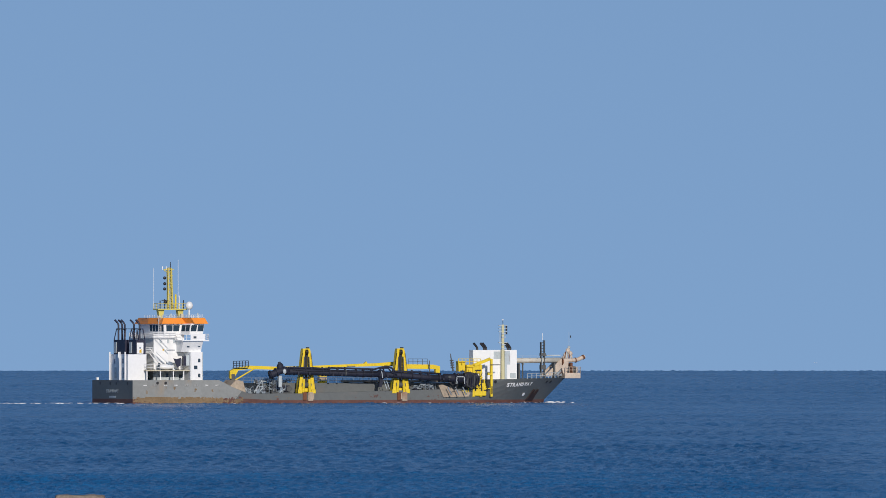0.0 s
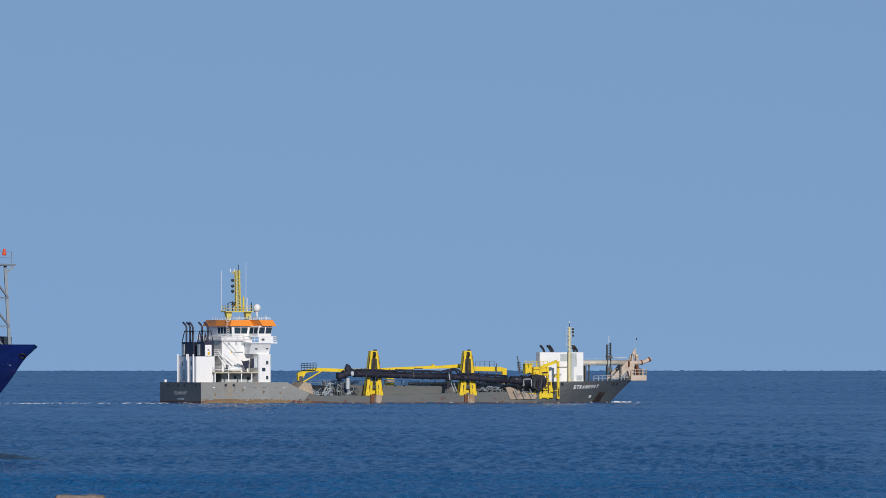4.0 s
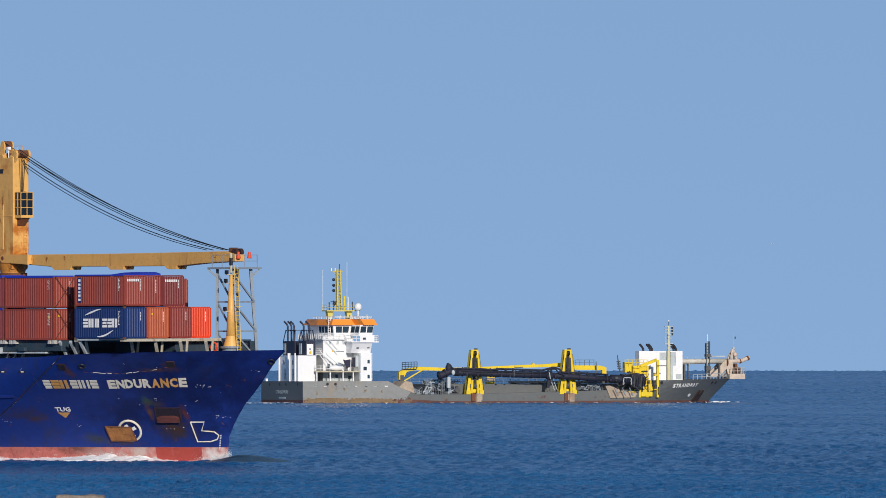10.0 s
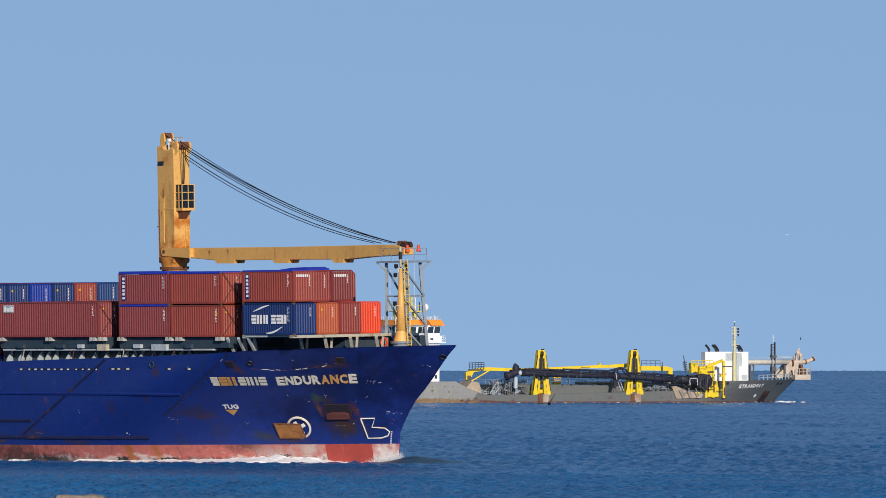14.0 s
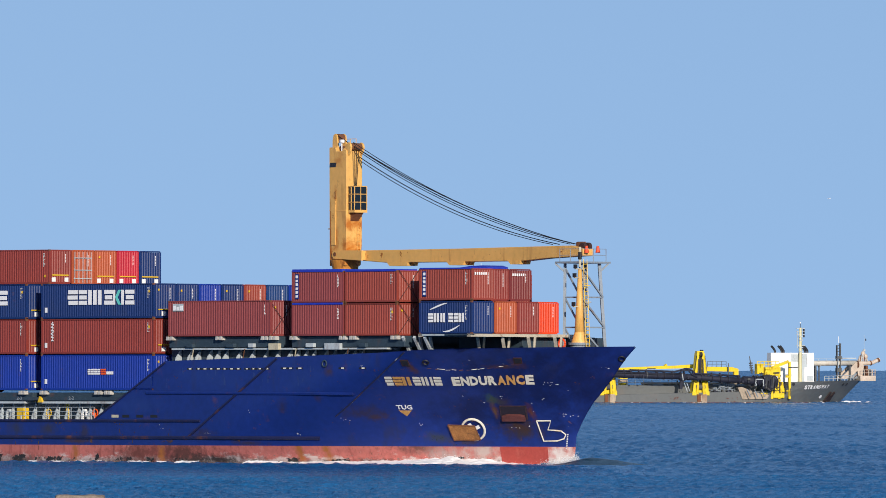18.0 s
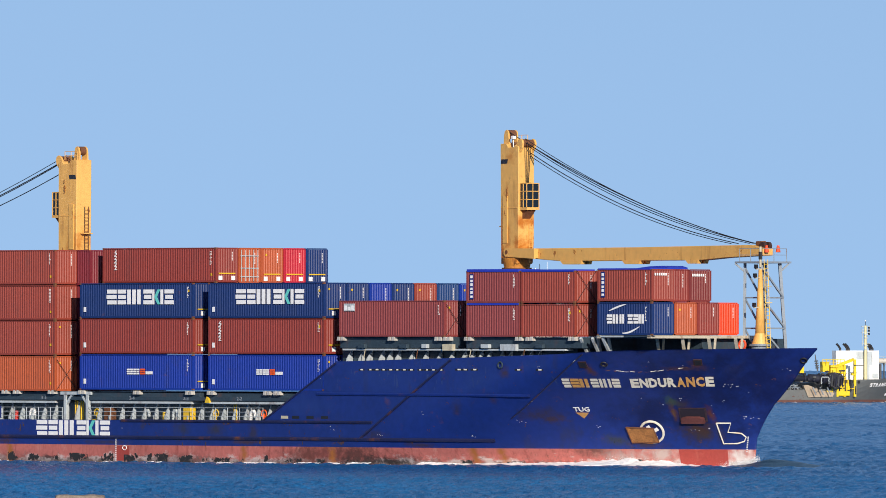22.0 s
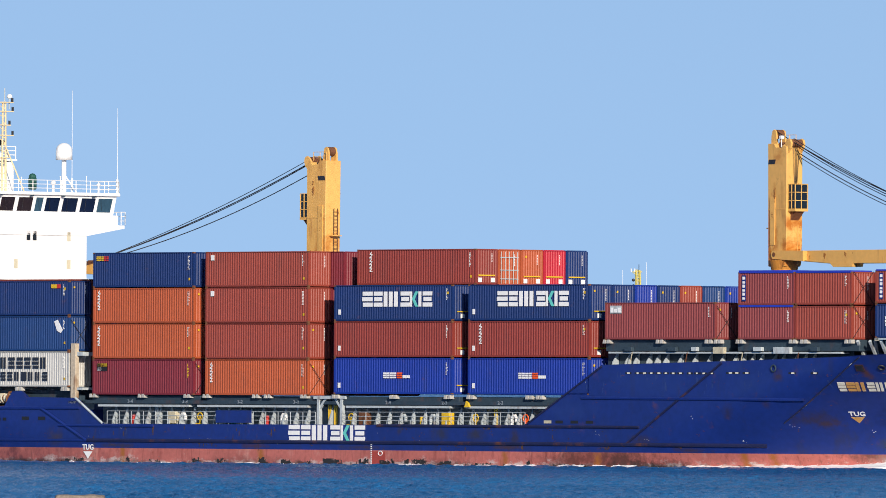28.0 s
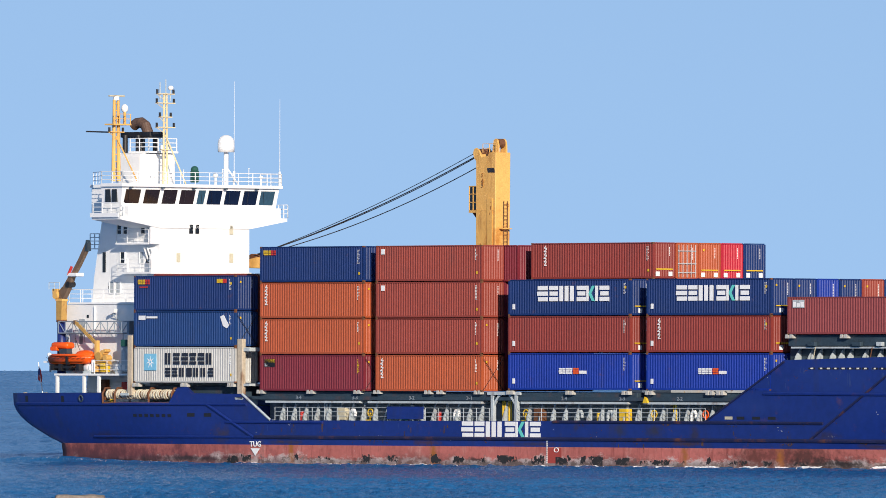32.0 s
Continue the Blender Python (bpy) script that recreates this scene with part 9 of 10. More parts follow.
part("top_rod", rod(bmesh.new(), (0, 0, 8.6), (0, 0, 9.6), 0.06, n=6), M_BLACK, tm)
part("yard", rod(bmesh.new(), (-1.2, 0, 8.3), (0.6, 0, 8.3), 0.07, n=6), G_YEL, tm)
for x, z in ((-3.2, 0.0), (1.35, 1.4)):
    part("whip", rod(bmesh.new(), (x, -0.2, 1.6 + z), (x, -0.2, 8.6 + z), 0.035, n=5), M_WHITE, tm, "thin white whip antenna")
part("small_post", rod(bmesh.new(), (0.85, -0.3, 1.4), (0.85, -0.3, 4.0), 0.16, n=6), G_YEL, tm)
part("lamp", ball(bmesh.new(), (-1.3, -0.9, 2.6), 0.35, 0.35, 0.35, 8), M_BLACK, tm)
rd = thing("satellite_dome", "white satellite dome on the bridge roof", "antenna", place=pose(13.6, 8.2, 14.75), rows=DREDGER_ROWS)
part("post", rod(bmesh.new(), (0, 0, -0.1), (0, 0, 1.4), 0.15, n=8), M_WHITE, rd)
part("radome", ball(bmesh.new(), (0, 0, 2.05), 0.66, 0.66, 0.72, 16), M_WHITE, rd, "", True)

# yellow gantries along the starboard side
def gantry(x, label):
    g = thing("gantry", label, "gantry", "pipe gantries", pose(x, 0.6, 1.5), DREDGER_ROWS)
    for d in (-1, 1):
        part("leg", prism(bmesh.new(), [(d * 1.55, 0), (d * 0.95, 0), (d * 0.2, 7.7), (d * 0.62, 7.7)], -0.45, 0.45), G_YEL, g, "yellow gantry leg")
        part("leg_flange", prism(bmesh.new(), [(d * 1.62, 0), (d * 1.5, 0), (d * 0.62, 7.5), (d * 0.7, 7.5)], -0.6, 0.6), G_YEL, g)
        part("cylinder", rod(bmesh.new(), (d * 0.62, -0.5, 0.2), (d * 0.5, -0.5, 2.5), 0.24, n=10), G_YEL, g, "yellow hydraulic cylinder")
        part("ram", rod(bmesh.new(), (d * 0.6, -0.6, 2.4), (d * 0.4, -0.6, 6.4), 0.1, n=6), G_MACH, g, "dark hydraulic ram")
        part("foot", boxm(d * 1.25 - 0.4, d * 1.25 + 0.4, -0.7, 0.6, 0, 0.7, bevel=0.05), G_YEL, g)
        part("ladder", rod(bmesh.new(), (d * 1.7, -0.62, 0.2), (d * 0.78, -0.62, 7.0), 0.05, n=5), M_BLACK, g, "dark ladder rail")
    part("cap", boxm(-0.66, 0.66, -0.5, 0.5, 7.6, 7.82), G_YEL, g)
    part("sheave", rod(bmesh.new(), (-0.2, -0.55, 7.2), (0.2, -0.55, 7.2), 0.45, n=12), M_BLACK, g)
    part("lamp", boxm(0.1, 0.6, -0.3, 0.1, 7.82, 8.05), M_BLACK, g)
    part("winch", boxm(-1.25, 1.25, 0.1, 1.5, 0.2, 2.3, bevel=0.25), G_YEL, g, "yellow winch housing")
    part("drum", rod(bmesh.new(), (-0.9, -0.1, 1.5), (0.9, -0.1, 1.5), 0.5, n=14), G_MACH, g, "greasy winch drum")
    # black strip stands in for the dark interior between the legs
    part("hoist", boxm(-0.2, 0.2, -0.4, -0.15, 2.0, 7.2), M_BLACK, g, "black strip for the dark gap between the legs")
    for z in (2.7, 4.6, 6.3):
        part("cross_bar", boxm(-1.2 + 0.11 * z, 1.2 - 0.11 * z, 0.1, 0.3, z, z + 0.14), G_YEL, g)
    part("slide", boxm(-0.75, -0.1, -0.85, -0.62, -1.2, 0.2), M_RUSTY, g, "worn slide plate")
    part("slide", boxm(0.15, 1.1, -0.85, -0.62, -1.3, 0.2), G_CREAM, g, "worn slide plate")
    return g


gantry(32.35, "yellow A-shaped gantry holding the suction pipe")
gantry(50.0, "yellow A-shaped gantry holding the suction pipe")
gf = thing("gantry", "yellow pipe gantry frame beside the forward house", "gantry", "pipe gantries", pose(64.5, 0.6, 0.9), DREDGER_ROWS)
for x in (-0.8, 0.6, 2.6):
    part("leg", boxm(x - 0.2, x + 0.2, -0.6, -0.2, 0, 5.6 if x < 2 else 6.6), G_YEL, gf)
part("arm", beam(bmesh.new(), (-1.2, -0.4, 5.3), (2.4, -0.4, 6.6), 0.4, 0.5), G_YEL, gf)
part("winch", boxm(-2.0, 0.8, -0.4, 1.2, 4.0, 5.6, bevel=0.2), G_YEL, gf)
part("box", boxm(-3.4, -2.2, 0, 1.2, 4.4, 6.2), G_YEL, gf)
part("slide", boxm(-0.6, 1.6, -0.7, 0.2, 0.1, 2.4, bevel=0.2), G_YEL, gf)
for k in range(5):
    part("pin", boxm(-0.6 + 0.55 * k, -0.4 + 0.55 * k, -0.8, -0.3, 1.0 + 0.3 * (k % 2), 3.0), G_YEL if k % 2 else M_BLACK, gf)

rs = random.Random(31)
for k in range(22):
    x, z = rs.uniform(-3.2, 2.6), rs.uniform(0.3, 5.6)
    if k % 3 == 0:
        part("bar", boxm(x, x + rs.uniform(0.6, 1.8), -0.75, -0.6, z, z + 0.15), M_BLACK if k % 2 else G_YEL, gf)
    elif k % 3 == 1:
        part("post", boxm(x, x + 0.14, -0.8, -0.6, z, z + rs.uniform(0.6, 1.7)), G_YEL if k % 2 else M_BLACK, gf)
    else:
        part("fitting", boxm(x, x + rs.uniform(0.2, 0.5), -0.85, -0.4, z, z + rs.uniform(0.2, 0.5)), (M_BLACK, M_GREY, G_YEL)[k % 3], gf)
part("guard_rail", rail(bmesh.new(), [(-3.6, -0.4, 5.6), (0.6, -0.4, 5.6)], 1.0, 2, 0.7, 0.05), G_YEL, gf)

# suction pipe hanging outboard
sp = thing("suction_pipe", "long dark suction pipe stowed along the side", "dredge pipe", place=pose(0, 0, 0), rows=DREDGER_ROWS)
part("lower_pipe", tube(bmesh.new(), [(28.0, -1.0, 5.3), (30, -1.0, 5.35), (36, -1.0, 5.1), (42, -1.0, 4.95), (46.0, -1.0, 4.9)], 0.58, 14), G_PIPE, sp, "dark pipe", True)
part("upper_pipe", tube(bmesh.new(), [(46.0, -1.0, 4.8), (50, -1.0, 4.6), (54, -1.0, 4.3), (58.5, -1.0, 4.1)], 0.52, 14), G_PIPE, sp, "dark pipe", True)
part("jet_pipe", tube(bmesh.new(), [(28.5, -1.2, 6.0), (33, -1.2, 5.95), (35, -1.2, 5.8), (36.5, -1.2, 5.95), (40, -1.2, 5.85), (44.5, -1.2, 5.7), (46.0, -1.2, 6.05), (46.8, -1.2, 6.2), (47.8, -1.2, 5.9), (48.4, -1.2, 5.35), (52, -1.2, 5.2), (57, -1.2, 4.9)], 0.17, 8), G_PIPE, sp, "thin jet pipe", True)
part("hose", tube(bmesh.new(), [(45.0, -1.5, 5.3), (45.8, -1.7, 5.9), (46.9, -1.7, 5.9), (47.6, -1.6, 5.2), (48.6, -1.6, 4.7)], 0.14, 8), G_PIPE, sp, "looped hose", True)
part("cable", tube(bmesh.new(), [(29, -1.6, 5.6), (33, -1.65, 5.3), (37, -1.65, 5.45), (41, -1.65, 5.1), (45, -1.65, 5.2)], 0.06, 6), M_BLACK, sp)
rs = random.Random(21)
x = 29.5
while x < 58:
    z = lerp(x, [(29, 5.35), (46, 4.9), (58, 4.1)])
    part("clamp", rod(bmesh.new(), (x, -1.0, z), (x + rs.uniform(0.1, 0.25), -1.0, z), rs.uniform(0.62, 0.72), n=14), G_PIPE if rs.random() < 0.8 else G_MACH, sp)
    part("bracket", boxm(x - 0.08, x + 0.12, -1.35, -1.05, z + 0.4, z + rs.uniform(0.8, 1.05)), G_PIPE, sp)
    if rs.random() < 0.45:
        part("lug", boxm(x + 0.5, x + 0.8, -1.75, -1.5, z - rs.uniform(0.2, 0.7), z - 0.05), G_PIPE, sp)
    x += rs.uniform(1.1, 2.3)
part("suction_elbow", tube(bmesh.new(), [(25.0, -1.0, 4.7), (25.7, -1.0, 4.9), (26.4, -1.0, 5.25), (27.3, -1.0, 5.55), (28.6, -1.0, 5.5)], 0.62, 12), G_PIPE, sp, "dark jointed elbow", True)
for q in ((25.3, 4.8), (26.3, 5.2), (27.9, 5.5)):
    part("elbow_clamp", rod(bmesh.new(), (q[0] - 0.12, -1.0, q[1] - 0.05), (q[0] + 0.12, -1.0, q[1] + 0.05), 0.78, n=16), G_PIPE, sp)
part("elbow_valve", ball(bmesh.new(), (27.0, -1.0, 6.1), 0.65, 0.55, 0.8, 12), G_PIPE, sp, "dark valve body", True)
part("elbow_cap", rod(bmesh.new(), (26.9, -1.0, 6.6), (26.8, -1.0, 7.0), 0.36, 0.22, 12), G_PIPE, sp)
part("elbow_flange", ball(bmesh.new(), (27.6, -1.6, 5.35), 0.35, 0.25, 0.45, 10), M_GREY, sp, "pale worn flange")
part("stand", boxm(26.8, 27.4, -0.9, -0.3, 2.6, 4.6, bevel=0.1), M_GREY, sp, "pale stand")
part("joint", ball(bmesh.new(), (46.0, -1.0, 4.75), 0.85, 0.8, 0.8, 14), G_PIPE, sp, "dark swivel joint")
part("joint_ring", tube(bmesh.new(), [(45.7 + 0.12 * math.cos(k * 0.5), -1.85, 4.75 + 0.62 * math.sin(k * 0.5 - 1.2)) for k in range(6)], 0.08, 6), M_GREY, sp, "pale worn rim")
part("joint_leg", prism(bmesh.new(), [(45.4, 2.6), (45.9, 2.6), (46.3, 4.4), (45.6, 4.4)], -1.3, -0.9), G_PIPE, sp)
for x in (46.3, 46.8):
    part("step", beam(bmesh.new(), (x, -1.2, 3.7), (x + 0.6, -1.2, 2.2), 0.1, 0.1), M_GREY, sp, "pale ladder rail")
part("lower_pipe", rod(bmesh.new(), (57.6, -1.0, 4.25), (61.2, -1.0, 4.0), 0.66, 0.8, 16), G_PIPE, sp, "dark pipe end", True)
for x in (59.5, 60.2, 61.3):
    part("flange", rod(bmesh.new(), (x, -1.0, 4.1), (x + 0.16, -1.0, 4.08), 0.98, n=16), G_PIPE, sp, "dark flange")
part("drag_head", prism(bmesh.new(), [(61.3, 3.1), (61.3, 4.9), (62.4, 5.2), (63.7, 4.9), (64.2, 4.1), (63.9, 3.0), (62.8, 2.5), (61.9, 2.6)], -1.8, -0.2), G_PIPE, sp, "dark drag head")
for k in range(7):
    part("drag_tooth", beam(bmesh.new(), (61.2 + 0.42 * k, -2.0, 2.65 + 0.1 * (k % 3)), (61.4 + 0.42 * k, -1.95, 4.4 + 0.35 * math.sin(k * 2.1)), 0.16, 0.16), (G_PIPE, G_MACH, M_BLACK)[k % 3], sp)
for x in (59.7, 61.15):
    part("joint_ring", tube(bmesh.new(), [(x + 0.1 * k % 0.2, -1.95 + 0.04 * k, 3.15 + 0.3 * k) for k in range(5)], 0.09, 6), M_GREY, sp, "pale worn bracket")
part("joint_bar", boxm(59.8, 61.1, -1.95, -1.85, 4.3, 4.45), M_GREY, sp)
for k in range(16):
    x, z = rs.uniform(58, 64.3), rs.uniform(2.4, 5.4)
    if k % 2:
        part("fitting", boxm(x, x + rs.uniform(0.2, 0.7), -1.95, -1.5, z, z + rs.uniform(0.15, 0.4)), G_PIPE if k % 3 else G_MACH, sp)
    else:
        part("hose", tube(bmesh.new(), [(x, -1.7, z), (x + 0.5, -1.9, z - 0.5), (x + 1.0, -1.9, z - 0.3), (x + 1.3, -1.8, z + 0.3)], 0.07, 5), M_BLACK, sp, "slack hose")
for x in (58.2, 59.6, 61.0):
    part("skid", beam(bmesh.new(), (x, -1.5, 2.6), (x + 0.7, -1.5, 1.2), 0.16, 0.16), M_STEEL, sp, "worn skid")
part("strut", rod(bmesh.new(), (59.4, -1.0, 5.4), (58.9, -1.0, 8.4), 0.16, 0.08, 8), G_MACH, sp, "upright post")
for z in (5.9, 6.3, 6.7, 7.1):
    part("disc", rod(bmesh.new(), (59.4 - 0.15 * (z - 5.4), -1.0, z), (59.38 - 0.15 * (z - 5.4), -1.0, z + 0.2), 0.34, n=10), G_MACH, sp, "dark stacked disc")

cr = thing("deck_crane", "yellow hydraulic deck crane with its jib stowed level", "crane", place=pose(20.8, 4.0, 1.5), rows=DREDGER_ROWS)
part("post", boxm(-1.1, -0.35, -0.4, 0.4, 0, 3.4, bevel=0.08), G_MACH, cr, "dark grey column")
part("base", boxm(-1.6, 1.4, -0.9, 0.9, 0, 1.0, bevel=0.15), M_GREY, cr)
part("knee", prism(bmesh.new(), [(-1.3, 2.6), (-0.6, 2.6), (0.2, 4.0), (2.0, 4.25), (7.7, 4.13), (14.5, 4.45), (14.5, 4.8), (7.7, 4.65), (2.4, 4.85), (-0.4, 4.45), (-1.3, 3.9)], -0.35, 0.35), G_YEL, cr, "yellow level jib")
part("ram", rod(bmesh.new(), (-0.4, -0.2, 2.3), (3.2, -0.2, 4.3), 0.13, n=8), G_YEL, cr, "yellow luffing ram")
part("cage", rail(bmesh.new(), [(-0.9, -0.8, 4.5), (1.9, -0.8, 4.6)], 1.1, 3, 0.6, 0.05), M_BLACK, cr, "dark service cage")
part("cage_floor", boxm(-0.9, 1.9, -0.9, -0.2, 4.42, 4.5), G_MACH, cr)
part("outer_jib", prism(bmesh.new(), [(14.0, 4.45), (29.5, 4.82), (31.0, 4.85), (31.0, 5.45), (29.5, 5.5), (26, 5.25), (24.4, 5.2), (24.2, 5.55), (23.8, 5.2), (14.0, 4.8)], -0.3, 0.3), G_YEL, cr, "long yellow jib")
part("tail", prism(bmesh.new(), [(30.8, 4.3), (37.2, 4.2), (37.2, 3.4), (38.0, 3.4), (38.0, 4.7), (36.8, 5.0), (30.8, 5.1)], -0.35, 0.35), G_YEL, cr, "yellow jib tail")
part("tail_rail", rail(bmesh.new(), [(32.0, -0.4, 5.0), (35.6, -0.4, 5.0)], 1.0, 2, 0.9, 0.035), G_MACH, cr)
for x in (5.0, 9.0, 20.5, 27.5):
    part("jib_mark", boxm(x, x + 1.6, -0.33, -0.3, 4.5 + 0.028 * x * 0.3, 4.62 + 0.028 * x * 0.3), M_INK, cr, "small dark bar of writing")
part("deck_vent", rod(bmesh.new(), (35.9, -1.0, 0.3), (35.75, -1.0, 5.7), 0.16, 0.08, 8), G_MACH, cr, "dark upright post")

# machinery and railings between the houses
rs = random.Random(5)
for k in range(40):
    if k < 18:
        x, y, base, hgt = rs.uniform(22.8, 28.0), rs.uniform(1.0, 4.5), 1.5, rs.uniform(1.6, 2.9)
    elif k < 30:
        x, y, base, hgt = rs.uniform(52.5, 58.0), rs.uniform(0.8, 3.5), 2.1, rs.uniform(0.8, 1.9)
    else:
        x, y, base, hgt = rs.uniform(29, 50), rs.uniform(2.8, 6.5), 3.3, rs.uniform(0.3, 0.9)
    mc = thing("deck_machine", "weathered pump and pipework on the hopper deck", "machinery", "deck machinery", pose(x, y, base), DREDGER_ROWS)
    inks = (M_GREY, G_MACH, M_STEEL, M_STEEL)
    part("body", boxm(-0.35, 0.35, -0.3, 0.3, 0, hgt * rs.uniform(0.2, 0.45), bevel=0.08), (G_MACH, M_STEEL, G_PIPE)[k % 3], mc)
    for i in range(6 if k < 30 else 2):
        p = [Vector((rs.uniform(-0.9, 0.9), rs.uniform(-0.5, 0.2), rs.uniform(0, hgt))) for _ in range(2)]
        p.append(Vector((p[1].x, p[1].y, rs.uniform(0, hgt))))
        p.append(Vector((rs.uniform(-1, 1), p[1].y, p[2].z)))
        part("pipe", tube(bmesh.new(), p, rs.uniform(0.04, 0.09), 6), inks[(k + i) % 4], mc)
    if k % 3 == 0:
        part("frame", rail(bmesh.new(), [(-0.8, -0.5, 0), (0.8, -0.5, 0)], hgt, 3, 0.8, 0.03), M_STEEL, mc)
tk = thing("pump_unit", "dark pump unit beside the suction bend", "machinery", place=pose(27.8, 1.6, 1.5), rows=DREDGER_ROWS)
part("body", boxm(-1.2, 1.9, -0.6, 0.8, 0.2, 1.4, bevel=0.15), G_PIPE, tk)
part("skid", boxm(-1.4, 2.1, -0.8, 1.0, 0, 0.2), G_MACH, tk)
part("wheel", rod(bmesh.new(), (1.6, -0.8, 0.8), (1.6, -0.6, 0.8), 0.5, n=14), G_MACH, tk)
bk = thing("cable_reel", "striped yellow reel standing on deck", "reel", place=pose(37.6, 6, 3.3), rows=DREDGER_ROWS)
for z in range(5):
    part("coil", boxm(-0.7, 0.7, -0.5, 0.5, z * 0.55, z * 0.55 + 0.42), G_CREAM if z % 2 else G_YEL, bk)

# forward house, mast, bow pipe
fh = thing("forward_house", "white forward engine house with grey louvres", "deckhouse", place=pose(65.2, 4.0, 3.9), rows=DREDGER_ROWS)
part("wall", boxm(0, 8.3, 0, 1.8, 0, 5.15), M_WHITE, fh)
part("louvre", boxm(3.9, 5.4, -0.06, 0.02, 3.6, 4.9), M_GREY, fh, "grey louvre")
part("louvre", boxm(6.0, 7.0, -0.06, 0.02, 2.6, 5.0), M_GREY, fh, "grey louvre")
part("louvre", boxm(7.0, 8.1, -0.06, 0.02, 0.2, 1.1), M_GREY, fh, "grey louvre")
part("step_house", boxm(-1.0, 0.0, 0.4, 1.8, 0, 2.6), M_WHITE, fh)
for x, y in ((1.2, 1.0), (2.5, 1.0), (3.0, 1.3), (7.0, 1.0), (7.6, 1.3)):
    part("exhaust", tube(bmesh.new(), [(x, y, 5.1), (x, y, 5.5), (x - 0.3, y, 5.95), (x - 0.7, y, 6.35)], 0.21, 8), M_BLACK, fh, "black bent exhaust pipe")
m2 = thing("foremast", "pale yellow foremast with lanterns", "mast", place=pose(70.6, 3.4, 3.9), rows=DREDGER_ROWS)
part("post", rod(bmesh.new(), (0, 0, 0), (0, 0, 9.6), 0.34, 0.24, 10), mat("pale yellow mast paint", (0.62, 0.58, 0.34), 0.5, vary=0.12), m2)
for z in (6.4, 8.3, 8.9, 9.4):
    part("crosstree", boxm(-0.8, 0.8, -0.15, 0.15, z, z + 0.1), M_GREY, m2)
    part("lantern", boxm(0.55, 0.8, -0.12, 0.12, z - 0.4, z), M_BLACK, m2)
part("ladder", boxm(0.3, 0.75, -0.15, 0.15, 0, 5.0), M_GREY, m2)
for z in (4.4, 5.3, 6.0, 7.3, 7.9):
    part("fitting", boxm(-0.3 if z > 5 else 0.2, 0.4, -0.3, 0.1, z, z + 0.2), M_GREY, m2)
part("aerial", rod(bmesh.new(), (-0.55, 0, 6.0), (-0.55, 0, 8.8), 0.06, n=5), m2.children[0].data.materials[0], m2)
part("tip", ball(bmesh.new(), (0, 0, 10.45), 0.14, 0.14, 0.14, 8), M_WHITE, m2)
part("top_rod", rod(bmesh.new(), (0, 0, 9.6), (0, 0, 10.4), 0.05, n=5), M_BLACK, m2)
bp_ = thing("bow_pipe", "cream discharge pipe running out over the bow", "pipe", place=pose(0, 0, 0), rows=DREDGER_ROWS)
part("pipe", rod(bmesh.new(), (73.4, 8.0, 7.2), (84.6, 9.5, 7.25), 0.46, n=16), mat("pale grey-cream pipe paint", (0.56, 0.54, 0.47), 0.55, vary=0.12, stain=(0.35, 0.16, 0.06), stain_amt=0.45, stain_scale=(0.6, 0.6, 0.6)), bp_, "cream pipe", True)
part("elbow", tube(bmesh.new(), [(84.4, 9.5, 7.2), (86.3, 9.7, 7.2), (87.5, 9.8, 7.35), (88.8, 9.9, 7.9)], 0.36, 14), G_SAND, bp_, "cream upturned nozzle")
part("flange", rod(bmesh.new(), (88.4, 9.86, 7.7), (88.7, 9.87, 7.85), 0.42, n=14), M_RUSTY, bp_)
part("flange", rod(bmesh.new(), (86.9, 9.75, 7.24), (87.1, 9.76, 7.28), 0.46, n=14), M_RUSTY, bp_)
part("pipe_rail", rail(bmesh.new(), [(74.5, 7.6, 7.5), (84, 8.9, 7.5)], 0.5, 1, 1.6, 0.03), M_GREY, bp_)
for x in (75.6, 82.3):
    part("saddle", boxm(x, x + 0.3, 8.3, 9.3, 4.0, 6.7), G_MACH, bp_)
for x in (76.5, 80.0, 84.0):
    part("flange", rod(bmesh.new(), (x, 8.7, 7.0), (x + 0.14, 8.7, 7.0), 0.6, n=14), M_RUSTY if x > 80 else M_GREY, bp_)
part("walkway", boxm(81.0, 83.6, 8.4, 9.4, 8.0, 8.2), M_GREY, bp_, "pale walkway")
bt = thing("bow_tower", "dark grey post tower on the bow deck", "post", place=pose(80.3, 8.6, 4.0), rows=DREDGER_ROWS)
lt = bmesh.new()
for x in (-0.34, 0.3):
    box(lt, x - 0.07, x + 0.07, -0.25, 0.25, 0, 6.6 + x * 0.5)
for k in range(13):
    rod(lt, (-0.34, 0, 0.2 + 0.5 * k), (0.3, 0, 0.45 + 0.5 * k), 0.05, n=4)
part("lattice", lt, G_MACH, bt, "dark lattice post")
part("box", boxm(-0.45, 0.45, -0.4, 0.4, 1.6, 2.4), G_MACH, bt)
part("box", boxm(-0.45, 0.45, -0.4, 0.4, 4.0, 4.5), G_MACH, bt)
part("post", rod(bmesh.new(), (-3.8, 0, 0), (-3.8, 0, 2.8), 0.12, n=6), G_MACH, bt)
part("whip", rod(bmesh.new(), (0, 0, 6.8), (0, 0, 8.0), 0.05, n=5), M_WHITE, bt)
bs = thing("bow_coupling", "sand-coloured bow coupling with brackets and platform", "coupling", place=pose(0, 0, 0), rows=DREDGER_ROWS)
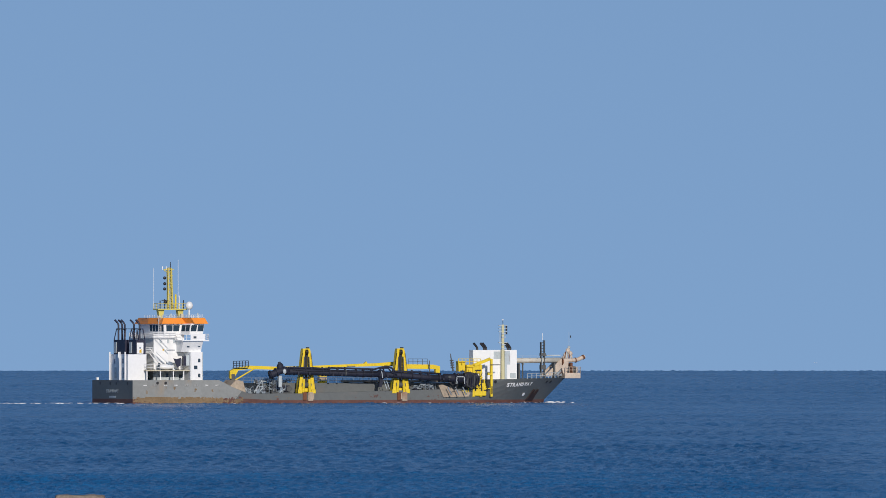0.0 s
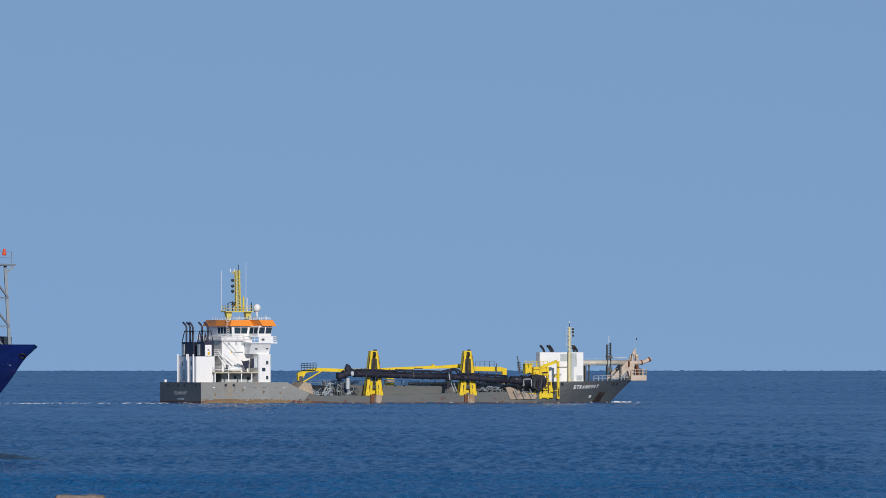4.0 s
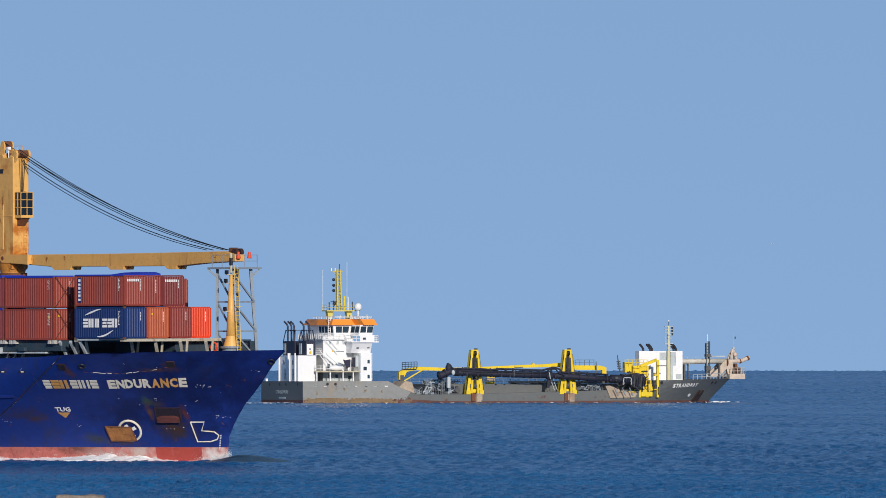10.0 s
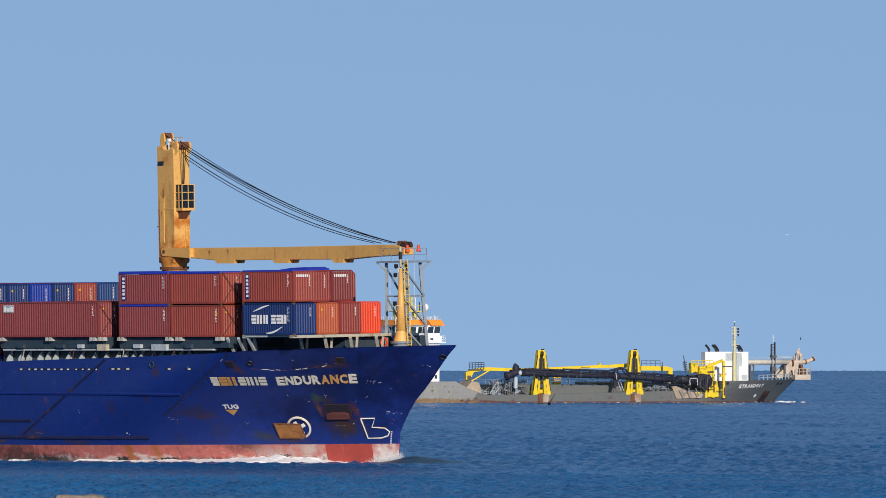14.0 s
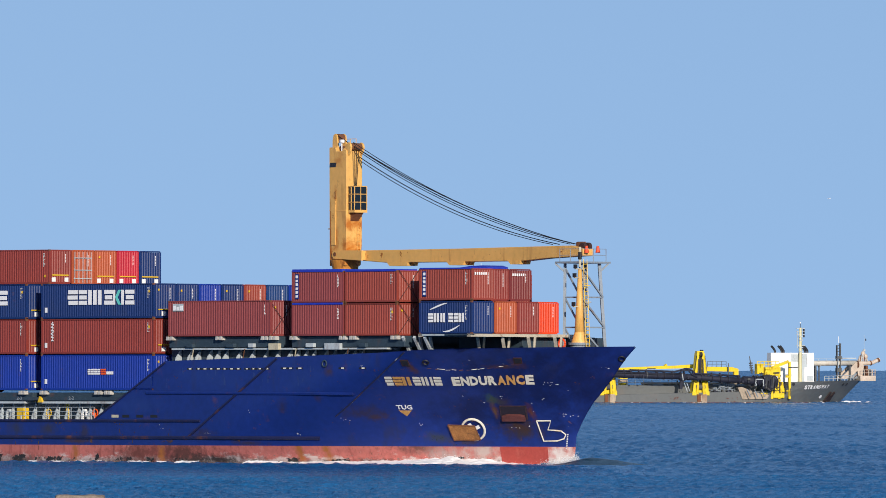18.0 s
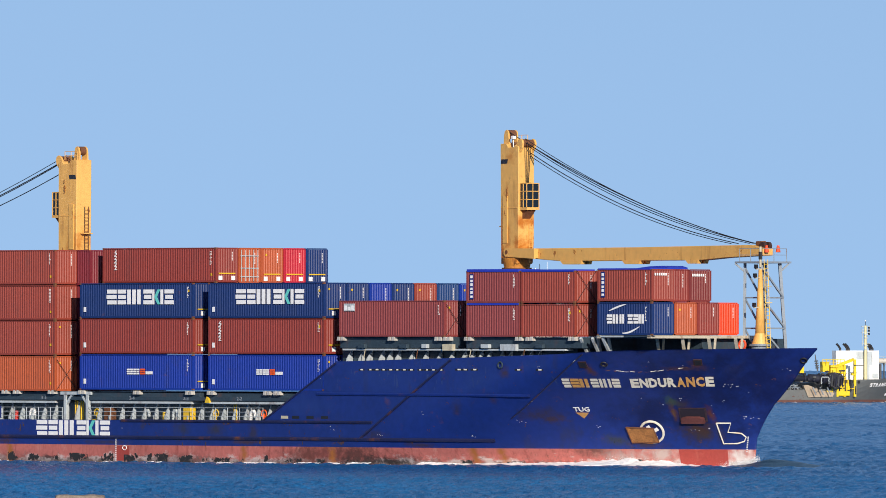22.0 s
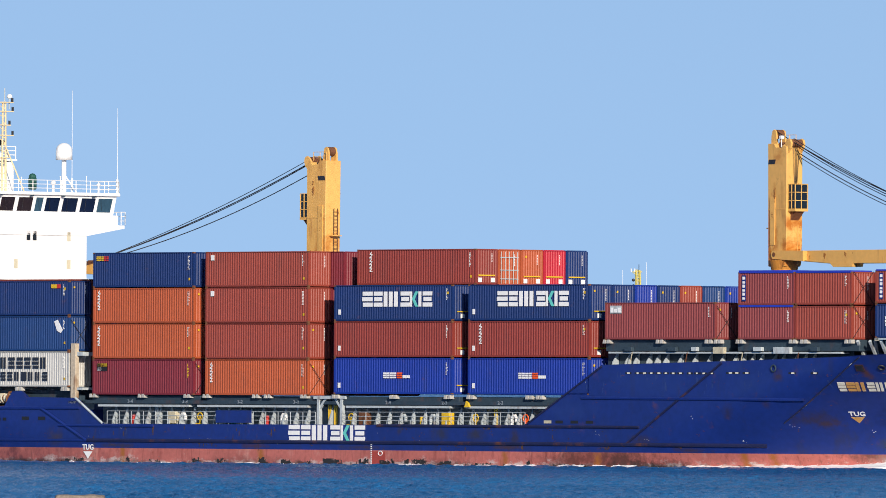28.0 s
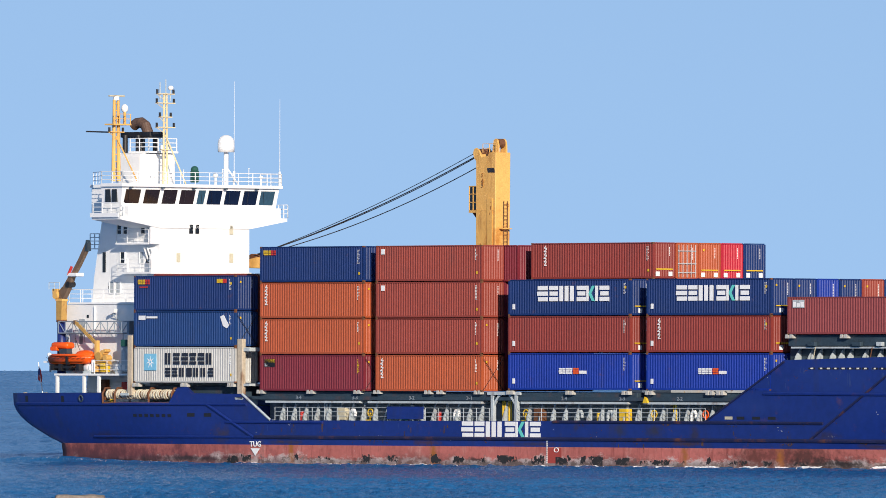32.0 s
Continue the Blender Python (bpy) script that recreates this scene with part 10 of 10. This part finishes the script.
for y in (8.7, 10.9):
    part("bracket", prism(bmesh.new(), [(80.6, 4.4), (82.4, 4.4), (84.0, 5.9), (84.4, 4.4), (84.9, 4.4), (85.3, 6.9), (84.2, 7.5), (83.7, 7.4), (82.5, 6.1)], y, y + 0.35), G_SAND, bs, "sand-coloured slanting bracket")
part("web", prism(bmesh.new(), [(81.2, 4.5), (84.3, 4.5), (84.9, 6.9), (83.9, 7.2)], 9.4, 10.6), M_STEEL, bs)
for k, (x, z, r) in enumerate(((85.2, 8.2, 0.42), (85.7, 8.9, 0.45), (86.2, 8.4, 0.4), (85.9, 9.5, 0.28), (85.0, 7.7, 0.4), (86.3, 7.8, 0.3))):
    part("joint", ball(bmesh.new(), (x, 10, z), r, r, r * 1.1, 8), G_SAND if k % 3 else M_GREY, bs, "sand-coloured joint")
for k in range(7):
    part("lug", beam(bmesh.new(), (84.6 + 0.28 * k, 9.6, 7.4), (84.9 + 0.22 * k, 9.6, 8.4 + 0.5 * math.sin(k * 0.8)), 0.14, 0.14), (G_SAND, M_RUSTY, M_GREY)[k % 3], bs)
part("platform", boxm(84.3, 87.3, 8.0, 12.0, 4.05, 5.0, bevel=0.08), G_SAND, bs, "rust-streaked platform")
part("guard_rail", rail(bmesh.new(), [(84.4, 8.0, 5.0), (87.25, 8.0, 5.0), (87.25, 12, 5.0)], 1.05, 2, 0.7, 0.045), G_SAND, bs)
for x, h in ((85.0, 1.3), (85.7, 1.8), (86.3, 1.2)):
    part("machinery", boxm(x, x + 0.45, 8.8, 10.6, 5.0, 5.0 + h, bevel=0.08), G_MACH if h < 1.5 else M_RUSTY, bs)
part("stay", rod(bmesh.new(), (83.2, 9, 4.4), (84.6, 9, 5.6), 0.06, n=5), M_RUSTY, bs)
part("aerial", rod(bmesh.new(), (85.9, 10, 9.6), (85.9, 10, 12.2), 0.03, n=5), M_GREY, bs)
part("flag", boxm(86.1, 86.3, 9.98, 10.02, 11.2, 11.6), M_BLACK, bs, "small dark flag")
wd_ = bmesh.new()
rail(wd_, [(74.5, 1.6, 4.0), (79, 4.2, 4.1), (83, 8, 4.2)], 0.9, 2, 1.4, 0.05)
part("guard_rail", wd_, M_GREY, dr, "pale guard rail")


def d_foam(x0, x1, n, seed, tall, wide):
    bm = bmesh.new()
    rows_ = []
    for i in range(n + 1):
        x = x0 + (x1 - x0) * i / n
        y = 10 - (d_half(x, 0) if x > 0 else 10)
        hgt = tall * (0.6 + noise.noise((x * 0.8, seed, 0)))
        rows_.append([bm.verts.new((x, y + 0.1 - wide * g, max(-0.1, hgt * (1 - g) ** 0.7) - (0.25 if g == 1 else 0) + 0.04 * noise.noise((x * 3, g * 5, 1)))) for g in (0, 0.25, 0.5, 0.75, 1)])
    for i, (a, b) in enumerate(zip(rows_, rows_[1:])):
        if noise.noise((i * 0.21, seed, 4)) < 0.1:
            continue
        for k in range(4):
            bm.faces.new((a[k], a[k + 1], b[k + 1], b[k]))
    return bm


df = thing("dredger_wash", "white wash along the dredger's waterline", "wave", rows=D_WATER_ROWS)
part("foam", d_foam(1, 80, 400, 3, 0.13, 1.2), M_FOAM, df, "thin broken foam", kind="stuff")
part("foam", d_foam(73.5, 80.7, 70, 8, 0.3, 1.6), M_FOAM, df, "white bow foam", kind="stuff")
wk = bmesh.new()
rs = random.Random(8)
for k in range(150):
    x = -rs.random() ** 1.5 * 40
    ball(wk, (x, 8 + rs.gauss(0, 3.0), 0.02), rs.uniform(0.25, 0.9), rs.uniform(0.3, 0.8), rs.uniform(0.05, 0.14), 6)
for k in range(18):
    x = 80.0 + rs.random() ** 2.2 * 3.5
    ball(wk, (x, 5 + rs.gauss(0, 2), rs.uniform(-0.1, 0.15)), rs.uniform(0.3, 0.8), rs.uniform(0.3, 0.6), rs.uniform(0.08, 0.2), 6)
part("foam", wk, M_FOAM, df, "white churned wake", kind="stuff")
# ---------- breakwater stone at the shore side
rk = bmesh.new()
box(rk, -21.85, -19.05, 698.5, 701.0, -1.0, 0.93, bevel=0.18)
bmesh.ops.subdivide_edges(rk, edges=rk.edges[:], cuts=4, use_grid_fill=True)
for v in rk.verts:
    v.co += Vector((noise.noise(v.co * 1.3), noise.noise(v.co * 1.3 + Vector((9, 0, 0))), noise.noise(v.co * 1.7 + Vector((0, 9, 0))) * 0.7)) * 0.13
stone = thing("breakwater_stone", "weathered brown-grey breakwater stone at the water's edge", "rock", place=pose(0, 0, 0))
part("stone", rk, mat("weathered stone", (0.24, 0.19, 0.15), 0.9, vary=0.4, scale=1.5, bump=0.08), stone)

# ---------- birds
def spot(px, py, d):
    """A place d metres out, on a bearing px to the right and py below the lens's level line."""
    return (px / 22000 * d, d, 9.02 - py / 22000 * d)


def bird(name, label, colour, span, flight, flaps):
    e = new(name)
    tagged(e, label, "bird")
    rows = []
    for i, (t, px, py, d) in enumerate(flight):
        p = Vector(spot(px, py, d))
        q = Vector(spot(*flight[min(i + 1, len(flight) - 1)][1:])) - Vector(spot(*flight[max(i - 1, 0)][1:]))
        bank = 28 if 13.0 < t < 15.5 else (-14 if t > 10 else 0)
        rows.append((t, pose(p.x, p.y, p.z, bank, 0, math.degrees(math.atan2(q.y, q.x)))))
    s = span
    body = bmesh.new()
    ball(body, (0, 0, 0), 0.26 * s, 0.075 * s, 0.07 * s, 12)
    rod(body, (0.2 * s, 0, 0.01 * s), (0.4 * s, 0, 0.04 * s), 0.035 * s, 0.025 * s, 8)
    ball(body, (0.41 * s, 0, 0.045 * s), 0.05 * s, 0.035 * s, 0.035 * s, 8)
    part("body", body, colour, e)
    part("beak", rod(bmesh.new(), (0.44 * s, 0, 0.045 * s), (0.52 * s, 0, 0.035 * s), 0.015 * s, 0.004 * s, 6), colour, e)
    part("tail", prism(bmesh.new(), [(-0.2 * s, -0.03 * s), (-0.4 * s, -0.06 * s), (-0.4 * s, 0.06 * s), (-0.2 * s, 0.03 * s)], -0.01 * s, 0.01 * s, "z"), colour, e)
    wings = []
    for side in (1, -1):
        w = bmesh.new()
        prism(w, [(0.1 * s, 0.03 * s * side), (0.14 * s, 0.26 * s * side), (0.05 * s, 0.52 * s * side), (-0.02 * s, 0.5 * s * side), (-0.08 * s, 0.25 * s * side), (-0.12 * s, 0.03 * s * side)], -0.016 * s, 0.02 * s, "z")
        ob = part("wing", w, colour, e)
        wings.append((ob, side))
    return e, rows, wings, flaps


PLUMAGE = mat("black plumage", (0.012, 0.012, 0.014), 0.6, vary=0.3, bump=0)
BIRDS = [bird("cormorant", "black seabird flying low over the water", PLUMAGE, 1.3,
              [(0.0, 3700, -30, 760), (9.0, 1160, 10, 750), (10.5, 741, 15, 750), (10.8, 657, 17, 750), (11.1, 584, 23, 750), (11.7, 448, 40, 750), (12.3, 345, 60, 745), (12.9, 252, 82, 740), (13.2, 220, 83, 738), (13.5, 194, 83, 734),
               (13.8, 186, 85, 728), (14.1, 190, 97, 718), (14.3, 206, 106, 708), (14.5, 230, 116, 696), (15.0, 330, 142, 660), (15.6, 560, 190, 600), (16.3, 1000, 270, 520), (18.0, 2600, 300, 420), (32.0, 9000, 200, 400)], True),
         bird("gull", "distant white gull high over the sea", M_WHITE, 0.9,
              [(0.0, 660, 20, 2600), (6.0, 613, -110, 2600), (9.0, 583, -182, 2600), (13.0, 598, -200, 2600), (19.0, 708, -290, 2600), (25.0, 900, -400, 2600), (32.0, 1200, -520, 2600)], False)]

# ---------- a faint vessel far out on the horizon
hz = thing("distant_vessel", "small hazy reddish vessel far out on the horizon", "boat", place=pose(-99.9, 4950, 1.0))
# haze of the distance is put into this pale blue-grey colour
P_HAZE = mat("distant haze-coloured paint", (0.33, 0.38, 0.5), 0.9, vary=0.2, scale=0.5, bump=0)
part("hull", prism(bmesh.new(), [(-1.8, 0), (1.8, 0), (2.0, 1.4), (-2.0, 1.4)], -1.2, 1.2), P_HAZE, hz)
for k, h in enumerate((0.8, 2.3, 2.0, 1.6, 0.7)):
    part("stack", boxm(-1.5 + 0.6 * k, -0.95 + 0.6 * k, -0.9, 0.9, 1.4, 1.4 + h), P_HAZE, hz, "stack of deck cargo")


# ---------- everything that moves
def motions():
    walk(sea, [(0.0, pose(-14, 18, 0)), (32.0, pose(14, -18, 0))])
    for ob, place, rows in MOVING:
        walk(ob, [(t, m @ place) for t, m in rows])
    for ob, rows, wings, flaps in BIRDS:
        walk(ob, rows)
        for wing, side in wings:
            beat = [(0.0, 8.0)]
            if flaps:
                beat += [(9.6 + 0.2 * k, (26.0, -8.0)[k % 2] if k < 12 else (30.0, -18.0)[k % 2]) for k in range(36)]
            beat.append((32.0, 8.0))
            walk(wing, [(t, pose(0, 0, 0, side * a, 0, 0)) for t, a in beat])


motions()
